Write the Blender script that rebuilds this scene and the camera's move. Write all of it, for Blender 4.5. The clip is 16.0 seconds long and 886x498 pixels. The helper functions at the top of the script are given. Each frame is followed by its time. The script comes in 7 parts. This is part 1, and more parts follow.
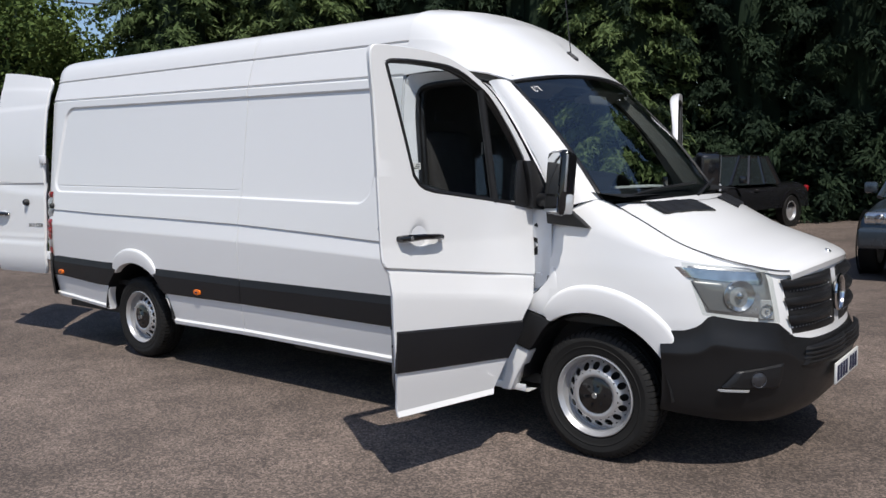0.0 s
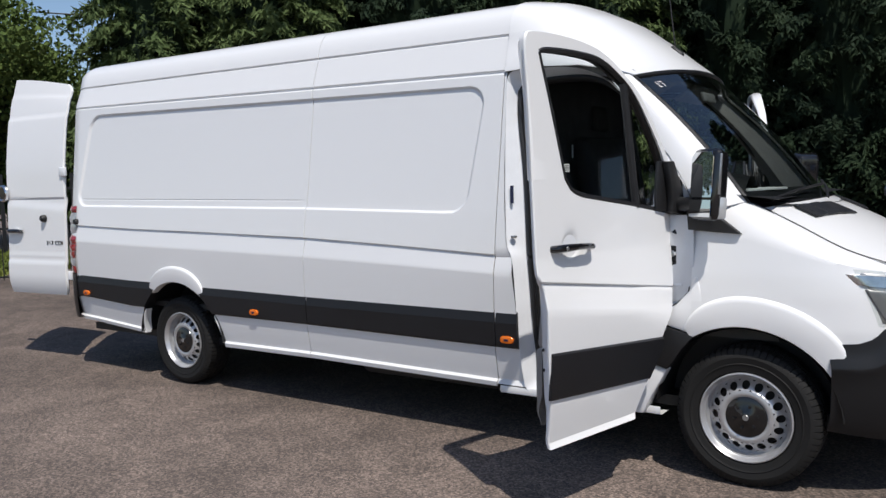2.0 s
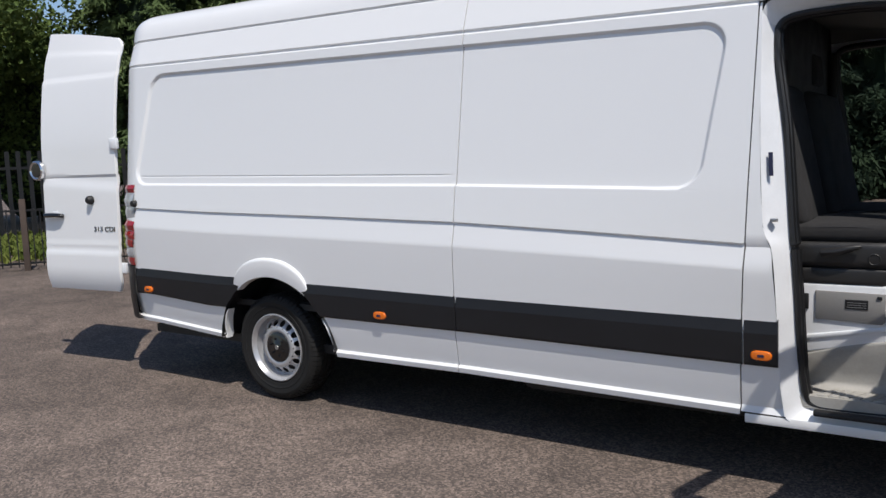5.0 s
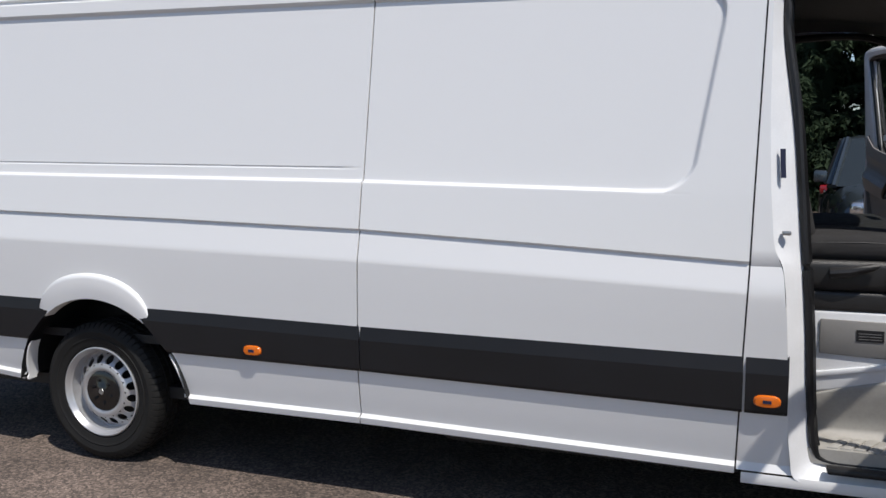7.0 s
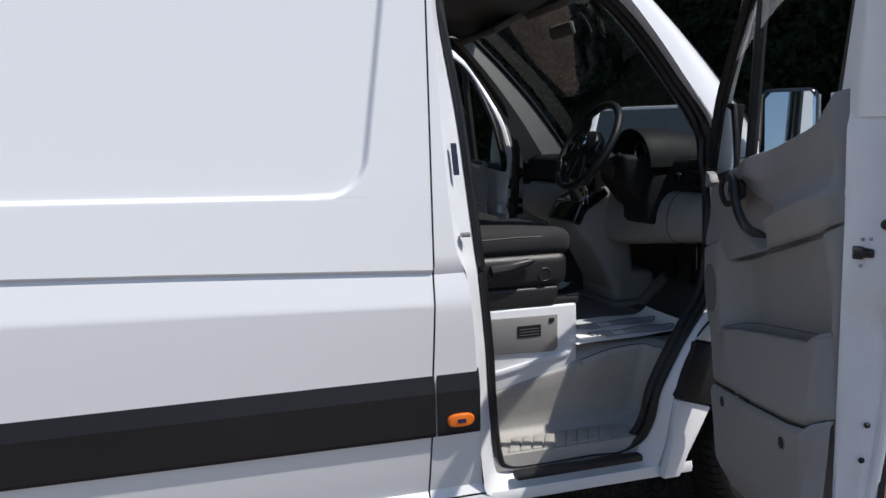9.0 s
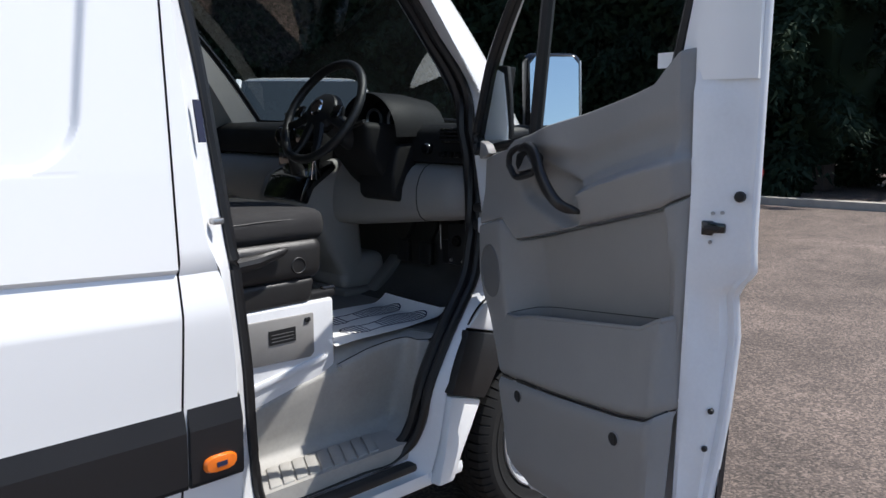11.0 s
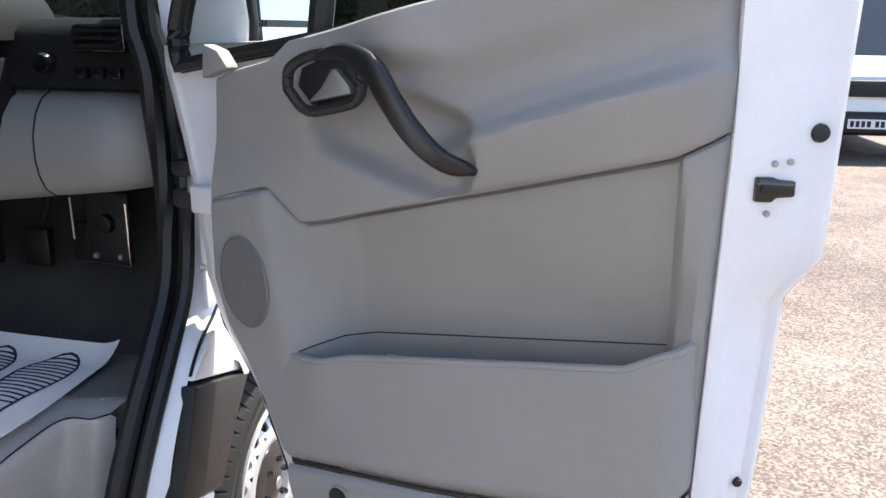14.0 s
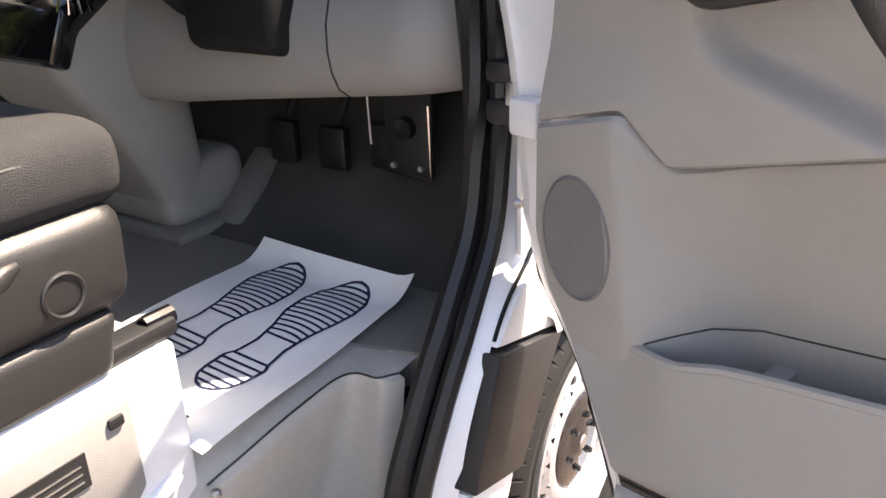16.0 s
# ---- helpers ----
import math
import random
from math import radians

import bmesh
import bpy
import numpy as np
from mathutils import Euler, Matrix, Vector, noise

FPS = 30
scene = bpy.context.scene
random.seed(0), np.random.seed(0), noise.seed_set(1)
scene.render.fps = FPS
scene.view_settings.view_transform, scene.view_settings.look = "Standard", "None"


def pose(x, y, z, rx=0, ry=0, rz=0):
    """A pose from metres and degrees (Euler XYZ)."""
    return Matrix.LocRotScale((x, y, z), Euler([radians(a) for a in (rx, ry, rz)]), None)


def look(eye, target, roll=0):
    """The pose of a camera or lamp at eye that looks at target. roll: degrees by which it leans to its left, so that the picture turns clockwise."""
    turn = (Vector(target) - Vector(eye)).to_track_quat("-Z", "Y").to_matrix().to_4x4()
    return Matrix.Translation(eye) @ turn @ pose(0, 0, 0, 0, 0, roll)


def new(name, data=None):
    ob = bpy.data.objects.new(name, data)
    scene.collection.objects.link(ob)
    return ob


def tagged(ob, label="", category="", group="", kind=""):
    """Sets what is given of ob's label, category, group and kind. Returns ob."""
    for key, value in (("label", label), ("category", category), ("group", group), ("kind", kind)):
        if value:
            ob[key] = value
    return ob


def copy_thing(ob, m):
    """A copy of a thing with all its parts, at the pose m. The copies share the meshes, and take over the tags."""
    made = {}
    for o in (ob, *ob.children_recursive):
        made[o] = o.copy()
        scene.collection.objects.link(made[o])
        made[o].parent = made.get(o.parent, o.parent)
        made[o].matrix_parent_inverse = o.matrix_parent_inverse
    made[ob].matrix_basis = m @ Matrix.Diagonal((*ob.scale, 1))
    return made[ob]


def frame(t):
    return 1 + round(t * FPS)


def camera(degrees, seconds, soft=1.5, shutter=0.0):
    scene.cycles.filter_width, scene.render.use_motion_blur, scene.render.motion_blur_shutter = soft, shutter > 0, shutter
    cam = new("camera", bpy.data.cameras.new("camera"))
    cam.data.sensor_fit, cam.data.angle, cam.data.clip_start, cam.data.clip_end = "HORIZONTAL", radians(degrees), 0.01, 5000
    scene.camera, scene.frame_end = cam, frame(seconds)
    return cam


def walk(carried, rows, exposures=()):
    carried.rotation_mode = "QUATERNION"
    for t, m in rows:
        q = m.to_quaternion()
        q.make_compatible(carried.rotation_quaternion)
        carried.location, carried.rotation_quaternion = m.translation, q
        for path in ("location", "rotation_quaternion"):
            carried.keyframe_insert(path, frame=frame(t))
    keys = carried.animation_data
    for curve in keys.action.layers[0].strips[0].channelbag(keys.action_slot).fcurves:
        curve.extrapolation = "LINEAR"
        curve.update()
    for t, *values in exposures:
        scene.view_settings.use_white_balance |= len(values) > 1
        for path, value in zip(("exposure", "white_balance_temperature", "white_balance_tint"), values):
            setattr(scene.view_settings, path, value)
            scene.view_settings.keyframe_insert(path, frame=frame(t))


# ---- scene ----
cam = camera(56.5, 16.0)
PATH = [
    (0, (6.341, -3.824, 1.563), (5.117, -2.254, 1.37), -1.0),
    (0.5, (6.122, -3.902, 1.554), (4.945, -2.295, 1.379), -1.4),
    (1, (5.884, -3.97, 1.575), (4.751, -2.33, 1.411), -2.2),
    (1.5, (5.655, -3.977, 1.536), (4.531, -2.331, 1.37), -1.9),
    (2, (5.397, -3.984, 1.544), (4.251, -2.353, 1.377), -1.8),
    (2.5, (5.085, -4.031, 1.546), (3.957, -2.386, 1.406), -2.0),
    (3, (4.809, -4.028, 1.556), (3.707, -2.364, 1.431), -2.4),
    (3.5, (4.546, -3.945, 1.577), (3.424, -2.293, 1.462), -2.1),
    (6, (3.355, -3.484, 1.518), (2.328, -1.8, 1.192), -0.5),
    (6.5, (3.117, -3.337, 1.527), (2.231, -1.571, 1.217), -0.3),
    (7, (2.94, -3.007, 1.478), (2.245, -1.145, 1.256), -0.3),
    (7.5, (2.708, -2.826, 1.456), (2.287, -0.88, 1.264), -1.9),
    (8, (2.533, -2.72, 1.481), (2.422, -0.733, 1.276), -2.1),
    (8.5, (2.383, -2.551, 1.453), (2.571, -0.57, 1.251), -2.0),
    (9, (2.232, -2.408, 1.496), (2.816, -0.511, 1.245), -1.7),
    (9.5, (2.052, -2.281, 1.508), (2.989, -0.533, 1.253), -1.6),
    (12, (2.247, -1.36, 1.402), (3.731, -0.094, 0.961), -0.2),
    (12.5, (2.407, -1.184, 1.379), (3.983, -0.065, 0.864), -0.5),
    (13, (2.534, -1.016, 1.38), (4.251, -0.146, 0.835), -0.3),
    (13.5, (2.607, -0.82, 1.396), (4.442, -0.211, 0.887), -0.1),
    (14, (2.649, -0.711, 1.397), (4.543, -0.307, 0.9), 0.5),
    (14.5, (2.686, -0.674, 1.37), (4.544, -0.35, 0.704), 1.2),
    (15, (2.77, -0.635, 1.344), (4.56, -0.265, 0.53), 1.6),
    (15.5, (2.914, -0.563, 1.356), (4.596, 0.135, 0.528), -0.5),
    (16, (3.007, -0.484, 1.388), (4.545, 0.52, 0.597), -1.9),
]
walk(cam, [(t, look(eye, target, roll)) for t, eye, target, roll in PATH],
     [(0.0, -0.1, 6400, 11), (3.5, -0.1, 6400, 11), (7.0, -0.08, 6450, 11), (8.5, -0.06, 6350, 11), (9.5, 0.15, 6250, 12), (12.0, 0.85, 6200, 10), (12.5, 1.3, 6250, 10), (13.0, 2.0, 6600, 12), (14.5, 1.84, 6800, 12), (15.0, 1.85, 7000, 12), (16.0, 2.32, 7900, 18)])

# ---- light ----
SUN = Vector((0.48, -0.37, 1.0)).normalized()
world = bpy.data.worlds.new("sky")
scene.world = world
world.use_nodes = True
wn = world.node_tree.nodes
sky = wn.new("ShaderNodeTexSky")
sky.sky_type = "NISHITA"
sky.sun_disc = False
sky.sun_elevation = math.asin(SUN.z)
sky.sun_rotation = math.atan2(SUN.x, SUN.y)
sky.air_density, sky.dust_density, sky.ozone_density = 1.0, 0.7, 2.5
wn["Background"].inputs["Strength"].default_value = 0.12
world.node_tree.links.new(sky.outputs[0], wn["Background"].inputs["Color"])
sun_data = bpy.data.lights.new("sun", "SUN")
sun_data.energy, sun_data.angle, sun_data.color = 4.4, radians(0.53), (1.0, 0.95, 0.87)
sun = new("sun", sun_data)
sun.matrix_world = look((20 * SUN.x, 20 * SUN.y, 20 * SUN.z), (0, 0, 0))


# ---- materials ----
def material(name, color, rough=0.5, metal=0.0, vary=0.08, scale=6.0, bump=0.0, bump_scale=200.0, coat=0.0, spec=0.5, rnd=0.0, wear=0.2):
    """A surface with broad and fine variation of its colour and roughness, and a fine relief."""
    m = bpy.data.materials.new(name)
    m.use_nodes = True
    nt = m.node_tree
    p = nt.nodes["Principled BSDF"]
    p.inputs["Metallic"].default_value = metal
    p.inputs["Coat Weight"].default_value = coat
    p.inputs["Coat Roughness"].default_value = 0.04
    p.inputs["Specular IOR Level"].default_value = spec
    tc = nt.nodes.new("ShaderNodeTexCoord")
    n1 = nt.nodes.new("ShaderNodeTexNoise")
    n1.inputs["Scale"].default_value, n1.inputs["Detail"].default_value = scale, 5
    n2 = nt.nodes.new("ShaderNodeTexNoise")
    n2.inputs["Scale"].default_value, n2.inputs["Detail"].default_value = scale * 14, 3
    add = nt.nodes.new("ShaderNodeMath")
    add.operation = "MULTIPLY_ADD"
    add.inputs[1].default_value = 0.4
    for n in (n1, n2):
        nt.links.new(tc.outputs["Object"], n.inputs["Vector"])
    nt.links.new(n2.outputs["Fac"], add.inputs[0])
    nt.links.new(n1.outputs["Fac"], add.inputs[2])
    ramp = nt.nodes.new("ShaderNodeMapRange")
    ramp.inputs["From Min"].default_value, ramp.inputs["From Max"].default_value = 0.4, 1.0
    ramp.inputs["To Min"].default_value, ramp.inputs["To Max"].default_value = 1 - vary, 1 + vary
    nt.links.new(add.outputs[0], ramp.inputs["Value"])
    ramp.clamp = False
    last = ramp.outputs["Result"]
    if rnd:
        oi = nt.nodes.new("ShaderNodeObjectInfo")
        rr = nt.nodes.new("ShaderNodeMapRange")
        rr.inputs["To Min"].default_value, rr.inputs["To Max"].default_value = 1 - rnd, 1 + rnd
        nt.links.new(oi.outputs["Random"], rr.inputs["Value"])
        mm = nt.nodes.new("ShaderNodeMath")
        mm.operation = "MULTIPLY"
        nt.links.new(last, mm.inputs[0])
        nt.links.new(rr.outputs["Result"], mm.inputs[1])
        last = mm.outputs[0]
    mul = nt.nodes.new("ShaderNodeVectorMath")
    mul.operation = "SCALE"
    mul.inputs[0].default_value = color
    nt.links.new(last, mul.inputs["Scale"])
    nt.links.new(mul.outputs["Vector"], p.inputs["Base Color"])
    rg = nt.nodes.new("ShaderNodeMapRange")
    rg.inputs["From Min"].default_value, rg.inputs["From Max"].default_value = 0.4, 1.0
    rg.inputs["To Min"].default_value, rg.inputs["To Max"].default_value = rough * (1 - wear), min(rough * (1 + wear), 1.0)
    nt.links.new(add.outputs[0], rg.inputs["Value"])
    rg.clamp = False
    nt.links.new(rg.outputs["Result"], p.inputs["Roughness"])
    if bump:
        n3 = nt.nodes.new("ShaderNodeTexNoise")
        n3.inputs["Scale"].default_value, n3.inputs["Detail"].default_value = bump_scale, 2
        nt.links.new(tc.outputs["Object"], n3.inputs["Vector"])
        b = nt.nodes.new("ShaderNodeBump")
        b.inputs["Strength"].default_value, b.inputs["Distance"].default_value = bump, 0.002
        nt.links.new(n3.outputs["Fac"], b.inputs["Height"])
        nt.links.new(b.outputs["Normal"], p.inputs["Normal"])
    return m


def glass(name, color, rough=0.0, gloss=0.07):
    """A thin pane: clear or tinted, with the gloss of glass."""
    m = bpy.data.materials.new(name)
    m.use_nodes = True
    nt = m.node_tree
    nt.nodes.remove(nt.nodes["Principled BSDF"])
    tr = nt.nodes.new("ShaderNodeBsdfTransparent")
    tr.inputs["Color"].default_value = (*color, 1)
    gl = nt.nodes.new("ShaderNodeBsdfGlossy")
    gl.inputs["Roughness"].default_value = rough
    lw = nt.nodes.new("ShaderNodeLayerWeight")
    lw.inputs["Blend"].default_value = 0.5
    po = nt.nodes.new("ShaderNodeMath")
    po.operation = "POWER"
    nt.links.new(lw.outputs["Facing"], po.inputs[0])
    po.inputs[1].default_value = 5.0
    fr = nt.nodes.new("ShaderNodeMath")
    fr.operation = "MULTIPLY_ADD"
    nt.links.new(po.outputs[0], fr.inputs[0])
    fr.inputs[1].default_value, fr.inputs[2].default_value = 1 - gloss, gloss
    mix = nt.nodes.new("ShaderNodeMixShader")
    nt.links.new(fr.outputs[0], mix.inputs[0])
    nt.links.new(tr.outputs[0], mix.inputs[1])
    nt.links.new(gl.outputs[0], mix.inputs[2])
    nt.links.new(mix.outputs[0], nt.nodes["Material Output"].inputs["Surface"])
    return m


WHITE = material("white_paint", (0.80, 0.80, 0.80), 0.3, 0, 0.004, 0.5, coat=0.5, wear=0.02)
JAMB = material("white_jamb_paint", (0.76, 0.77, 0.79), 0.35, 0, 0.06, 9, coat=0.3)
CLAD = material("black_cladding", (0.012, 0.012, 0.014), 0.40, 0, 0.12, 5, 0.25, 700, spec=0.38)
BUMPER = material("charcoal_bumper", (0.012, 0.012, 0.013), 0.36, 0, 0.12, 5, 0.25, 700, spec=0.36)
TRIM = material("grey_door_plastic", (0.265, 0.256, 0.246), 0.48, 0, 0.07, 7, 0.35, 900)
DASHGREY = material("grey_dash_plastic", (0.275, 0.262, 0.247), 0.55, 0, 0.07, 7, 0.35, 900)
BLACK = material("black_plastic", (0.011, 0.011, 0.012), 0.52, 0, 0.15, 9, 0.25, 600)
GLOSSBLACK = material("gloss_black", (0.008, 0.008, 0.009), 0.12, 0, 0.1, 9, coat=0.4)
RUBBER = material("rubber_seal", (0.007, 0.007, 0.008), 0.45, 0, 0.15, 9, 0.3, 300)
TYRE = material("tyre_rubber", (0.013, 0.0125, 0.012), 0.7, 0, 0.25, 8, 0.4, 300, spec=0.28)
STEEL = material("silver_wheel_paint", (0.50, 0.50, 0.51), 0.34, 0.55, 0.10, 10)
CHROME = material("chrome", (0.75, 0.75, 0.76), 0.12, 1.0, 0.05, 8)
DULLMETAL = material("dull_metal", (0.42, 0.42, 0.42), 0.4, 0.9, 0.15, 20)
MIRROR = material("mirror_glass", (0.85, 0.87, 0.88), 0.01, 1.0, 0.0, 4)
SEATCLOTH = material("seat_cloth", (0.024, 0.023, 0.024), 0.85, 0, 0.15, 12, 0.8, 900)
SEATVINYL = material("seat_plastic", (0.021, 0.020, 0.020), 0.42, 0, 0.15, 8, 0.25, 700)
FLOORMAT = material("grey_floor_lining", (0.165, 0.157, 0.146), 0.6, 0, 0.14, 8, 0.4, 500)
STEPGREY = material("grey_step_plastic", (0.36, 0.345, 0.318), 0.55, 0, 0.16, 6, 0.3, 600)
PAPER = material("paper", (0.84, 0.83, 0.81), 0.8, 0, 0.04, 12, 0.1, 200)
INK = material("navy_ink", (0.012, 0.016, 0.05), 0.7, 0, 0.1, 30)
ORANGE = material("orange_lens", (0.75, 0.16, 0.01), 0.18, 0, 0.12, 40, coat=0.5)
RED = material("red_lens", (0.32, 0.012, 0.015), 0.15, 0, 0.1, 30, coat=0.5)
LAMPCLEAR = material("clear_lamp", (0.55, 0.56, 0.57), 0.2, 0.3, 0.1, 30, coat=0.5)
REFLECTOR = material("lamp_reflector", (0.7, 0.71, 0.72), 0.15, 0.9, 0.25, 25)
HEADLINER = material("headliner", (0.20, 0.195, 0.185), 0.9, 0, 0.08, 10, 0.5, 800)
PLATEWHITE = material("plate_white", (0.75, 0.75, 0.73), 0.35, 0, 0.03, 20)
PLATEYELLOW = material("plate_yellow", (0.75, 0.50, 0.03), 0.35, 0, 0.03, 20)
GLASS = glass("window_glass", (0.80, 0.83, 0.82))
WINDSCREEN = glass("windscreen_glass", (0.70, 0.75, 0.74), gloss=0.17)


# ---- mesh helpers ----
def sharp_rim(me):
    """Marks the open rim of a sheet as sharp."""
    seen = {}
    for p in me.polygons:
        for k in p.edge_keys:
            seen[k] = seen.get(k, 0) + 1
    for e in me.edges:
        if seen.get(tuple(sorted(e.vertices)), 0) < 2:
            e.use_edge_sharp = True


def raw(name, verts, faces, mat, parent=None, smooth=True, angle=35, label="", mats=None):
    me = bpy.data.meshes.new(name)
    me.from_pydata([tuple(v) for v in verts], [], faces)
    me.materials.append(mat)
    if smooth:
        me.polygons.foreach_set("use_smooth", [True] * len(me.polygons))
        me.update()
        me.set_sharp_from_angle(angle=radians(angle))
        sharp_rim(me)
    me.update()
    ob = new(name, me)
    ob.parent = parent
    if label:
        ob["label"] = label
    return ob


def part(name, bm, mat, parent=None, label="", smooth=True, angle=35):
    """Links a bmesh as one mesh object under a thing or a part."""
    bmesh.ops.recalc_face_normals(bm, faces=bm.faces)
    me = bpy.data.meshes.new(name)
    bm.to_mesh(me)
    bm.free()
    me.materials.append(mat)
    if smooth:
        me.polygons.foreach_set("use_smooth", [True] * len(me.polygons))
        me.update()
        me.set_sharp_from_angle(angle=radians(angle))
    ob = new(name, me)
    ob.parent = parent
    if label:
        ob["label"] = label
    return ob


def thing(name, m, label, category, group="", kind=""):
    ob = new(name)
    ob.matrix_world = m
    ob.empty_display_size = 0.1
    return tagged(ob, label, category, group, kind)


def thicken(ob, t, offset=-1.0):
    s = ob.modifiers.new("thickness", "SOLIDIFY")
    s.thickness, s.offset = t, offset
    return ob


def loft(rows, closed=False, flip=False):
    """Verts and faces across rows of equally many points."""
    n = len(rows[0])
    verts = [p for r in rows for p in r]
    faces = []
    for i in range(len(rows) - 1):
        for j in range(n if closed else n - 1):
            k = (j + 1) % n
            q = [i * n + j, i * n + k, (i + 1) * n + k, (i + 1) * n + j]
            faces.append(q[::-1] if flip else q)
    return verts, faces


def spline(pts, n):
    """n points on a smooth line through pts."""
    p = [Vector(q) for q in pts]
    out = []
    m = len(p) - 1
    for k in range(n):
        t = k / (n - 1) * m
        i = min(int(t), m - 1)
        t -= i
        a, b = p[i], p[i + 1]
        ta = (p[i + 1] - p[i - 1]) / 2 if i > 0 else b - a
        tb = (p[i + 2] - p[i]) / 2 if i + 2 <= m else b - a
        t2, t3 = t * t, t * t * t
        out.append((2 * t3 - 3 * t2 + 1) * a + (t3 - 2 * t2 + t) * ta + (-2 * t3 + 3 * t2) * b + (t3 - t2) * tb)
    return out


def tube(pts, r, n=10, closed=False, squash=1.0):
    """A bmesh of a round bar along pts; r may be a list."""
    bm = bmesh.new()
    pts = [Vector(p) for p in pts]
    rings = []
    up = Vector((0, 0, 1))
    m = len(pts)
    for i, p in enumerate(pts):
        if closed:
            d = pts[(i + 1) % m] - pts[i - 1]
        else:
            d = pts[min(i + 1, m - 1)] - pts[max(i - 1, 0)]
        d.normalize()
        a = d.cross(up)
        if a.length < 0.1:
            a = d.cross(Vector((0, 1, 0)))
        a.normalize()
        b = d.cross(a)
        rr = r[i] if isinstance(r, (list, tuple)) else r
        rings.append([bm.verts.new(p + a * rr * math.cos(k * math.tau / n) + b * rr * squash * math.sin(k * math.tau / n)) for k in range(n)])
    for i in range(m if closed else m - 1):
        for k in range(n):
            q = rings[(i + 1) % m]
            bm.faces.new((rings[i][k], rings[i][(k + 1) % n], q[(k + 1) % n], q[k]))
    if not closed:
        bm.faces.new(rings[0])
        bm.faces.new(rings[-1][::-1])
    return bm


def box(x0, x1, y0, y1, z0, z1, bevel=0.0, seg=2, bm=None):
    own = bm is None
    bm = bm or bmesh.new()
    r = bmesh.ops.create_cube(bm, size=1.0, matrix=Matrix.LocRotScale(((x0 + x1) / 2, (y0 + y1) / 2, (z0 + z1) / 2), None, (x1 - x0, y1 - y0, z1 - z0)))
    if bevel:
        es = {e for v in r["verts"] for e in v.link_edges}
        bmesh.ops.bevel(bm, geom=list(es), offset=bevel, segments=seg, profile=0.5, affect="EDGES")
    return bm


def prism(poly, y0, y1, bevel=0.0, seg=2, plane="xz"):
    """A flat plate: the outline poly in the plane, between y0 and y1 across it."""
    bm = bmesh.new()

    def at(p, y):
        return {"xz": (p[0], y, p[1]), "xy": (p[0], p[1], y), "yz": (y, p[0], p[1])}[plane]
    a = [bm.verts.new(at(p, y0)) for p in poly]
    f = bm.faces.new(a)
    r = bmesh.ops.extrude_face_region(bm, geom=[f])
    dv = Vector(at((0, 0), y1 - y0)) - Vector(at((0, 0), 0))
    bmesh.ops.translate(bm, verts=[v for v in r["geom"] if isinstance(v, bmesh.types.BMVert)], vec=dv)
    if bevel:
        bmesh.ops.bevel(bm, geom=bm.edges[:], offset=bevel, segments=seg, profile=0.5, affect="EDGES")
    return bm


def lathe(profile, n=48, axis="y", centre=(0, 0, 0)):
    """A bmesh of a turned thing: profile of (radius, along the axis)."""
    bm = bmesh.new()
    rings = []
    for r, a in profile:
        ring = []
        for k in range(n):
            c, s = r * math.cos(k * math.tau / n), r * math.sin(k * math.tau / n)
            p = (c, a, s) if axis == "y" else (c, s, a) if axis == "z" else (a, c, s)
            ring.append(bm.verts.new(Vector(p) + Vector(centre)))
        rings.append(ring)
    for i in range(len(rings) - 1):
        for k in range(n):
            bm.faces.new((rings[i][k], rings[i][(k + 1) % n], rings[i + 1][(k + 1) % n], rings[i + 1][k]))
    return bm


def sm(a, b, x):
    t = min(max((x - a) / (b - a), 0.0), 1.0)
    return t * t * (3 - 2 * t)


def lin(x, xs, ys):
    return float(np.interp(x, xs, ys))


# ---- the van: body ----
MID = 0.9965
WHEELBASE = 4.325
van = thing("van", pose(0, 0, 0), "long white high-roof panel van with black side strips and open doors", "van")

NOM = [0.378, 0.595, 0.79, 1.178, 1.374, 2.12, 2.185, 2.385]


def heights(x):
    return [lin(x, [-1.6, -1.11, -0.29, 0.56, 1.47, 2.94], [0.47, 0.445, 0.385, 0.368, 0.372, 0.352]),
            lin(x, [-1.14, -0.54, 1.44, 2.94], [0.641, 0.6, 0.594, 0.576]),
            lin(x, [-1.3, -0.54, 1.44, 2.94], [0.835, 0.818, 0.793, 0.787]),
            lin(x, [-1.5, -0.5, 0.5, 1.45, 2.2, 2.95, 3.1], [1.255, 1.222, 1.202, 1.178, 1.142, 1.10, 1.09]),
            lin(x, [-1.3, 1.46, 2.68, 3.0], [1.415, 1.376, 1.344, 1.337]),
            2.08 + (2.85 - x) * 0.026, 2.143 + (2.98 - x) * 0.026, 2.355 + (2.98 - x) * 0.017]


def inset(v):
    return lin(v, [0.35, 0.378, 0.388, 0.402, 0.45, 0.595, 0.79, 0.95, 1.052, 1.066, 1.168, 1.178, 1.188, 2.172, 2.182, 2.188, 2.198, 2.376, 2.385, 2.394],
               [0.058, 0.050, 0.048, 0.064, 0.052, 0.025, 0.013, 0.004, 0.0, 0.0015, 0.021, 0.025, 0.013, 0.124, 0.136, 0.136, 0.128, 0.184, 0.194, 0.184])


ROOF = spline([(0.184, 0.008), (0.204, 0.075), (0.235, 0.135), (0.295, 0.182), (0.40, 0.213), (0.62, 0.246), (MID, 0.262)], 41)
RECESS = [(-1.27, 1.374), (-1.09, 2.12), (2.86, 2.12), (2.74, 1.374)]


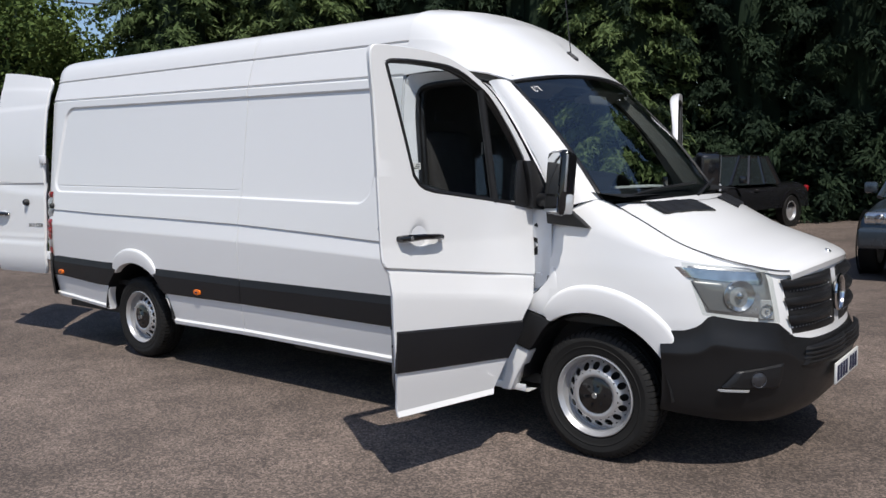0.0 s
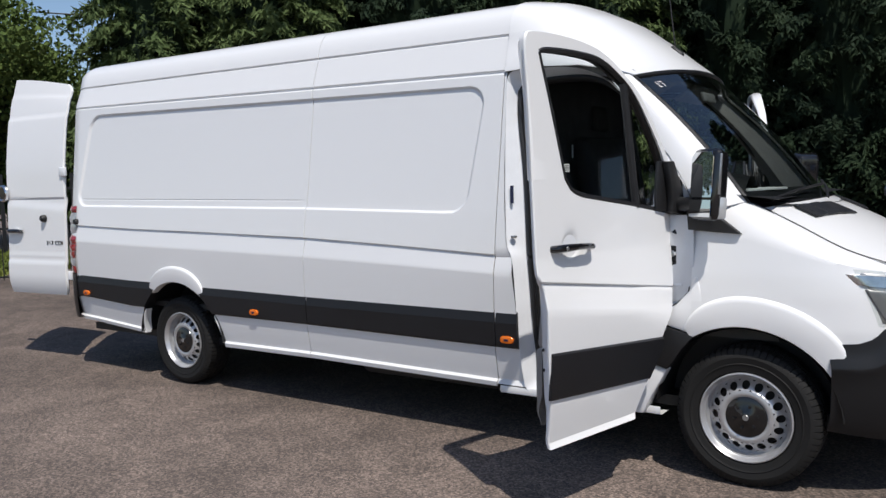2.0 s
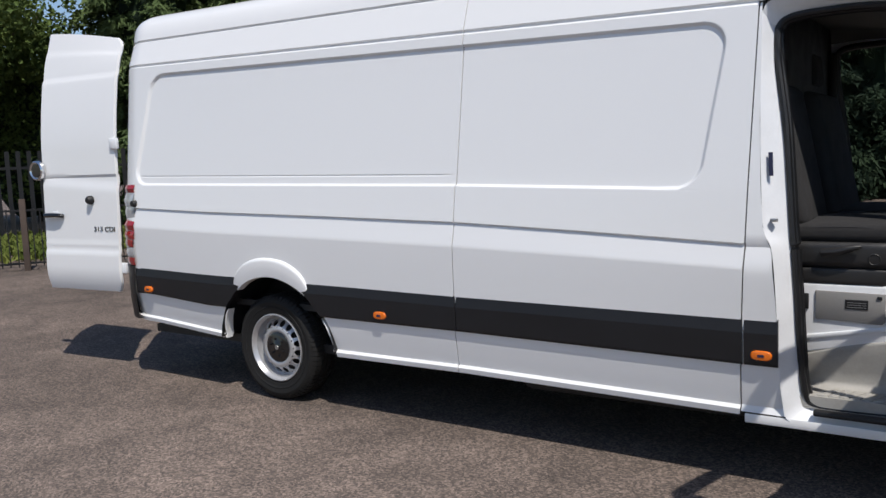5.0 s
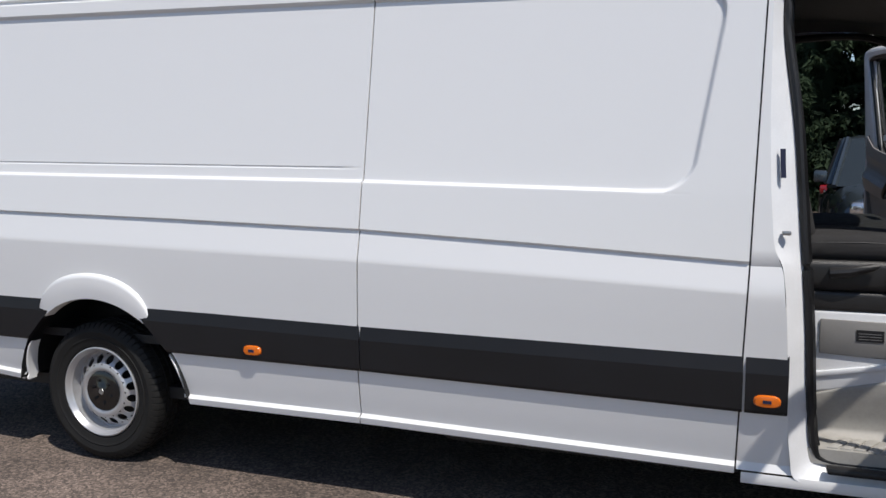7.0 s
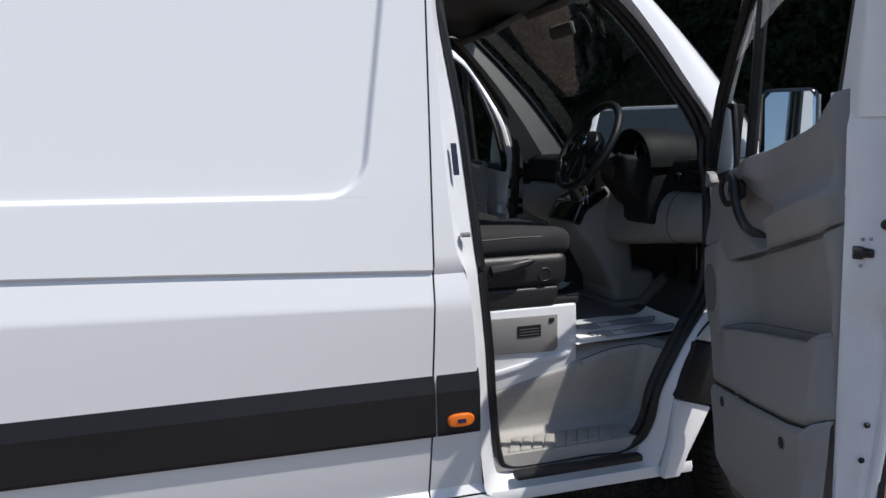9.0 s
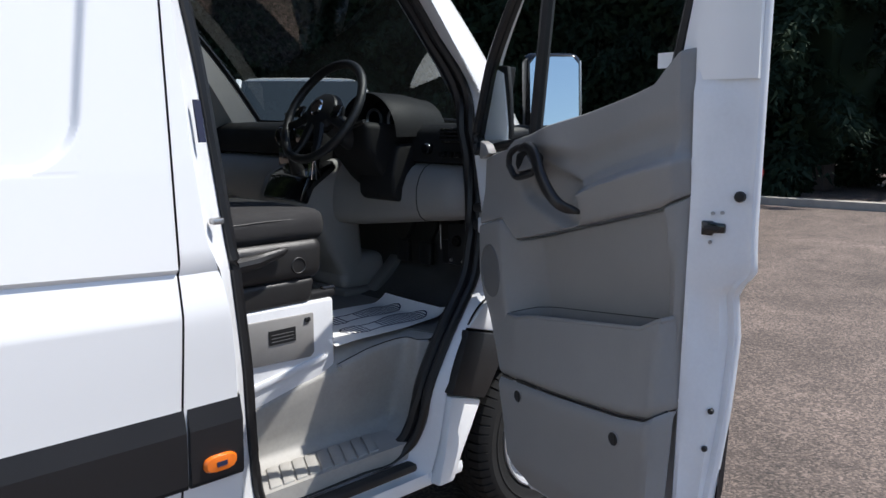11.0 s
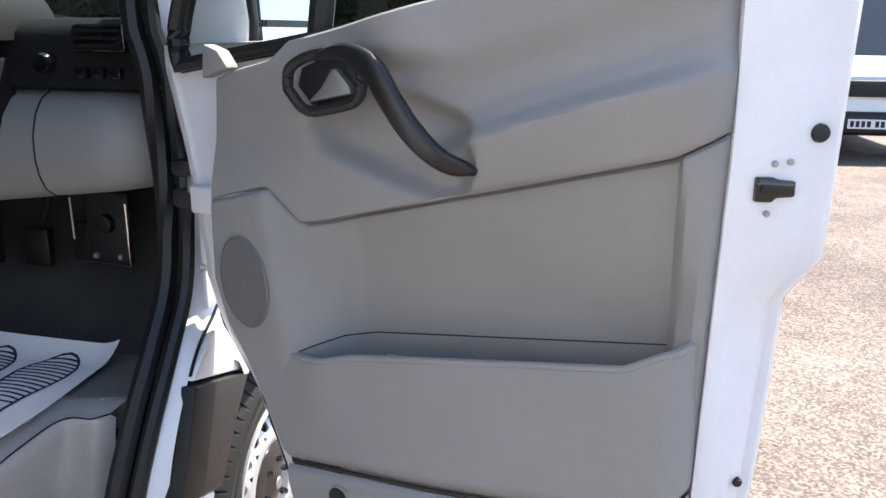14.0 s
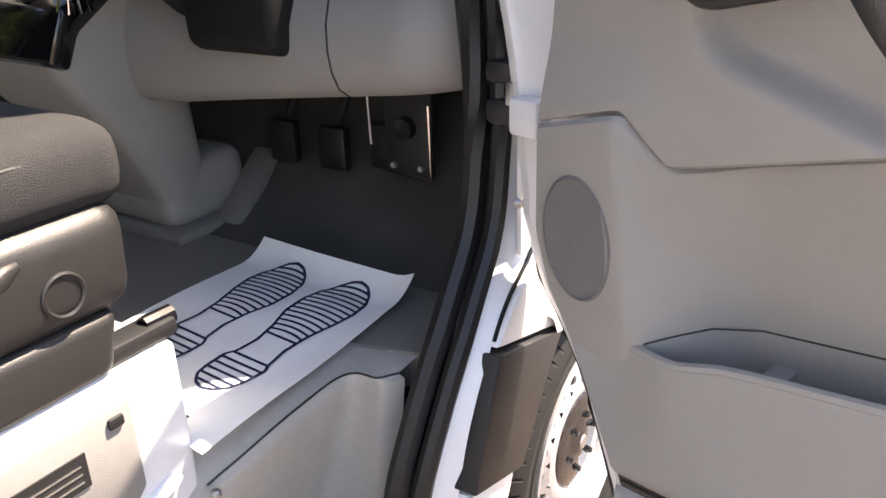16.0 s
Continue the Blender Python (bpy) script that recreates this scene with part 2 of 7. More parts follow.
def recess(x, v, r=0.12):
    """How far a place lies inside the long sunk panel."""
    d = 9.0
    for i in range(4):
        (ax, av), (bx, bv) = RECESS[i], RECESS[(i + 1) % 4]
        ex, ev = bx - ax, bv - av
        s = ((x - ax) * ev - (v - av) * ex) / math.hypot(ex, ev)
        d = min(d, s)
    # rounded corners
    if d > 0:
        near = []
        for i in range(4):
            (ax, av), (bx, bv) = RECESS[i], RECESS[(i + 1) % 4]
            near.append(((x - ax) * (bv - av) - (v - av) * (bx - ax)) / math.hypot(bx - ax, bv - av))
        a, b = sorted(near)[:2]
        if a < r and b < r:
            return r - math.hypot(r - a, r - b)
    return d


def skin(x, v):
    """A place on the side: x along the van, v the height (over 2.385 the way over the roof)."""
    h = heights(x)
    rear = min(max((-1.25 - x) / 0.25, 0.0), 1.0)
    turn = 1 - math.sqrt(max(0.0, 1 - rear * rear))
    if v <= 2.385:
        z = lin(v, [0.0] + NOM, [h[0] - 0.378] + h)
        y = inset(v)
        if 1.3 < v < 2.18:
            d = recess(x, v)
            y += 0.015 * sm(-0.002, 0.014, d)
            if x < 1.40:
                y += 0.004 * max(0, 1 - abs(v - 1.432) / 0.006) * sm(0.0, 0.05, d)
        y += 0.20 * turn
        return (x, y, z)
    q = min(v - 2.385, 1.0) * 40
    i = min(int(q), 39)
    p = ROOF[i].lerp(ROOF[i + 1], q - i)
    z = h[7] + p.y - 0.12 * turn * (0.3 + 0.7 * min(1.0, p.y / 0.26))
    return (x, p.x + 0.20 * turn * (1 - (v - 2.385)), z)


def other(p, side):
    return (p[0], p[1], p[2]) if side > 0 else (p[0], 2 * MID - p[1], p[2])


def vlines(lo, hi, fine):
    base = [0.36, 0.378, 0.388, 0.402, 0.412, 0.45, 0.50, 0.55, 0.595, 0.62, 0.70, 0.79, 0.81, 0.88, 0.95, 1.02, 1.046, 1.052, 1.059, 1.066, 1.072, 1.11, 1.14, 1.164, 1.168, 1.178, 1.188, 1.21, 1.25, 1.30, 1.34, 1.36]
    base += list(np.arange(1.366, 1.48, 0.004 if fine else 0.03)) + list(np.arange(1.50, 2.02, 0.03)) + list(np.arange(2.03, 2.165, 0.004 if fine else 0.03))
    base += [2.172, 2.182, 2.188, 2.198, 2.24, 2.30, 2.35, 2.376, 2.385, 2.394]
    base += [2.385 + q for q in (0.03, 0.06, 0.1, 0.14, 0.18, 0.22, 0.27, 0.32, 0.38, 0.45, 0.53, 0.62, 0.72, 0.82, 0.91, 1.0)]
    return [v for v in base if lo - 1e-6 <= v <= hi + 1e-6]


def seam(v):
    return 1.44 + 0.035 * (min(v, 2.4) - 1.0)


def seam_front(v):
    return 2.94 + 0.032 * (min(v, 2.4) - 1.0)


ARCH_REAR, ARCH_FRONT = (0.045, 0.345, 0.50), (WHEELBASE, 0.345, 0.50)


def cut(arch):
    ax, az, r = arch

    def keep(x, z):
        return math.hypot(x - ax, z - az) > r

    def snap(x, z):
        d = math.hypot(x - ax, z - az) or 1.0
        return ax + (x - ax) * r / d, az + (z - az) * r / d
    return keep, snap


def body_panel(name, x0, x1, side, vs, us, arch=None):
    """A stretch of the side between the lines x0(v) and x1(v)."""
    def place(u, v):
        return other(skin(u, v), side)
    nu = len(us)
    rows = []
    keep = snap = None
    if arch:
        keep, snap = cut(arch)
    verts, faces, used = [], [], {}

    def ux(i, v):
        return x0(v) + (x1(v) - x0(v)) * us[i]

    def vid(i, j):
        if (i, j) not in used:
            x, v = ux(i, vs[j]), vs[j]
            if keep and not keep(x, v):
                x, v = snap(x, v)
                v = max(v, 0.36)
            used[(i, j)] = len(verts)
            verts.append(place(x, v))
        return used[(i, j)]
    for i in range(nu - 1):
        for j in range(len(vs) - 1):
            c = [(i, j), (i + 1, j), (i + 1, j + 1), (i, j + 1)]
            if keep and not any(keep(ux(a, vs[b]), vs[b]) for a, b in c):
                continue
            q = [vid(*k) for k in c]
            faces.append(q if side > 0 else q[::-1])
    ob = raw(name, verts, faces, WHITE, van, angle=28)
    return thicken(ob, 0.012)


def fractions(x0, x1, step, fine, ends):
    xs = [x0]
    while xs[-1] < x1:
        x = xs[-1]
        s = fine if any(a <= x <= b for a, b in ends) else step
        xs.append(x + s)
    xs[-1] = x1
    return [(x - x0) / (x1 - x0) for x in xs]


for side in (1, -1):
    fine = side > 0
    vs = vlines(0, 4, fine)
    low = [v for v in vs]
    body_panel("rear_side_panel", lambda v: -1.5, lambda v: seam(v) - 0.003, side, low,
               fractions(-1.5, 1.44, 0.06, 0.012, [(-1.5, -0.98), (-0.5, 0.62)]), ARCH_REAR)
    body_panel("front_side_panel", lambda v: seam(v) + 0.003, lambda v: seam_front(v) - 0.003, side, low,
               fractions(1.44, 2.94, 0.06, 0.005, [(2.60, 2.90)]))
    for f in (seam, seam_front):
        verts, faces = loft([[other((f(v) + dx, skin(f(v), v)[1] + 0.012, skin(f(v), v)[2]), side) for dx in (-0.012, 0.012)] for v in vlines(0, 4, False)])
        raw("panel_gap", verts, faces, RUBBER, van)


# black side strips, proud of the body
def strip(name, xa, xb, side, n, arch=0):
    """A length of the side strip between xa and xb."""
    rows = []
    for x in np.linspace(xa, xb, n):
        h = heights(x)
        y0 = skin(x, 0.70)[1]
        zb, zt = h[1], h[2]
        rows.append([other((x, y, z), side) for y, z in ((y0 + 0.014, zb - 0.002), (y0 - 0.004, zb), (y0 - 0.009, zb + 0.012), (y0 - 0.015, zt - 0.066),
                                                        (y0 - 0.004, zt - 0.006), (y0 + 0.003, zt), (y0 + 0.012, zt + 0.002))])
    if arch:
        # the end beside the wheel follows the arch
        k = -1 if arch < 0 else 0
        rows[k] = [(ARCH_REAR[0] + arch * math.sqrt(max(0.487 ** 2 - (z - ARCH_REAR[1]) ** 2, 0.04)), y, z) for x, y, z in rows[k]]
    verts, faces = loft(rows, flip=side < 0)
    n7 = 7
    faces += [list(range(n7)), [(n - 1) * n7 + k for k in range(n7)][::-1]]
    return raw(name, verts, faces, CLAD, van, angle=8)


for side in (1, -1):
    strip("side_strip", -1.30, ARCH_REAR[0] - 0.44, side, 14, -1)
    strip("side_strip", ARCH_REAR[0] + 0.44, 1.44, side, 6, 1)
    strip("side_strip", 1.446, 2.936, side, 6)
    strip("side_strip", 2.944, 3.085, side, 3)


def marker(x, z, side):
    """An orange side marker lamp in the strip."""
    y = skin(min(x, 2.9), 0.7)[1] - 0.012
    n = 20
    pts = []
    bm = bmesh.new()
    rings = []
    for s, dy in ((1.0, 0.004), (1.0, -0.004), (0.86, -0.010), (0.45, -0.012)):
        ring = []
        for k in range(n):
            a = k * math.tau / n
            c, q = math.cos(a), math.sin(a)
            px = 0.045 * s * math.copysign(abs(c) ** 0.6, c)
            pz = 0.022 * s * math.copysign(abs(q) ** 0.8, q)
            ring.append(bm.verts.new(other((x + px, y + dy, z + pz), side)))
        rings.append(ring)
    for a, b in zip(rings, rings[1:]):
        for k in range(n):
            bm.faces.new((a[k], a[(k + 1) % n], b[(k + 1) % n], b[k]))
    bm.faces.new(rings[-1])
    m = part("marker_lamp", bm, ORANGE, van, "orange oval side marker lamp")
    part("lamp_mark", box(x - 0.014, x + 0.014, *sorted((other((0, y - 0.0105, 0), side)[1], other((0, y - 0.0135, 0), side)[1])), z - 0.006, z + 0.006), INK, m)


for side in (1, -1):
    for mx, mz in ((-1.156, 0.675), (0.925, 0.643), (3.018, 0.625)):
        marker(mx, mz, side)


# wheel arch flares
def flare(arch, r0, r1, a0, a1, side, out, name, mat=None):
    ax, az, _ = arch
    rows = []
    for k in range(33):
        a = radians(a0 + (a1 - a0) * k / 32)
        f = 1 - 0.55 * abs(k / 16 - 1) ** 4
        c, s = math.cos(a), math.sin(a)
        row = []
        for t, dy in ((0.0, 0.05), (0.0, 0.0), (0.03, -0.009), (0.30, -0.012), (0.80, -0.013), (0.90, -0.010), (0.95, -0.004), (1.0, 0.008)):
            r = r0 + (r1 - r0) * t * f
            x, z = ax + r * c, az + r * s
            y = out(x, z)
            row.append(other((x, y + dy * (f if dy < 0 else 1) - 0.008 * f, z), side))
        rows.append(row)
    verts, faces = loft(rows, flip=side < 0)
    return raw(name, verts, faces, mat or WHITE, van, angle=50)


for side in (1, -1):
    flare(ARCH_REAR, 0.475, 0.60, 52, 128, side, lambda x, z: skin(x, z)[1], "arch_flare")
    for a0, a1, m in ((4, 30, WHITE), (150, 176, WHITE)):
        flare(ARCH_REAR, 0.475, 0.484, a0, a1, side, lambda x, z: skin(x, z)[1] + 0.012, "arch_rim", m)

# wheel houses
for side in (1, -1):
    for ax, r, deep in ((ARCH_REAR[0], 0.50, 0.36), (WHEELBASE, 0.44, 0.30)):
        rows = []
        for k in range(21):
            a = radians(5 + 170 * k / 20)
            rows.append([other((ax + r * math.cos(a), y, 0.345 + r * math.sin(a)), side) for y in (0.03, deep)])
        verts, faces = loft(rows)
        c = len(verts)
        verts += [other((ax, deep, 0.345), side)]
        faces += [[2 * k + 1, 2 * k + 3, c] for k in range(20)]
        raw("wheel_house", verts, faces, BLACK, van)


# ---- the van: nose ----
def bulge(z):
    """The front's reach and the side's inset at a height."""
    return (lin(z, [0.22, 0.30, 0.42, 0.52, 0.62, 0.70, 0.85, 1.0, 1.1], [5.16, 5.25, 5.305, 5.32, 5.315, 5.30, 5.29, 5.27, 5.22]),
            lin(z, [0.22, 0.36, 0.5, 0.8, 0.95, 1.05, 1.15, 1.27], [0.075, 0.045, 0.025, 0.0, 0.004, 0.012, 0.026, 0.045]))


def wall(s, z, out=0.0):
    """The nose's upright face: s from 0 at the door to 1, where the curve begins, and on to 2 in the middle."""
    xf, ins = bulge(z)
    if s <= 1:
        return (4.078 + 0.272 * s, ins - out, z)
    th = (s - 1) * math.pi / 2
    n = 2 / 2.7
    c, q = max(math.cos(th), 0.0), max(math.sin(th), 0.0)
    x = 4.35 + (xf - 4.35 + out) * q ** n
    y = MID - (MID - ins + out) * c ** n
    return (x, y, z)


def wall_s(x, z):
    """s of the wall at x."""
    if x <= 4.35:
        return (x - 4.078) / 0.272
    xf = bulge(z)[0]
    q = min(((x - 4.35) / (xf - 4.35)) ** 1.35, 1.0)
    return 1 + math.asin(q) / (math.pi / 2)


def shoulder(s):
    x = wall(s, 1.0)[0]
    return lin(x, [4.0, 4.15, 4.3, 4.6, 4.78, 5.0, 5.2, 5.3], [1.262, 1.258, 1.245, 1.155, 1.105, 1.06, 1.015, 1.0])


EDGE = spline([(4.20, 0.15, 1.40), (4.32, 0.165, 1.385), (4.52, 0.17, 1.285), (4.74, 0.18, 1.165), (4.93, 0.215, 1.098), (5.08, 0.28, 1.058), (5.19, 0.40, 1.03), (5.25, 0.65, 1.03), (5.27, MID, 1.035)], 61)
keepf, snapf = cut(ARCH_FRONT)
S_LINES = [k / 14 for k in range(15)] + [1 + k / 46 for k in range(1, 47)]


def fender_pt(s, q, side):
    zt = shoulder(s)
    if q <= 1:
        z = 0.30 + (zt - 0.30) * q
        return other(wall(s, z), side)
    # roll over to the bonnet's edge
    k = lin(s, [0, 0.3, 1, 1.3, 1.55, 1.75, 1.9, 2.0], [0.04, 0.10, 0.2, 0.36, 0.5, 0.66, 0.85, 1.0])
    i = min(int(k * 60), 59)
    e = EDGE[i].lerp(EDGE[i + 1], k * 60 - i)
    a = Vector(wall(s, zt))
    b = Vector(wall(s, zt + 0.03))
    t = q - 1
    c = Vector((e.x, a.y + (e.y - a.y) * 0.25, max(e.z, a.z) * 0.35 + (a.z + (e.z - a.z) * 0.75) * 0.65))
    p = (1 - t) ** 2 * a + 2 * t * (1 - t) * c + t * t * e
    return other(p, side)


for side in (1, -1):
    verts, faces, used = [], [], {}
    qs = list(np.linspace(0, 1, 46)) + [1.1, 1.22, 1.36, 1.5, 1.65, 1.8, 1.92, 2.0]

    def solid(s, q):
        if q > 1:
            return True
        x, y, z = fender_pt(s, q, 1)
        if s > 1.2 and z < 0.66:
            return False
        if z < 0.86 and x < 4.325:
            return False
        return keepf(x, z)

    def fid(i, j):
        if (i, j) not in used:
            s, q = S_LINES[i], qs[j]
            p = fender_pt(s, q, side)
            if q <= 1 and not keepf(p[0], p[2]):
                x, z = snapf(p[0], p[2])
                p = other(wall(wall_s(x, z), z), side)
            used[(i, j)] = len(verts)
            verts.append(p)
        return used[(i, j)]
    for i in range(len(S_LINES) - 1):
        for j in range(len(qs) - 1):
            c = [(i, j), (i + 1, j), (i + 1, j + 1), (i, j + 1)]
            if any(solid(S_LINES[a], qs[b]) for a, b in c) and not any(s_low for s_low in [fender_pt(S_LINES[i], qs[j], 1)[2] < 0.60]):
                q = [fid(*k) for k in c]
                faces.append(q if side > 0 else q[::-1])
    ob = raw("front_wing", verts, faces, WHITE, van, angle=30)
    thicken(ob, 0.006)
    flare(ARCH_FRONT, 0.455, 0.605, 26, 123, side, lambda x, z: wall(wall_s(max(x, 4.078), max(z, 0.3)), max(z, 0.3))[1], "arch_flare")

# bonnet
rows = []
for k in range(25):
    t = k / 24
    e = EDGE[int(round(10 + t * 36))]
    row = []
    for w in np.linspace(-1, 1, 33):
        c = 1 - w * w
        row.append((e.x + 0.002 + c * (0.13 - 0.055 * t), MID + w * (MID - e.y - 0.003), e.z + 0.004 + c * (0.02 + 0.035 * math.sin(math.pi * t) + 0.015 * t)))
    lo, hi = row[0], row[-1]
    rows.append([(lo[0], lo[1] - 0.001, lo[2] - 0.022)] + row + [(hi[0], hi[1] + 0.001, hi[2] - 0.022)])
last = rows[-1]
rows.append([(x + 0.012, y, z - 0.02) for x, y, z in last])
rows.append([(x + 0.006, y, z - 0.05) for x, y, z in last])
verts, faces = loft(rows)
bonnet = raw("bonnet", verts, faces, WHITE, van, angle=40)
for side in (1, -1):
    i = 14
    bm = bmesh.new()
    ctr = Vector(rows[6][10 if side > 0 else 24])
    slope = (Vector(rows[9][10]) - Vector(rows[4][10])).normalized()
    yl = Vector((0, 1, 0))
    nrm = slope.cross(yl).normalized() * -1
    m = Matrix((slope.to_4d(), yl.to_4d(), nrm.to_4d(), (0, 0, 0, 1))).transposed()
    m = Matrix.Translation(ctr + nrm * 0.006) @ Matrix(((slope.x, yl.x, nrm.x, 0), (slope.y, yl.y, nrm.y, 0), (slope.z, yl.z, nrm.z, 0), (0, 0, 0, 1)))
    def on_bonnet(f, g, up, side=side):
        """f across the vent, g down the bonnet."""
        y = 0.358 + 0.445 * f
        x = 4.473 + 0.092 * f + (0.105 + 0.022 * f) * g
        col = [min(row[1:-1], key=lambda q: abs(q[1] - y)) for row in rows[:25]]
        col = [Vector((q[0], y, q[2])) for q in col]
        z = lin(x, [q.x for q in col], [q.z for q in col])
        return other((x + 0.35 * up, y, z + up), side)
    verts, faces = loft([[on_bonnet(f, g, 0.004) for g in np.linspace(0, 1, 4)] for f in np.linspace(0, 1, 13)], flip=side > 0)
    vent = raw("bonnet_vent", verts, faces, BLACK, bonnet, label="black slatted bonnet vent")
    thicken(vent, 0.008)
    for r in range(15):
        f = 0.05 + r * 0.062
        verts, faces = loft([[on_bonnet(f + d, g, u) for d, u in ((0, 0.003), (0.006, 0.010), (0.022, 0.010), (0.03, 0.003))] for g in (0.12, 0.5, 0.88)], flip=side < 0)
        raw("vent_slat", verts, faces, BUMPER, vent)
bm = lathe([(0.0, 0.006), (0.014, 0.005), (0.018, 0.0), (0.018, -0.01)], 20, "z")
bm.transform(Matrix.Translation(Vector(rows[22][17]) + Vector((0, 0, 0.004))) @ Matrix.Rotation(radians(25), 4, "Y"))
for side in (1, -1):
    part("bonnet_gap", tube([other(EDGE[k] + Vector((0.001, -0.001, 0.0035)), side) for k in range(8, 47)], 0.0028, 6), RUBBER, bonnet)
part("bonnet_emblem", bm, CHROME, bonnet, "small round chrome emblem")

# windscreen and its surround
TOPC, LOWC = Vector((3.72, 0.20, 2.05)), Vector((4.31, 0.165, 1.392))


def screen(t, w, grow=0.0):
    a = TOPC.lerp(LOWC, t)
    c = 1 - w * w
    half = MID - a.y + grow
    x = a.x + c * (0.13 + 0.05 * t) + 0.02 * math.sin(math.pi * t)
    z = a.z + c * (0.07 * (1 - t) - 0.02 * t) + 0.02 * math.sin(math.pi * t)
    return Vector((x, MID + w * half, z))


verts, faces = loft([[screen(t, w) for w in np.linspace(-1, 1, 33)] for t in np.linspace(0, 1, 17)])
ws = raw("windscreen", verts, faces, WINDSCREEN, van, label="raked windscreen with a black border")
rim = [screen(0, w) for w in np.linspace(-1, 1, 25)] + [screen(t, 1) for t in np.linspace(0.05, 1, 16)] + [screen(1, w) for w in np.linspace(0.92, -1, 24)] + [screen(t, -1) for t in np.linspace(0.95, 0.05, 15)]
part("windscreen_seal", tube(rim, 0.013, 6, True), RUBBER, van)
verts, faces = loft([[screen(t, w) + Vector((-0.004, 0, -0.004)) for w in np.linspace(-0.99, 0.99, 25)] for t in (0.93, 1.0)])
raw("black_border", verts, faces, BLACK, ws)
# scuttle
verts, faces = loft([[screen(1, w), screen(1, w) + Vector((0.03, 0, -0.012)), screen(1, w) + Vector((0.085, 0, -0.014))] for w in np.linspace(-1, 1, 25)])
raw("scuttle", verts, faces, BLACK, van)
for w0, w1 in ((-0.85, 0.05), (0.0, 0.86)):
    a, b = screen(1.0, w0) + Vector((0.03, 0, 0.01)), screen(0.93, w1) + Vector((0.035, 0, 0.028))
    arm = part("wiper", tube([a, a.lerp(b, 0.45) + Vector((0.01, 0, 0.012)), b], 0.008, 6), BLACK, van)

# cab roof
CABZ = ([2.98, 3.2, 3.4, 3.6, 3.72, 3.85], [2.617, 2.575, 2.475, 2.325, 2.225, 2.12])


def cab_roof(k, w):
    """k from the roof seam to the windscreen, w from the rail to the middle."""
    xr = 2.98 + (3.72 - 2.98) * k
    rail_y = lin(k, [0, 0.3, 0.6, 0.85, 1], [0.126, 0.135, 0.148, 0.175, 0.20])
    rail_z = lin(k, [0, 0.3, 0.6, 0.8, 1], [2.143, 2.15, 2.14, 2.11, 2.055])
    e = 1 - w
    x = xr + (1 - e * e) * 0.13 * k
    zc = lin(3.0 + (3.85 - 3.0) * k, *CABZ)
    v = skin(2.98, 2.19 + 1.195 * w) if w > 0 else (0, rail_y, rail_z)
    # at the seam the roof's own section
    y0, z0 = (v[1] - 0.126) / (MID - 0.126), (v[2] - 2.143) / (2.617 - 2.143)
    y1, z1 = w, 1 - (1 - w) ** 2.4
    b = sm(0.0, 1.0, k)
    yy = rail_y + (MID - rail_y) * (y0 * (1 - b) + y1 * b)
    zz = rail_z + (zc - rail_z) * (z0 * (1 - b) + z1 * b)
    return Vector((x, yy, zz))


WS_LINES = [0, 0.02, 0.05, 0.1, 0.15, 0.165, 0.18, 0.2, 0.23, 0.27, 0.31, 0.36, 0.42, 0.5, 0.6, 0.7, 0.8, 0.9, 1.0]
for side in (1, -1):
    verts, faces = loft([[other(cab_roof(k, w), side) for w in WS_LINES] for k in np.linspace(0.003, 1, 33)], flip=side > 0)
    thicken(raw("cab_roof", verts, faces, WHITE, van, angle=30), 0.01, 1.0)
a = Vector((3.665, MID, 2.262))
bm = box(-0.05, 0.05, -0.022, 0.022, -0.02, 0.03, 0.018, 3)
bm.transform(Matrix.Translation(a) @ Matrix.Rotation(radians(38), 4, "Y"))
aerial = part("aerial", bm, BLACK, van, "black roof aerial")
part("aerial_rod", tube([a + Vector((0.0, 0, 0.02)), a + Vector((-0.06, 0, 0.56))], 0.0035, 6), BLACK, aerial)

# ---- wheels ----
def tyre_mesh():
    """A tyre with a ribbed tread and cut shoulders; its outer side faces -y."""
    prof = [(0.222, 0.012), (0.232, 0.0), (0.25, -0.004), (0.262, -0.006), (0.266, -0.009), (0.27, -0.006), (0.298, -0.012), (0.312, -0.008), (0.33, 0.004), (0.340, 0.014),
            (0.345, 0.032), (0.346, 0.058), (0.338, 0.060), (0.338, 0.068), (0.347, 0.070), (0.347, 0.098), (0.338, 0.100), (0.338, 0.112), (0.347, 0.114),
            (0.347, 0.142), (0.338, 0.144), (0.338, 0.152), (0.346, 0.154), (0.345, 0.180), (0.33, 0.206), (0.30, 0.222), (0.25, 0.214), (0.222, 0.20)]
    n = 66
    verts, faces = [], []
    angs = []
    for k in range(n):
        for f, slot in ((0.0, 0), (0.78, 0), (0.82, 1), (0.96, 1)):
            angs.append(((k + f) / n * math.tau, slot))
    for a, slot in angs:
        for i, (r, y) in enumerate(prof):
            d = 0.007 if slot and 8 <= i <= 11 or slot and 22 <= i <= 24 else (0.004 if slot and i in (14, 15, 18, 19) else 0.0)
            verts.append(((r - d) * math.cos(a + 0.03 * (i > 11)), y, (r - d) * math.sin(a + 0.03 * (i > 11))))
    m = len(prof)
    for i in range(len(angs)):
        j = (i + 1) % len(angs)
        for k in range(m - 1):
            faces.append([i * m + k, j * m + k, j * m + k + 1, i * m + k + 1])
    return verts, faces


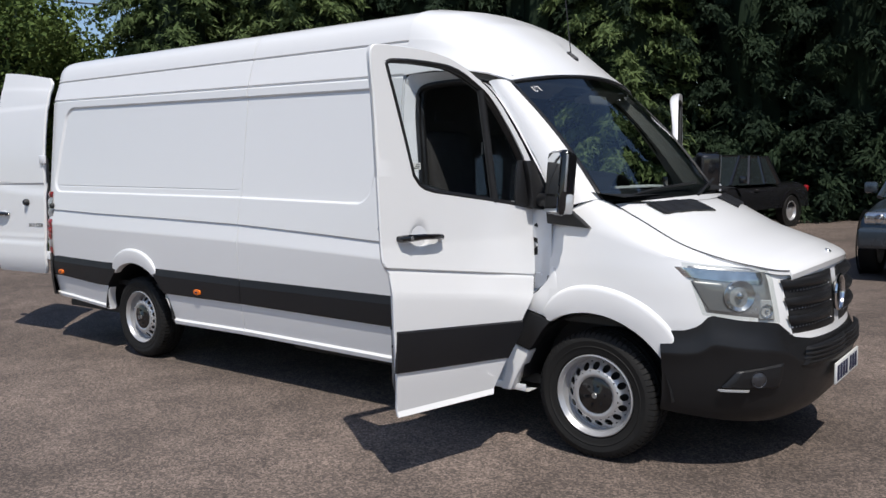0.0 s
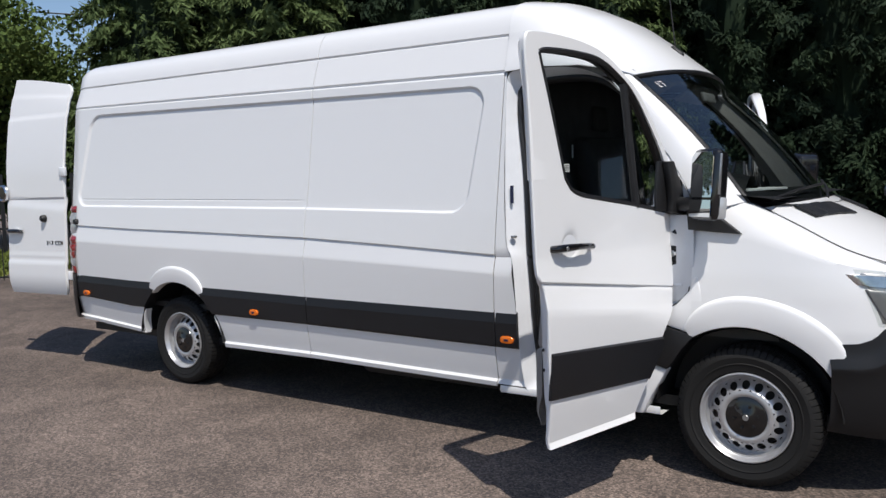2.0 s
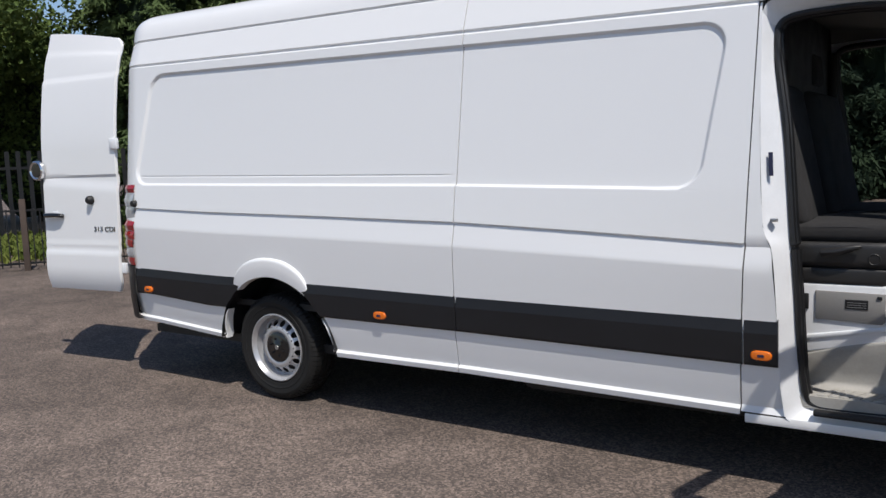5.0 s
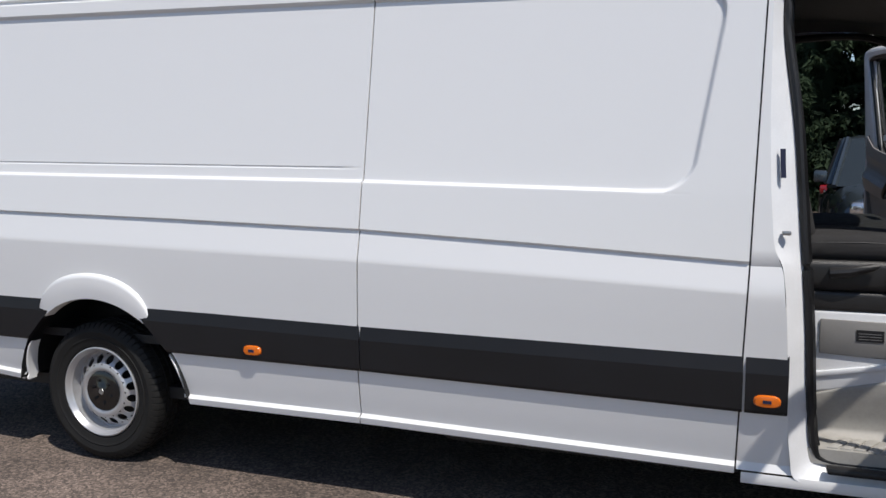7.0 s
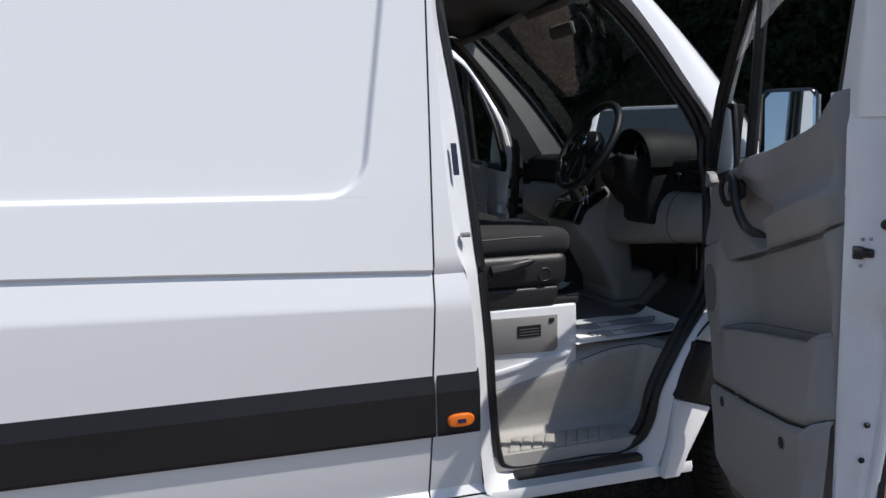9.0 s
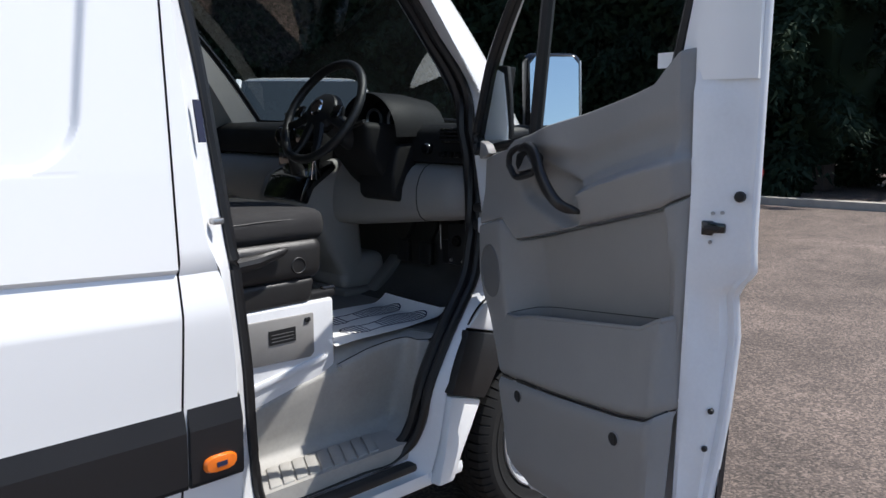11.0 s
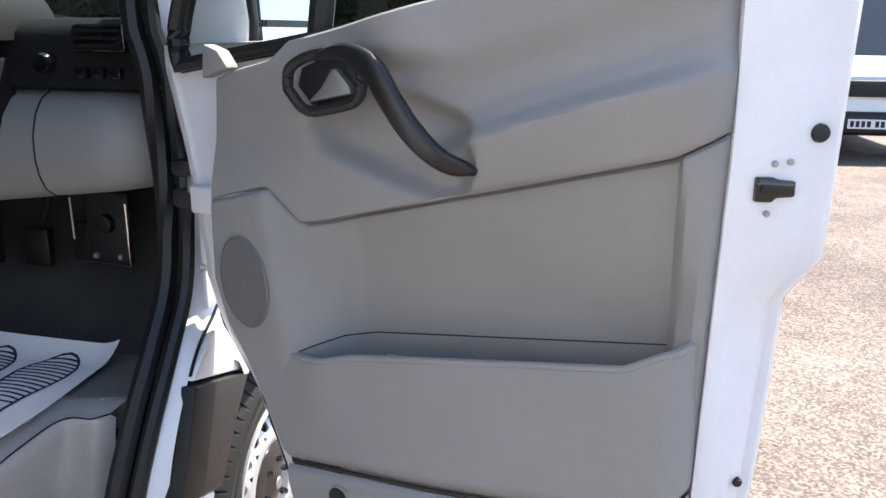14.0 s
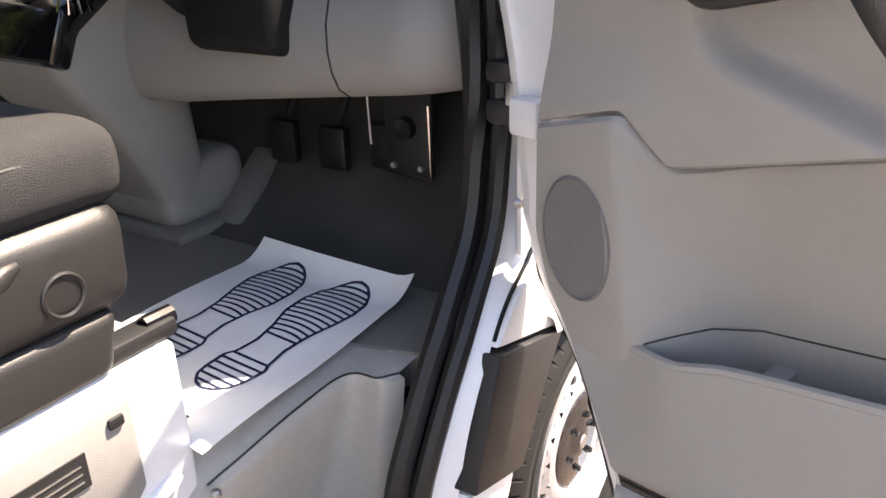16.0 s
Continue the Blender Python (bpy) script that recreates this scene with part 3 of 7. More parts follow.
def disc_bm():
    """The pressed steel disc with its ring of sixteen round holes."""
    bm = bmesh.new()

    def depth(r):
        return lin(r, [0.075, 0.088, 0.098, 0.112, 0.128, 0.150, 0.178, 0.19, 0.20], [0.040, 0.032, 0.020, 0.014, 0.016, 0.034, 0.062, 0.070, 0.072])

    def P(r, a):
        return bm.verts.new((r * math.cos(a), depth(r), r * math.sin(a)))
    n, rh, hr = 16, 0.155, 0.0195
    for k in range(n):
        a0, a1 = (k - 0.5) / n * math.tau, (k + 0.5) / n * math.tau
        am = (a0 + a1) / 2
        ring, rim = [], []
        m = 20
        for i in range(m):
            t = i / m * math.tau
            dr, da = hr * math.cos(t), hr * math.sin(t) / rh
            ring.append((rh + dr, am + da))
            c, s = math.cos(t), math.sin(t)
            q = 1 / max(abs(c), abs(s))
            rim.append((rh + c * q * 0.025, am + s * q * (a1 - a0) / 2))
        vi = [P(*p) for p in ring]
        vo = [P(*p) for p in rim]
        vd = [bm.verts.new((r * math.cos(a), depth(r) + 0.006, r * math.sin(a))) for r, a in ring]
        for i in range(m):
            j = (i + 1) % m
            bm.faces.new((vi[i], vi[j], vo[j], vo[i]))
            bm.faces.new((vi[i], vd[i], vd[j], vi[j]))
    for ra, rb in ((0.18, 0.19), (0.19, 0.20), (0.20, 0.207), (0.075, 0.088), (0.088, 0.098), (0.098, 0.105), (0.105, 0.112), (0.112, 0.12), (0.12, 0.130)):
        for k in range(64):
            a, b = k / 64 * math.tau, (k + 1) / 64 * math.tau
            bm.faces.new((P(ra, a), P(ra, b), P(rb, b), P(rb, a)))
    bmesh.ops.remove_doubles(bm, verts=bm.verts[:], dist=0.0006)
    return bm


def build_wheel():
    w = new("wheel")
    w.parent = van
    verts, faces = tyre_mesh()
    raw("tyre", verts, faces, TYRE, w, angle=28)
    part("rim", lathe([(0.217, 0.028), (0.2225, 0.004), (0.2215, -0.002), (0.2165, -0.004), (0.212, 0.0), (0.208, 0.016), (0.200, 0.024), (0.197, 0.060), (0.190, 0.075), (0.188, 0.19), (0.215, 0.205), (0.222, 0.20)], 64), STEEL, w, "silver-painted steel wheel rim")
    part("wheel_disc", disc_bm(), STEEL, w, "silver steel wheel disc with a ring of round holes", angle=40)
    part("brake_drum", lathe([(0.0, 0.105), (0.165, 0.105), (0.17, 0.115), (0.17, 0.17)], 32), BLACK, w)
    cap = part("hub_cap", lathe([(0.0, 0.004), (0.028, 0.004), (0.034, 0.008), (0.075, 0.009), (0.098, 0.016), (0.106, 0.030)], 40), GLOSSBLACK, w, "black hub cap")
    for k in range(6):
        a = (k + 0.5) / 6 * math.tau
        part("wheel_nut", lathe([(0.0, -0.002), (0.006, -0.001), (0.008, 0.006), (0.009, 0.014)], 8, centre=(0.058 * math.cos(a), 0.0, 0.058 * math.sin(a))), GLOSSBLACK, w)
    part("cap_emblem", lathe([(0.0, 0.001), (0.013, 0.001), (0.016, 0.005)], 18), DULLMETAL, w)
    return w


w = build_wheel()
w.matrix_basis = pose(0, 0.082, 0.347)
for x, y, a, flip in ((WHEELBASE, 0.045, 20, 0), (0, 2 * MID - 0.082, 0, 180), (WHEELBASE, 2 * MID - 0.045, 0, 180)):
    copy_thing(w, pose(x, y, 0.347) @ pose(0, 0, 0, 0, 0, flip) @ pose(0, 0, 0, 0, a, 0))
w.matrix_basis = pose(0, 0.082, 0.347) @ pose(0, 0, 0, 0, -12, 0)
part("rear_axle", tube([(0, 0.25, 0.345), (0, 1.74, 0.345)], 0.06, 12), BLACK, van)
part("front_axle", tube([(WHEELBASE, 0.25, 0.32), (WHEELBASE, 1.74, 0.32)], 0.05, 12), BLACK, van)
part("underbody", box(-1.3, 4.9, 0.16, 1.83, 0.33, 0.385), BLACK, van)
part("fuel_tank", box(1.7, 2.9, 0.25, 0.8, 0.24, 0.37, 0.05), BLACK, van)


# ---- nose details ----
def nose_patch(name, outline, mat, out, parent=None, n=14, label="", bulge_out=0.0, side=1):
    """A shaped plate that lies on the nose: outline of four edges in s and z, as (s, z) corners low-outer, low-inner, high-inner, high-outer."""
    a, b, c, d = outline
    rows = []
    for j in range(n + 1):
        t = j / n
        row = []
        for i in range(n + 1):
            u = i / n
            lo = (a[0] + (b[0] - a[0]) * u, a[1] + (b[1] - a[1]) * u)
            hi = (d[0] + (c[0] - d[0]) * u, d[1] + (c[1] - d[1]) * u)
            s, z = lo[0] + (hi[0] - lo[0]) * t, lo[1] + (hi[1] - lo[1]) * t
            e = 16 * u * (1 - u) * t * (1 - t)
            edge = -0.012 if i in (0, n) or j in (0, n) else 0.0
            row.append(other(wall(s, z, out + bulge_out * e + edge), side))
        rows.append(row)
    verts, faces = loft(rows, flip=side < 0)
    return raw(name, verts, faces, mat, parent or van, label=label, angle=50)


LAMPGREY = material("lamp_housing_grey", (0.46, 0.46, 0.47), 0.25, 0.6, 0.1, 6)
LAMPDARK = material("lamp_bezel_grey", (0.20, 0.20, 0.205), 0.35, 0.3, 0.1, 6)
LENSDARK = material("dark_lens", (0.05, 0.05, 0.055), 0.12, 0.3, 0.1, 6)
for side in (1, -1):
    sc = wall_s(4.785, 1.08)
    lamp = nose_patch("headlight", ((1.315, 0.835), (1.625, 0.785), (1.60, 1.045), (sc, 1.085)), LAMPGREY, 0.004, label="clear wraparound headlight with a silver reflector", side=side)
    nose_patch("lamp_top", ((1.25, 1.015), (1.575, 0.965), (1.585, 1.035), (1.215, 1.07)), REFLECTOR, 0.008, lamp, side=side)
    nose_patch("lamp_bezel", ((1.335, 0.848), (1.43, 0.832), (1.40, 0.99), (1.27, 1.005)), LAMPDARK, 0.008, lamp, side=side)
    nose_patch("indicator", ((1.53, 0.80), (1.61, 0.795), (1.595, 0.90), (1.545, 0.905)), LAMPCLEAR, 0.009, lamp, side=side)
    cover = nose_patch("lens_cover", ((1.312, 0.832), (1.628, 0.782), (1.602, 1.048), (sc, 1.088)), GLASS, 0.022, lamp, bulge_out=0.012, side=side)
    cover.visible_shadow = False
    for s, z, r in ((1.455, 0.925, 0.078), (1.565, 0.845, 0.034)):
        p = Vector(wall(s, z, 0.010))
        nrm = (Vector(wall(s, z, 0.05)) - p).normalized()
        bm = lathe([(0.0, -0.02), (r * 0.35, -0.016), (r * 0.7, -0.004), (r * 0.95, 0.008), (r, 0.004)], 28, "z")
        bm.transform(Matrix.Translation(p) @ nrm.to_track_quat("Z", "Y").to_matrix().to_4x4())
        for v in bm.verts:
            v.co = Vector(other(v.co, side))
        part("reflector_bowl", bm, REFLECTOR, lamp)
        bm = bmesh.new()
        bmesh.ops.create_uvsphere(bm, u_segments=16, v_segments=8, radius=r * 0.24, matrix=Matrix.Translation(p + nrm * 0.004))
        for v in bm.verts:
            v.co = Vector(other(v.co, side))
        part("bulb_lens", bm, CHROME, lamp)
    # white frame beside and below the grille is the wing itself; fog lamp pocket
    pocket = nose_patch("fog_pocket", ((1.36, 0.47), (1.60, 0.46), (1.62, 0.585), (1.42, 0.555)), RUBBER, 0.036, side=side)
    p = Vector(wall(1.50, 0.515, 0.036))
    nrm = (Vector(wall(1.50, 0.515, 0.09)) - p).normalized()
    bm = lathe([(0.0, 0.006), (0.03, 0.004), (0.036, 0.0), (0.04, 0.004), (0.042, -0.01)], 24, "z")
    bm.transform(Matrix.Translation(p) @ nrm.to_track_quat("Z", "Y").to_matrix().to_4x4())
    for v in bm.verts:
        v.co = Vector(other(v.co, side))
    part("fog_lamp", bm, LENSDARK, pocket)
    nose_patch("fog_trim", ((1.35, 0.457), (1.47, 0.452), (1.47, 0.462), (1.35, 0.468)), LAMPCLEAR, 0.044, pocket, side=side)

# bumper
rows = []
for s in [1.165 + k * (2 - 1.165) / 40 for k in range(41)] + [2 - k * (2 - 1.165) / 40 for k in range(1, 41)]:
    side = 1 if len(rows) < 41 else -1
    zt = lin(s, [1.165, 1.25, 1.30, 1.34, 1.45, 1.62, 1.70, 1.8, 2.0], [0.745, 0.752, 0.775, 0.83, 0.805, 0.78, 0.70, 0.675, 0.665])
    zb = lin(s, [1.165, 1.4, 1.7, 2.0], [0.33, 0.29, 0.25, 0.24])
    row = []
    for q, out in ((0, -0.05), (0.0, 0.0), (0.08, 0.012), (0.2, 0.016), (0.35, 0.017), (0.5, 0.019), (0.62, 0.024), (0.70, 0.032), (0.735, 0.036), (0.755, 0.035), (0.84, 0.017), (0.93, 0.009), (1.0, 0.005), (1.0, -0.03)):
        row.append(other(wall(s, zb + (zt - zb) * q, out), side))
    rows.append(row)
verts, faces = loft(rows, flip=True)
bumper = raw("front_bumper", verts, faces, BUMPER, van, angle=40, label="charcoal plastic front bumper")
for side in (1, -1):
    nose_patch("lower_intake", ((1.70, 0.555), (2.0, 0.55), (2.0, 0.655), (1.74, 0.65)), RUBBER, 0.042, bumper, side=side)
    for k in range(4):
        nose_patch("intake_bar", ((1.72, 0.568 + k * 0.022), (2.0, 0.563 + k * 0.022), (2.0, 0.572 + k * 0.022), (1.72, 0.577 + k * 0.022)), BLACK, 0.050, bumper, n=8, side=side)
pl = part("number_plate", box(5.352, 5.362, MID - 0.26, MID + 0.26, 0.41, 0.522, 0.003), PLATEWHITE, bumper, "white front number plate")
for k in range(7):
    y0 = MID - 0.235 + k * 0.062 + (0.03 if k > 3 else 0)
    part("plate_bar", box(5.3625, 5.3645, y0, y0 + 0.045, 0.425, 0.505), INK, pl)

# grille
for side in (1, -1):
    back = nose_patch("grille", ((1.685, 0.705), (2.0, 0.69), (2.0, 1.012), (1.64, 1.0)), BLACK, 0.006, label="black louvred grille", side=side)
    for k in range(3):
        z = 0.735 + k * 0.09
        nose_patch("grille_louvre", ((1.68 - 0.012 * k, z + 0.03), (1.965, z + 0.02), (1.965, z + 0.072), (1.665 - 0.012 * k, z + 0.075)), BUMPER, 0.022, back, n=8, bulge_out=0.012, side=side)
        for i in range(14):
            s = 1.69 + i * 0.02
            nose_patch("mesh_stud", ((s, z + 0.004), (s + 0.008, z + 0.004), (s + 0.008, z + 0.022), (s, z + 0.022)), DULLMETAL, 0.012, back, n=2, side=side)
bm = lathe([(0.088, -0.012), (0.102, -0.004), (0.104, 0.006), (0.096, 0.014), (0.088, 0.012), (0.084, 0.0)], 40, "x", (5.305, MID, 0.86))
emb = part("front_emblem", bm, CHROME, van, "round chrome emblem ring in the grille")
part("emblem_disc", lathe([(0.0, 0.004), (0.08, 0.002), (0.088, -0.006)], 32, "x", (5.305, MID, 0.86)), GLOSSBLACK, emb)

# black pieces behind the front wheel and under the windscreen pillars
for side in (1, -1):
    def pl_side(name, poly, y0, y1, mat, bevel=0.006):
        bm = prism(poly, y0, y1, bevel)
        for v in bm.verts:
            v.co = Vector(other(v.co, side))
        return part(name, bm, mat, van)
    pl_side("arch_cladding", [(3.806, 0.602), (3.952, 0.557), (3.985, 0.60), (4.03, 0.668), (4.09, 0.738), (3.878, 0.794)], -0.004, 0.07, BLACK, 0.004)
    pl_side("wing_corner", [(3.886, 0.80), (4.09, 0.744), (4.14, 0.80), (4.14, 0.90), (4.11, 1.03), (4.094, 1.03), (4.068, 0.962), (4.006, 0.893), (3.937, 0.847)], 0.003, 0.05, WHITE)
    pl_side("sill_end", [(3.812, 0.594), (3.95, 0.552), (3.90, 0.46), (3.86, 0.39), (3.825, 0.31), (3.757, 0.31), (3.775, 0.375), (3.791, 0.44)], 0.006, 0.09, WHITE, 0.01)
    pl_side("mirror_triangle", [(4.06, 1.262), (4.315, 1.243), (4.20, 1.33), (4.115, 1.40), (4.05, 1.42)], 0.012, 0.06, BLACK)

# rear lamps and bumper
for side in (1, -1):
    lampr = None
    zs = [0.84, 0.90, 0.97, 1.03, 1.09, 1.17, 1.26, 1.36, 1.42]
    cols = [RED, LAMPCLEAR, RED, RED, RED, LAMPCLEAR, LAMPCLEAR, RED]
    for i, m in enumerate(cols):
        rows = []
        for x in np.linspace(-1.245 - 0.02 * (zs[i] < 1.0), -1.47, 10):
            p0, p1 = skin(x, zs[i] + 0.002), skin(x, zs[i + 1] - 0.002)
            rows.append([other((p0[0] - 0.012, p0[1] - 0.008, zs[i] + 0.002), side), other((p0[0] - 0.016, p0[1] - 0.014, (zs[i] + zs[i + 1]) / 2), side), other((p1[0] - 0.012, p1[1] - 0.008, zs[i + 1] - 0.002), side)])
        verts, faces = loft(rows, flip=side > 0)
        seg = raw("tail_lamp" if lampr is None else "lamp_segment", verts, faces, m, lampr or van, label="" if lampr else "tall red and clear rear lamp cluster")
        lampr = lampr or seg
    rows = []
    for x in np.linspace(-1.28, -1.5, 10):
        rows.append([other((skin(x, 0.7)[0] - 0.02, skin(x, 0.7)[1] + dy, z), side) for dy, z in ((0.0, 0.84), (-0.014, 0.835), (-0.018, 0.70), (-0.014, 0.58), (0.0, 0.45 + 0.2 * max(0, (-1.36 - x))), (0.04, 0.45))])
    rows.append([other((-1.60, 0.30, z), side) for z in (0.84, 0.835, 0.70, 0.58, 0.47, 0.45)])
    rows.append([other((-1.62, MID, z), side) for z in (0.70, 0.69, 0.62, 0.55, 0.47, 0.45)])
    verts, faces = loft(rows, flip=side > 0)
    raw("rear_bumper", verts, faces, BUMPER, van, angle=50)
    bm = lathe([(0.0, -0.02), (0.02, -0.02), (0.024, -0.012), (0.024, 0.03)], 18, "y", (-1.25, skin(-1.25, 1.26)[1] - 0.012, 1.285))
    for v in bm.verts:
        v.co = Vector(other(v.co, side))
    part("door_buffer", bm, BLACK, van)
    # rear frame post
    rows = []
    for v in vlines(0.45, 3.38, False):
        p = skin(-1.5, v)
        rows.append([other(p, side), other((-1.505, p[1] + 0.05, p[2] - 0.0), side), other((-1.46, p[1] + 0.06, p[2] - 0.0), side)])
    verts, faces = loft(rows, flip=side < 0)
    raw("rear_frame", verts, faces, JAMB, van)
part("cargo_floor", box(-1.5, 2.95, 0.12, 1.87, 0.60, 0.64), BLACK, van)
part("bulkhead", box(2.98, 3.0, 0.14, 1.853, 0.62, 2.2), BLACK, van, "dark bulkhead behind the seats")


# ---- rear doors, standing open ----
def rear_door(side):
    """Half of the rear door: x runs from the hinge to the free edge, -y is its outer face."""
    d = new("rear_door")
    d.parent = van
    W = 0.86
    def f(a, z):
        top = max(0.0, (z - 1.70) / 0.88)
        y = 0.012 * sm(1.36, 1.45, z - 0.06 * a) + 0.10 * top ** 1.6 + 0.015 * sm(2.16, 2.20, z) * 0 - 0.010 * sm(2.235, 2.215, z) * (z > 1.5)
        y += 0.006 * sm(2.43, 2.45, z)
        y -= 0.010 * sm(0.93, 0.91, z) + 0.006 * sm(0.94, 0.98, z) * sm(1.0, 0.96, z)
        y += 0.05 * max(0.0, (0.80 - z) / 0.2) ** 2 + 0.035 * (z - 0.62)
        return y
    zs = list(np.arange(0.62, 2.60, 0.02)) + [2.60]
    rows = []
    for z in zs:
        k = 0.05 * max(0.0, 1 - (2.60 - z) / 0.07) ** 2 + 0.05 * max(0.0, 1 - (z - 0.62) / 0.10) ** 2
        n = 0.035 * max(0.0, 1 - (2.60 - z) / 0.25)
        a0, a1 = 0.02 + k, W - n
        rows.append([(a0 + (a1 - a0) * q, f(q, z) + (0.02 if q in (0, 1) else 0.0), z - 0.10 * (1 - q) ** 1.4 * sm(2.25, 2.60, z)) for q in (0, 0.008, 0.03, 0.1, 0.25, 0.4, 0.55, 0.7, 0.85, 0.96, 0.99, 1.0)])
    verts, faces = loft(rows)
    o = raw("door_skin", verts, faces, WHITE, d, angle=25)
    thicken(o, 0.045, -1.0)
    part("recess_plate", prism([(0.80, 1.165), (0.64, 1.165), (0.655, 1.20), (0.69, 1.225), (0.74, 1.225), (0.775, 1.20)], 0.012, 0.016, 0.002), JAMB, d)
    part("door_handle", tube([(0.82, 0.012, 1.19), (0.80, -0.012, 1.195), (0.70, -0.018, 1.198), (0.64, -0.010, 1.195), (0.62, 0.012, 1.19)], [0.016, 0.019, 0.018, 0.017, 0.014], 10), GLOSSBLACK, d, "black pull handle")
    part("door_buffer", lathe([(0.0, -0.03), (0.02, -0.03), (0.03, -0.018), (0.034, 0.01)], 20, "y", (0.30, 0.012, 1.31)), BLACK, d)
    if side > 0:
        em = part("door_emblem", lathe([(0.0, -0.012), (0.055, -0.012), (0.066, -0.02), (0.076, -0.012), (0.078, 0.01)], 32, "y", (0.885, 0.012, 1.545)), CHROME, d, "round chrome emblem at the free edge")
        part("emblem_disc", lathe([(0.0, -0.014), (0.054, -0.014)], 24, "y", (0.885, 0.012, 1.545)), GLOSSBLACK, em)
        cu = bpy.data.curves.new("model_badge", "FONT")
        cu.body, cu.size, cu.extrude, cu.align_x = "313 CDI", 0.050, 0.002, "CENTER"
        tmp = new("model_badge", cu)
        me = bpy.data.meshes.new_from_object(tmp.evaluated_get(bpy.context.evaluated_depsgraph_get()))
        bpy.data.objects.remove(tmp)
        me.transform(Matrix.Diagonal((-1, 1, 1, 1)) @ pose(-0.17, 0.0135, 1.075, 90, 0, 0) @ Matrix.Diagonal((1.35, 1, 1, 1)))
        me.materials.clear()
        me.materials.append(GLOSSBLACK)
        b = new("model_badge", me)
        b.parent = d
    for z in (0.80, 1.72):
        part("door_hinge", box(-0.02, 0.06, 0.02, 0.05, z - 0.04, z + 0.04, 0.008), JAMB, d)
    return d


rd = rear_door(1)
for c in rd.children_recursive:
    c.data.transform(Matrix.Diagonal((-1, 1, 1, 1)))
    c.data.flip_normals()
rd.matrix_basis = pose(-1.52, 0.055, 0, 0, 0, 5)

# ---- cab doors, standing open ----
def d_left(z):
    return lin(z, [0.36, 0.55, 0.75, 0.87, 1.0, 1.2, 1.34], [0.275, 0.19, 0.095, 0.012, -0.01, -0.022, -0.055])


def d_right(z):
    return lin(z, [0.385, 0.80, 1.07, 1.13, 1.30, 1.85, 2.14], [0.91, 0.952, 0.965, 1.006, 1.01, 1.025, 1.04])


def d_belt(u):
    return lin(u, [-0.1, 0, 0.316, 0.68, 0.74, 0.775, 0.80, 1.05], [1.325, 1.345, 1.398, 1.45, 1.468, 1.49, 1.53, 1.53])


def d_nom(u, z):
    zc = 0.975 + 0.125 * u
    return lin(z, [0.36, 0.6, zc - 0.1, zc, zc + 0.05, 2.15], [0.372, 0.62, 1.078, 1.178, 1.23, 2.165])


def d_z(u, n):
    zc = 0.975 + 0.125 * u
    return lin(n, [0.372, 0.62, 1.078, 1.178, 1.23, 2.165], [0.36, 0.6, zc - 0.1, zc, zc + 0.05, 2.15])


def d_skin(u, z):
    n = d_nom(u, z)
    w = sm(0.36, 0.16, u) * sm(0.96, 1.0, n) * sm(1.20, 1.16, n)
    plain = sum(inset(n + 0.018 * k) for k in range(-4, 5)) / 9
    return -inset(n) * (1 - w) - plain * w + 0.030 * u + 0.09 * max(0.0, z - 1.2)


def t_left(z):
    return lin(z, [0.44, 0.50, 0.60, 0.713, 0.78, 0.86, 0.93, 1.0, 1.14, 1.33], [0.34, 0.297, 0.275, 0.245, 0.205, 0.155, 0.11, 0.086, 0.086, 0.10])


def t_right(z):
    return lin(z, [0.44, 0.58, 0.79, 1.28, 1.6], [0.85, 0.874, 0.88, 0.892, 0.887])


def split_up(u):
    return lin(u, [0.085, 0.195, 0.207, 0.262, 0.30, 0.83, 0.89], [1.134, 1.163, 1.163, 1.110, 1.117, 1.254, 1.288])


def split_low(u):
    return lin(u, [0.245, 0.5, 0.75, 0.84, 0.876], [0.713, 0.728, 0.752, 0.77, 0.80])


def trim_top(u):
    return lin(u, [0.085, 0.14, 0.21, 0.245, 0.44, 0.72, 0.79, 0.82, 0.86, 0.89], [1.325, 1.345, 1.362, 1.39, 1.432, 1.503, 1.525, 1.555, 1.59, 1.60])


def lip(u):
    return lin(u, [0.235, 0.30, 0.35, 0.425, 0.79, 0.83, 0.87], [0.891, 0.893, 0.906, 0.917, 0.971, 0.995, 1.013])


def v_upper(u, z):
    """Armrest bulge under a crest, and the scoop behind the grab handle."""
    crest = lin(u, [0.45, 0.49, 0.617, 0.74, 0.90], [1.235, 1.252, 1.303, 1.342, 1.385])
    foot = split_up(u)
    amp = sm(0.44, 0.57, u) * (1 - 0.55 * sm(0.80, 0.89, u))
    v = -0.098 - 0.012 * sm(0.30, 0.20, u) * sm(1.25, 1.15, z) + 0.025 * sm(0.865, 0.89, u)
    g = min(1.0, max(0.0, (crest - z) / max(crest - foot, 0.02)))
    v -= 0.044 * amp * sm(crest + 0.004, crest - 0.024, z) * (1 - 0.75 * g)
    v += 0.014 * amp * sm(crest, crest + 0.03, z) * sm(crest + 0.11, crest + 0.05, z)
    ax, az, bx, bz = 0.345, 1.285, 0.50, 1.235
    t = min(1.0, max(0.0, ((u - ax) * (bx - ax) + (z - az) * (bz - az)) / ((bx - ax) ** 2 + (bz - az) ** 2)))
    d = math.hypot(u - ax - t * (bx - ax), z - az - t * (bz - az))
    v += 0.034 * sm(0.074, 0.045, d)
    v -= 0.030 * math.exp(-((u - 0.44) / 0.08) ** 2) * sm(1.345, 1.385, z)
    return v


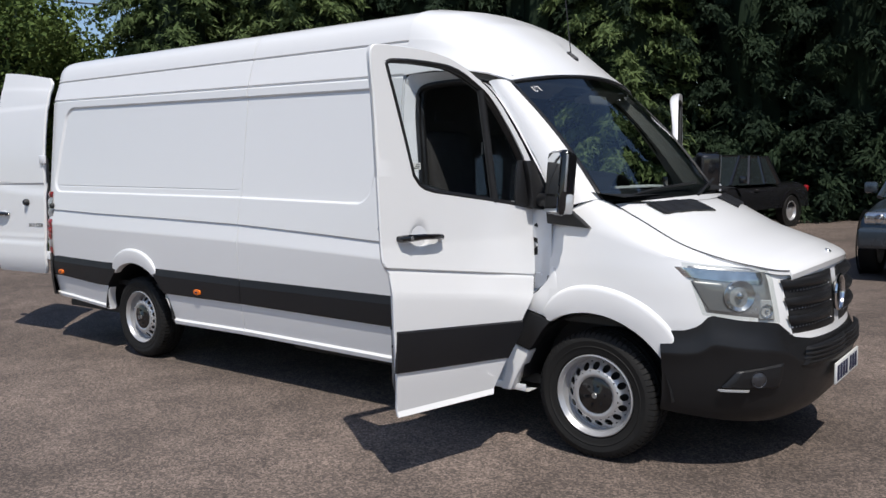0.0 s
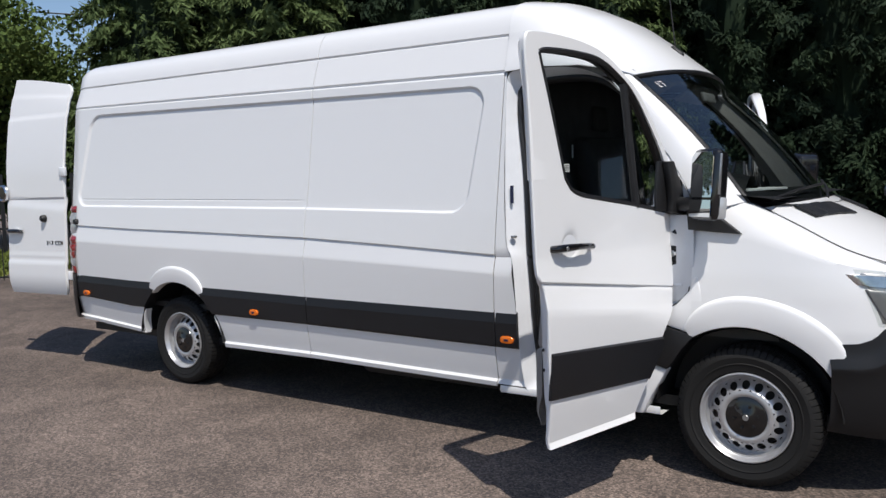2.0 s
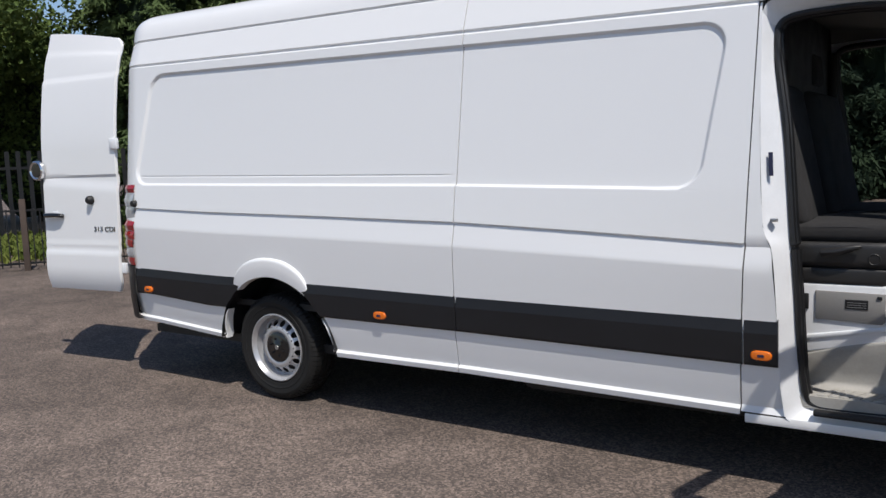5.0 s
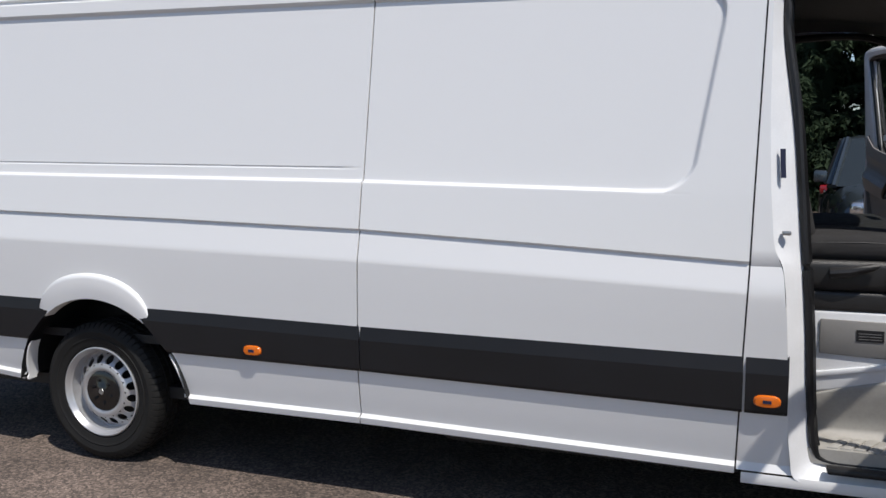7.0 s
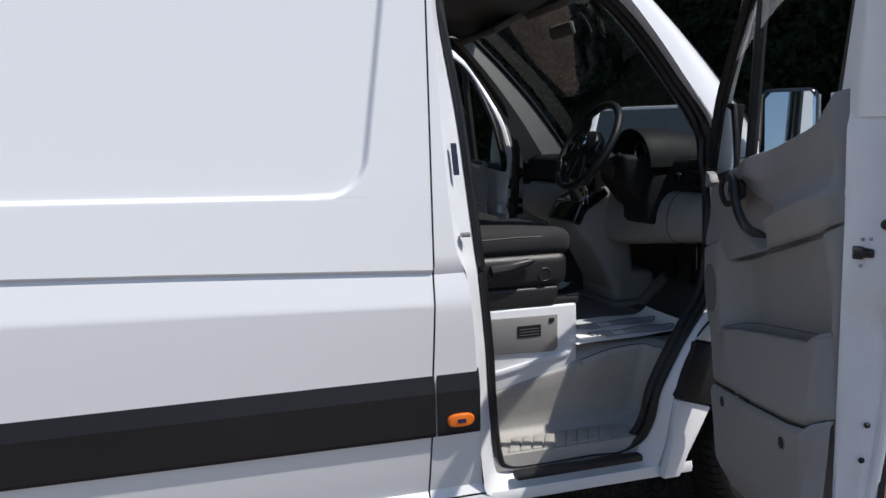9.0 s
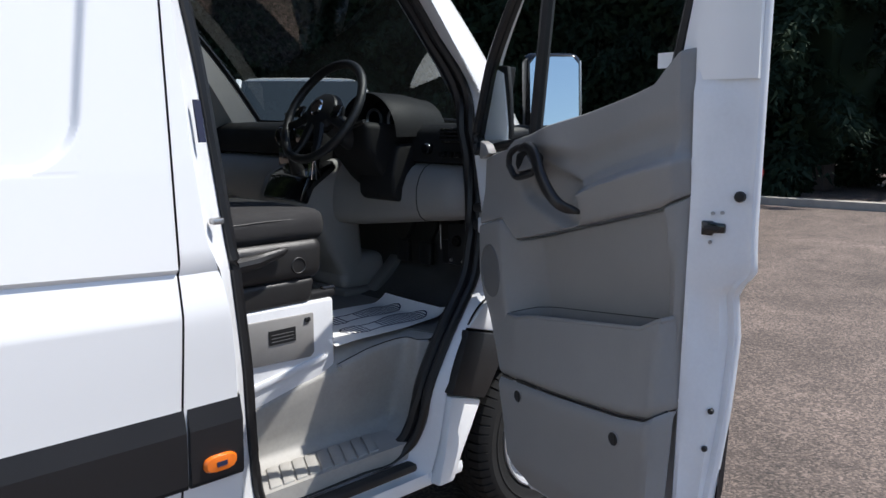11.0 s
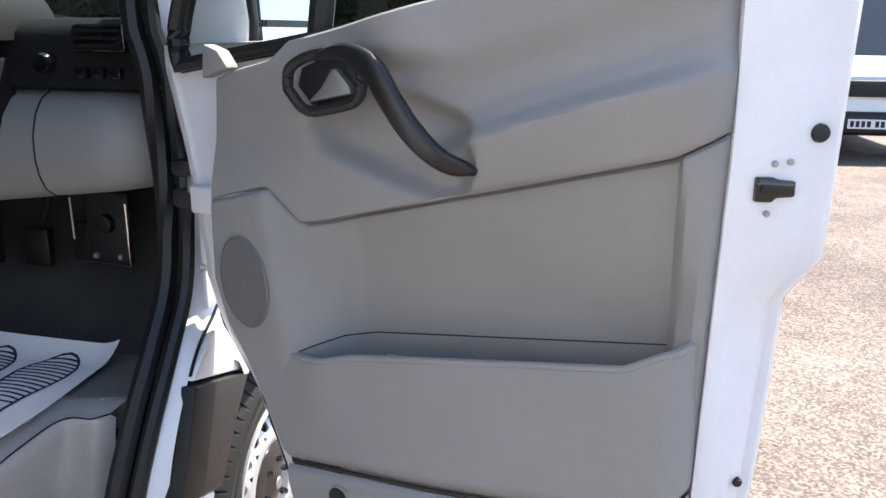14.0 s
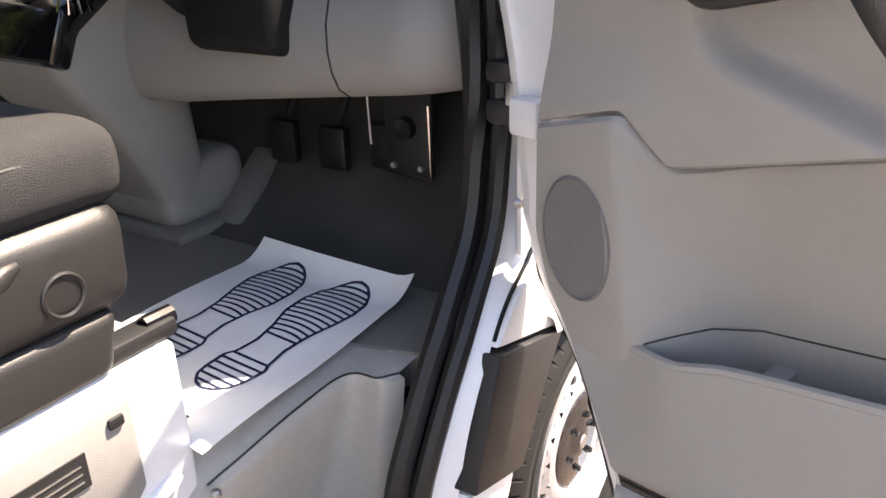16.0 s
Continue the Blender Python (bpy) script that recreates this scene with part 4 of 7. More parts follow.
def v_mid(u, z):
    d = lin(z, [0.75, 0.93, 1.02, 1.12, 1.27], [-0.022, -0.032, -0.042, -0.062, -0.088])
    e = lin(z, [0.89, 1.0, 1.164], [0.247, 0.222, 0.203])
    w = 0.337
    return lin(u, [0.08, e - 0.012, e, e + 0.010, w - 0.012, w + 0.008, 0.832, 0.842, 0.868, 0.885, 0.9], [-0.113, -0.117, -0.115, -0.108, d - 0.008, d, d, min(d - 0.02, -0.075), -0.088, -0.078, -0.07])


def v_pocket(u, z):
    top = lip(u)
    t = (z - split_low(u)) / max(top - split_low(u), 0.01)
    v = -0.138 + 0.026 * t
    v += 0.012 * sm(0.10, 0.0, t)
    v += 0.05 * sm(0.855, 0.885, u)
    v -= 0.012 * math.exp(-((u - 0.30) / 0.05) ** 2) * t
    return v


def v_lower(u, z):
    return -0.150 + 0.012 * sm(0.5, 0.44, z) + 0.055 * sm(0.855, 0.885, u) + 0.008 * sm(split_low(u) - 0.02, split_low(u) - 0.004, z)


RING = [((1.012, 1.53), (0.80, 1.53)), ((1.015, 1.7), (0.845, 1.7)), ((1.022, 1.9), (0.90, 1.9)), ((1.033, 2.05), (0.942, 2.045)), ((1.028, 2.118), (0.937, 2.064)),
        ((0.985, 2.142), (0.90, 2.074)), ((0.80, 2.14), (0.78, 2.077)), ((0.62, 2.12), (0.62, 2.07)), ((0.50, 2.085), (0.53, 2.055)), ((0.39, 2.025), (0.43, 2.015)),
        ((0.26, 1.93), (0.305, 1.935)), ((0.135, 1.775), (0.18, 1.785)), ((0.025, 1.615), (0.07, 1.62)), ((-0.03, 1.485), (0.02, 1.49)), ((-0.055, 1.40), (-0.01, 1.40)), ((-0.055, 1.33), (-0.005, 1.345))]


def cab_door(side, name, label):
    door = None

    def D(p):
        return (p[0], p[1] * side, p[2])

    def sheet_raw(nm, verts, faces, mat, parent, label="", angle=35):
        return raw(nm, [D(v) for v in verts], faces if side > 0 else [f[::-1] for f in faces], mat, parent, angle=angle, label=label)

    def bpart(nm, bm, mat, parent, label="", angle=35):
        for v in bm.verts:
            v.co = Vector(D(v.co))
        return part(nm, bm, mat, parent, label, angle=angle)

    # outer skin
    noms = [0.372, 0.40, 0.45, 0.50, 0.56, 0.62, 0.70, 0.80, 0.90, 0.96, 1.02, 1.06, 1.078, 1.10, 1.13, 1.155, 1.168, 1.178, 1.188, 1.21, 1.23]
    rows = []
    cols = [0, 0.006, 0.02] + list(np.linspace(0.05, 0.66, 18)) + list(np.linspace(0.68, 0.90, 23)) + [0.93, 0.96, 0.98, 0.994, 1.0]
    for n in noms + [1.26 + 0.03 * k for k in range(12)] + [1.65 + 0.09 * k for k in range(6)]:
        row = []
        for a in cols:
            u = -0.02 + 1.02 * a
            for _ in range(3):
                z = d_z(u, min(n, 1.23))
                if n > 1.23:
                    z += (d_belt(u) - z) * (n - 1.23) / (2.1 - 1.23)
                u = d_left(z) + (d_right(z) - d_left(z)) * a
            e = -0.006 if a in (0, 1.0) else 0.0
            dent = 0.019 * sm(0.070, 0.020, math.hypot(u - 0.775, z - 1.243))
            row.append((u, d_skin(u, z) + e - dent, z))
        rows.append(row)
    verts, faces = loft(rows, flip=True)
    door = sheet_raw(name, verts, faces, WHITE, van, label, 25)
    # frame round the window
    outer = spline([(o[0], 0, o[1]) for o, i in RING], 70)
    inner = spline([(i[0], 0, i[1]) for o, i in RING], 70)
    rows = []
    for k, (o, i) in enumerate(zip(outer, inner)):
        m = o.lerp(i, 0.5)
        # the front rail is slimmer and stands further out
        f = sm(36, 58, k)
        vo, vi, vm, th = d_skin(o.x, o.z) + 0.018 * f, d_skin(i.x, i.z) + 0.018 * f, d_skin(m.x, m.z) + 0.018 * f, 1 - 0.62 * f
        rows.append([(o.x, vo - 0.03 * th, o.z), (o.x, vo - 0.006, o.z), (o.x + (i.x - o.x) * 0.06, vo, o.z + (i.z - o.z) * 0.06), (m.x, vm, m.z), (i.x, vi, i.z), (i.x, vi - 0.022 * th, i.z),
                     (i.x + (o.x - i.x) * 0.15, vi - 0.062 * th, i.z + (o.z - i.z) * 0.15), (m.x, vm - 0.068 * th, m.z), (o.x + (i.x - o.x) * 0.25, vo - 0.06 * th, o.z + (i.z - o.z) * 0.25)])
    verts, faces = loft(rows, closed=True, flip=True)
    sheet_raw("window_frame", verts, faces, WHITE, door, angle=30)
    loop = [(i.x, d_skin(i.x, i.z) - 0.010, i.z) for i in inner] + [(u, d_skin(u, d_belt(u)) - 0.010, d_belt(u) + 0.004) for u in np.linspace(0.005, 0.795, 28)]
    bpart("window_seal", tube(loop, 0.0145, 6, True), RUBBER, door)
    loopb = [(x, v - 0.018 - 0.017 * sm(0.2, 0.45, x), z) for x, v, z in loop]
    bpart("inner_seal", tube(loopb, 0.012, 6, True), RUBBER, door)
    pane = sheet_raw("window_pane", [(x, v - 0.012, z) for x, v, z in loop], [list(range(len(loop)))], GLASS, door)
    pane.visible_shadow = False
    a, b = Vector((0.262, d_skin(0.26, 1.385) - 0.012, 1.385)), Vector((0.347, d_skin(0.35, 1.96) - 0.012, 1.962))
    bpart("window_divider", tube([a, a.lerp(b, 0.5), b], 0.017, 8, squash=1.3), BLACK, door)
    bpart("corner_panel", prism([(-0.055, 1.332), (0.05, 1.352), (0.045, 1.40), (0.06, 1.50), (0.085, 1.60), (0.03, 1.60), (-0.045, 1.45)], -0.014, 0.022, 0.006), BLACK, door)
    bpart("corner_backing", prism([(-0.05, 1.335), (0.128, 1.372), (0.132, 1.42), (0.125, 1.51), (0.110, 1.60), (0.055, 1.605), (0.015, 1.57), (-0.04, 1.44)], -0.030, -0.016, 0.004), BLACK, door)
    bpart("corner_block", prism([(-0.045, 1.34), (0.120, 1.376), (0.124, 1.42), (0.112, 1.50), (0.096, 1.58), (0.055, 1.595), (0.02, 1.56), (-0.035, 1.44)], -0.038, -0.0305, 0.003), JAMB, door)
    sv = d_skin(0.76, 1.58) - 0.030
    bpart("window_sticker", prism([(0.785, 1.562), (0.738, 1.562), (0.738, 1.596), (0.785, 1.596)], sv, sv + 0.0015), PAPER, door)
    for k in range(3):
        bpart("sticker_bar", box(0.743, 0.780 - 0.008 * k, sv + 0.0018, sv + 0.0022, 1.568 + k * 0.009, 1.572 + k * 0.009), SEATVINYL, door)
    # inner shell and shut face
    rows = []
    for z in [0.362, 0.385] + list(np.linspace(0.41, 1.05, 18)) + [1.07, 1.085, 1.10, 1.115, 1.13, 1.15] + list(np.linspace(1.18, 1.50, 9)) + [1.505, 1.6, 1.7, 1.8, 1.9, 2.0, 2.06]:
        uL, uR, uT = d_left(min(z, 1.34)), d_right(max(z, 0.385)), t_right(max(z, 0.44))
        vL, vR = d_skin(uL, z), d_skin(uR, z)
        low = sm(0.40, 0.362, z)
        back = vR - 0.006
        tr = (-0.078) * (1 - low) + (vR - 0.01) * low
        if z > 1.40:
            uL, vL = 0.86, d_skin(0.86, z) - 0.05
        if z > 1.502:
            uT = lin(z, [1.5, 1.7, 1.9, 2.06], [0.887, 0.897, 0.93, 0.955])
            uL, vL = uT - 0.034, d_skin(uT, z) - 0.02
            back, tr = vL - 0.012, min(-0.078 + 0.09 * lin(z, [1.5, 2.1], [0.0, 1.0]), vR - 0.04)
        dent = 0.012 * math.exp(-((z - 1.02) / 0.10) ** 2) + 0.01 * math.exp(-((z - 0.62) / 0.08) ** 2)
        rows.append([(uL, vL - 0.006, z), (uL + 0.01, vL - 0.012, z), (uL + 0.02, vL - 0.014, z), (uL + 0.03, d_skin(uL + 0.03, z) - 0.008 if z < 1.5 else back, z), ((uL + uT) / 2, d_skin((uL + uT) / 2, z) - 0.008 if z < 1.5 else back, z), (uT - 0.03, d_skin(uT - 0.03, z) - 0.008 if z < 1.5 else back, z), (uT + 0.002, tr, z), (uT + 0.012, tr * 0.97, z),
                     (uT + (uR - uT) * 0.30, tr + 0.010 + dent, z), (uT + (uR - uT) * 0.50, tr * 0.7 + vR * 0.3 + dent, z), (uT + (uR - uT) * 0.74, tr * 0.35 + vR * 0.65 - 0.014, z), (uR - 0.016, vR - 0.026, z), (uR - 0.004, vR - 0.022, z), (uR, vR - 0.014, z), (uR, vR - 0.004, z)])
    verts, faces = loft(rows)
    shell = sheet_raw("door_shell", verts, faces, JAMB, door, "white painted inner shell of the door", 40)

    def shut(t, z):
        uR, uT, vR = d_right(z), t_right(z), d_skin(d_right(z), z)
        return Vector((uT + (uR - uT) * t, lin(t, [0, 0.3, 0.5, 0.74, 0.87, 1], [-0.078, -0.068, -0.0546 + vR * 0.3, -0.0413 + vR * 0.65, vR - 0.026, vR - 0.02]), z))
    fa = (shut(0.7, 1.2) - shut(0.2, 1.2)).normalized()
    nn = Vector((fa.y, -fa.x, 0)) * -1
    nn = nn if nn.x > 0 else -nn
    M = Matrix(((fa.x, nn.x, 0, 0), (fa.y, nn.y, 0, 0), (0, 0, 1, 0), (0, 0, 0, 1)))

    def on_shut(nm, bm, t, z, mat, lift=0.004):
        bm.transform(Matrix.Translation(shut(t, z) + nn * lift) @ M)
        return bpart(nm, bm, mat, door)
    on_shut("door_latch", prism([(-0.022, -0.016), (0.0, -0.017), (0.005, -0.011), (0.028, -0.010), (0.028, 0.010), (0.005, 0.012), (0.0, 0.015), (-0.022, 0.015)], -0.012, 0.003, 0.003), 0.42, 1.221, GLOSSBLACK)
    on_shut("latch_claw", prism([(-0.016, -0.004), (0.014, -0.006), (0.02, 0.004), (-0.016, 0.006)], 0.002, 0.006, 0.001), 0.42, 1.221, BLACK)
    on_shut("rubber_plug", lathe([(0.0, 0.005), (0.010, 0.004), (0.0118, 0.0), (0.0118, -0.008)], 20, "y"), 0.79, 1.289, RUBBER, 0.004)
    for t, z in ((0.42, 1.252), (0.56, 1.254), (0.40, 1.19)):
        on_shut("latch_screw", lathe([(0.0, 0.002), (0.003, 0.002), (0.0042, 0.0), (0.0042, -0.006)], 10, "y"), t, z, DULLMETAL, 0.004)
    for t, z in ((0.74, 0.805), (0.72, 0.715)):
        on_shut("edge_bolt", lathe([(0.0, 0.003), (0.005, 0.003), (0.007, 0.0), (0.007, -0.006)], 10, "y"), t, z, BLACK, 0.004)
    # side strip
    rows = []
    for u in np.linspace(0.10, 0.938, 20):
        zb, zt = 0.545 + 0.045 * (u - 0.1) / 0.84, 0.742 + 0.052 * (u - 0.1) / 0.84
        ub = max(u, d_left(zb)) if u < 0.2 else u
        ut = max(u, d_left(zt)) if u < 0.2 else u
        rows.append([(uu, d_skin(uu, z) + e, z) for uu, e, z in ((ub, -0.008, zb - 0.002), (ub, 0.007, zb), (ub, 0.010, zb + 0.012), (ut, 0.012, zt - 0.05), (ut, 0.010, zt - 0.008), (ut, 0.004, zt), (ut, -0.006, zt + 0.002))])
    verts, faces = loft(rows, flip=True)
    faces += [list(range(7))[::-1], [19 * 7 + k for k in range(7)]]
    sheet_raw("side_strip", verts, faces, CLAD, door, angle=25)
    # outer handle
    hv = d_skin(0.78, 1.24)
    hd = bpart("door_handle", tube([(0.905, hv + 0.002, 1.236), (0.895, hv + 0.026, 1.236), (0.86, hv + 0.034, 1.238), (0.77, hv + 0.040, 1.240), (0.69, hv + 0.034, 1.236), (0.66, hv + 0.022, 1.232), (0.652, hv + 0.002, 1.23)],
                               [0.015, 0.018, 0.018, 0.014, 0.014, 0.015, 0.012], 10), GLOSSBLACK, door, "black pull handle")
    bpart("lock_barrel", lathe([(0.0, 0.0), (0.007, 0.0), (0.009, -0.004)], 14, "y", (0.855, hv + 0.054, 1.238)), DULLMETAL, hd)
    # trim
    def sheet(nm, zlo, zhi, v, mat, na=44, nb=18, label=""):
        rows = []
        bs = [0.0, 0.012] + list(np.linspace(0.04, 0.96, nb)) + [0.988, 1.0]
        for bi, b in enumerate(bs):
            row = []
            for a in [0.0, 0.008] + list(np.linspace(0.025, 0.975, na)) + [0.992, 1.0]:
                u = 0.12 + 0.765 * a
                for _ in range(5):
                    z = zlo(u) + (zhi(u) - zlo(u)) * b
                    u = t_left(z) + (t_right(z) - t_left(z)) * a
                fold = 0.010 if a in (0, 1) else 0.006 if b in (0, 1) else (0.001 if bi in (1, len(bs) - 2) else 0)
                row.append((u, v(u, z) + fold, z))
            rows.append(row)
        verts, faces = loft(rows)
        return sheet_raw(nm, verts, faces, mat, door, label, 40)
    sheet("upper_trim", lambda u: split_up(u) + 0.0016, trim_top, v_upper, TRIM, 90, 46, "moulded grey plastic upper door trim")
    mid = sheet("mid_trim", lambda u: lip(max(u, 0.235)) - 0.19 + 0.045 * sm(0.235, 0.2, u), lambda u: split_up(u) - 0.0016, v_mid, TRIM, 100, 20)
    sheet("door_pocket", lambda u: split_low(u) + 0.002, lip, v_pocket, TRIM, 50, 18)
    # pocket floor and lip
    rows = [[(u, -0.020, lip(u) - 0.17), (u, v_pocket(u, lip(u)) + 0.012, lip(u) - 0.17), (u, v_pocket(u, lip(u)) + 0.012, lip(u) - 0.002)] for u in np.linspace(0.245, 0.845, 24)]
    verts, faces = loft(rows)
    sheet_raw("pocket_floor", verts, faces, TRIM, door)
    bpart("pocket_lip", tube([(u, v_pocket(u, lip(u)) + 0.006, lip(u) - 0.001) for u in np.linspace(0.238, 0.868, 40)], 0.007, 8), TRIM, door)
    bpart("pocket_divider", box(0.375, 0.405, -0.11, -0.025, lip(0.4) - 0.16, lip(0.4) - 0.022, 0.006), TRIM, door)
    bpart("pocket_seam", tube([(u, v_mid(u, z) - 0.0005, z) for u, z in [(0.255, 0.899), (0.28, 0.909), (0.31, 0.919), (0.36, 0.9265)] + [(q, 0.927 + (q - 0.364) * 0.1373) for q in np.linspace(0.40, 0.826, 14)]], 0.0012, 6), RUBBER, door)
    sheet("lower_trim", lambda u: lin(u, [0.3, 0.4, 0.84, 0.88], [0.47, 0.432, 0.432, 0.45]), lambda u: split_low(u) - 0.002, v_lower, TRIM, 50, 18)
    bpart("trim_groove", tube([(u, v_lower(u, split_low(u) - 0.01) + 0.014, split_low(u)) for u in np.linspace(0.252, 0.872, 30)], 0.003, 6), RUBBER, door)
    for u, z in ((0.353, 0.698), (0.751, 0.70)):
        z = min(z, split_low(u) - 0.035)
        # black disc on the closed trim imitates the shade inside a screw hole
        bpart("screw_hole", lathe([(0.0, -0.0012), (0.0165, -0.0012), (0.0175, 0.004)], 24, "y", (u, v_lower(u, z), z)), RUBBER, door)
        bpart("hole_rim", tube([(u + 0.0178 * math.cos(k * math.tau / 24), v_lower(u, z), z + 0.0178 * math.sin(k * math.tau / 24)) for k in range(24)], 0.0022, 6, True), TRIM, door)
        bpart("hole_fin", box(u + 0.004, u + 0.0065, v_lower(u, z) - 0.0025, v_lower(u, z) + 0.002, z - 0.012, z + 0.014), BLACK, door)
    verts, faces = loft([[(d_left(z) + 0.004, d_skin(d_left(z), z) - 0.010, z), (t_left(max(z, 0.44)) + 0.02, d_skin(t_left(max(z, 0.44)), z) - 0.022, z)] for z in np.linspace(0.40, 0.90, 22)])
    sheet_raw("edge_seal", verts, faces, RUBBER, door)
    # loudspeaker
    n = 36
    rings = []
    bm = bmesh.new()
    for s, dv in ((1.0, 0.004), (1.0, -0.003), (0.95, -0.005), (0.92, -0.002), (0.5, -0.003), (0.02, -0.003)):
        rings.append([bm.verts.new((0.158 + 0.050 * s * math.cos(k * math.tau / n) + 0.012 * s * math.sin(k * math.tau / n) * -0.6, -0.1145 + dv, 1.006 + 0.078 * s * math.sin(k * math.tau / n))) for k in range(n)])
    for a, b in zip(rings, rings[1:]):
        for k in range(n):
            bm.faces.new((a[k], a[(k + 1) % n], b[(k + 1) % n], b[k]))
    bpart("loudspeaker", bm, SPEAKER, door, "oval perforated loudspeaker grille")
    # release lever and grip
    rimb = spline([(0.268, -0.128, 1.322), (0.275, -0.129, 1.352), (0.318, -0.132, 1.372), (0.375, -0.134, 1.374), (0.398, -0.134, 1.350), (0.392, -0.132, 1.312), (0.345, -0.128, 1.297), (0.298, -0.126, 1.292), (0.268, -0.128, 1.322)], 49)[:-1]
    bpart("lever_bezel", tube(rimb, 0.0085, 8, True), BLACK, door)
    bpart("lever_well", prism([(0.275, 1.325), (0.282, 1.352), (0.32, 1.367), (0.372, 1.368), (0.392, 1.348), (0.386, 1.315), (0.345, 1.302), (0.298, 1.298)], -0.112, -0.10, 0.002), BLACK, door)
    bpart("release_lever", prism([(0.302, 1.303), (0.380, 1.318), (0.376, 1.330), (0.354, 1.353), (0.345, 1.352), (0.328, 1.326)], -0.130, -0.114, 0.004), LEVERGREY, door, "silver-grey release lever")
    # a flat strap that bows away from the trim
    g = spline([(0.325, -0.130, 1.368), (0.370, -0.142, 1.377), (0.405, -0.150, 1.369), (0.436, -0.158, 1.350), (0.466, -0.165, 1.312), (0.501, -0.165, 1.270), (0.539, -0.155, 1.237), (0.572, -0.122, 1.220)], 40)
    rows = []
    for k, p in enumerate(g):
        q = (g[min(k + 1, 39)] - g[max(k - 1, 0)]).normalized()
        across = Vector((-q.z, 0, q.x)).normalized()
        f = k / 39
        w = lin(f, [0, 0.12, 0.35, 0.7, 0.93, 1.0], [0.007, 0.012, 0.018, 0.017, 0.013, 0.005])
        rows.append([tuple(p + across * w * math.copysign(abs(math.cos(a)) ** 0.7, math.cos(a)) + Vector((0, 0.010 * math.copysign(abs(math.sin(a)) ** 0.7, math.sin(a)), 0))) for a in [m * math.tau / 16 for m in range(16)]])
    verts, faces = loft(rows, closed=True)
    faces += [list(range(16))[::-1], [39 * 16 + m for m in range(16)]]
    sheet_raw("grab_handle", verts, faces, SATIN, door, "black curved grab handle", 60)
    bpart("trim_corner", prism([(0.09, 1.33), (0.145, 1.348), (0.125, 1.375), (0.095, 1.385)], -0.115, -0.085, 0.005), TRIM, door)
    # hinges and check strap
    for z in (1.12,):
        bpart("door_hinge", box(0.0, 0.05, -0.065, -0.035, z - 0.025, z + 0.025, 0.006), JAMB, door)
    # mirror, its glass turned in towards the seat
    arm = bpart("mirror_arm", tube([(-0.02, 0.004, 1.39), (-0.01, 0.05, 1.39), (0.01, 0.12, 1.40)], [0.038, 0.034, 0.03], 12), BLACK, door)
    turn = Matrix.Translation((0.055, 0.185, 0)) @ Matrix.Rotation(radians(-21), 4, "Z")
    bm = box(-0.10, 0.0, -0.094, 0.094, 1.315, 1.655, 0.032, 4)
    for v in bm.verts:
        if v.co.x < -0.045:
            v.co.y *= 0.80
            v.co.z = 1.485 + (v.co.z - 1.485) * 0.93
    turn = turn @ Matrix.Translation((0, 0, 1.485)) @ Matrix.Rotation(radians(-5), 4, "Y") @ Matrix.Translation((0, 0, -1.485))
    bm.transform(turn)
    head = bpart("wing_mirror", bm, GLOSSBLACK, door, "tall black wing mirror")

    def on_head(nm, bm, mat, label=""):
        bm.transform(turn)
        return bpart(nm, bm, mat, head, label)
    on_head("mirror_glass", prism([(-0.078, 1.425), (0.078, 1.425), (0.078, 1.615), (0.06, 1.637), (-0.06, 1.637), (-0.078, 1.615)], 0.001, 0.004, 0.0, plane="yz"), MIRROR)
    on_head("wide_mirror", prism([(-0.078, 1.332), (0.078, 1.332), (0.078, 1.412), (-0.078, 1.412)], 0.001, 0.004, 0.0, plane="yz"), MIRROR)
    on_head("indicator_lamp", box(-0.085, -0.025, 0.060, 0.090, 1.325, 1.43, 0.012), LAMPCLEAR)
    on_head("silver_strip", box(-0.035, -0.022, 0.087, 0.097, 1.44, 1.63, 0.004), DULLMETAL)
    return door


SATIN = material("satin_black_plastic", (0.012, 0.012, 0.013), 0.34, 0, 0.12, 9, 0.2, 700)
LEVERGREY = material("grey_lever", (0.20, 0.20, 0.205), 0.35, 0.3, 0.08, 20)
GRIP = material("wheel_leather", (0.012, 0.012, 0.012), 0.42, 0, 0.12, 14, 0.4, 500)
SPEAKER = material("speaker_mesh", (0.16, 0.156, 0.152), 0.6, 0, 0.05, 10)
nt = SPEAKER.node_tree
vo = nt.nodes.new("ShaderNodeTexVoronoi")
vo.inputs["Scale"].default_value = 330
vo.inputs["Randomness"].default_value = 0.0
tcs = nt.nodes.new("ShaderNodeTexCoord")
nt.links.new(tcs.outputs["Object"], vo.inputs["Vector"])
bu = nt.nodes.new("ShaderNodeBump")
bu.inputs["Strength"].default_value, bu.inputs["Distance"].default_value = 0.9, 0.003
nt.links.new(vo.outputs["Distance"], bu.inputs["Height"])
nt.links.new(bu.outputs[0], nt.nodes["Principled BSDF"].inputs["Normal"])

driver = cab_door(1, "driver_door", "white open driver's door with grey plastic inner trim")
driver.matrix_basis = Matrix.Translation((4.0, 0.0, 0.0)) @ Matrix.Rotation(math.atan2(-0.968, -0.25), 4, "Z")
mate = cab_door(-1, "passenger_door", "white open passenger door with grey plastic inner trim")
mate.matrix_basis = Matrix.Translation((4.0, 2 * MID, 0.0)) @ Matrix.Rotation(math.atan2(0.937, -0.35), 4, "Z")


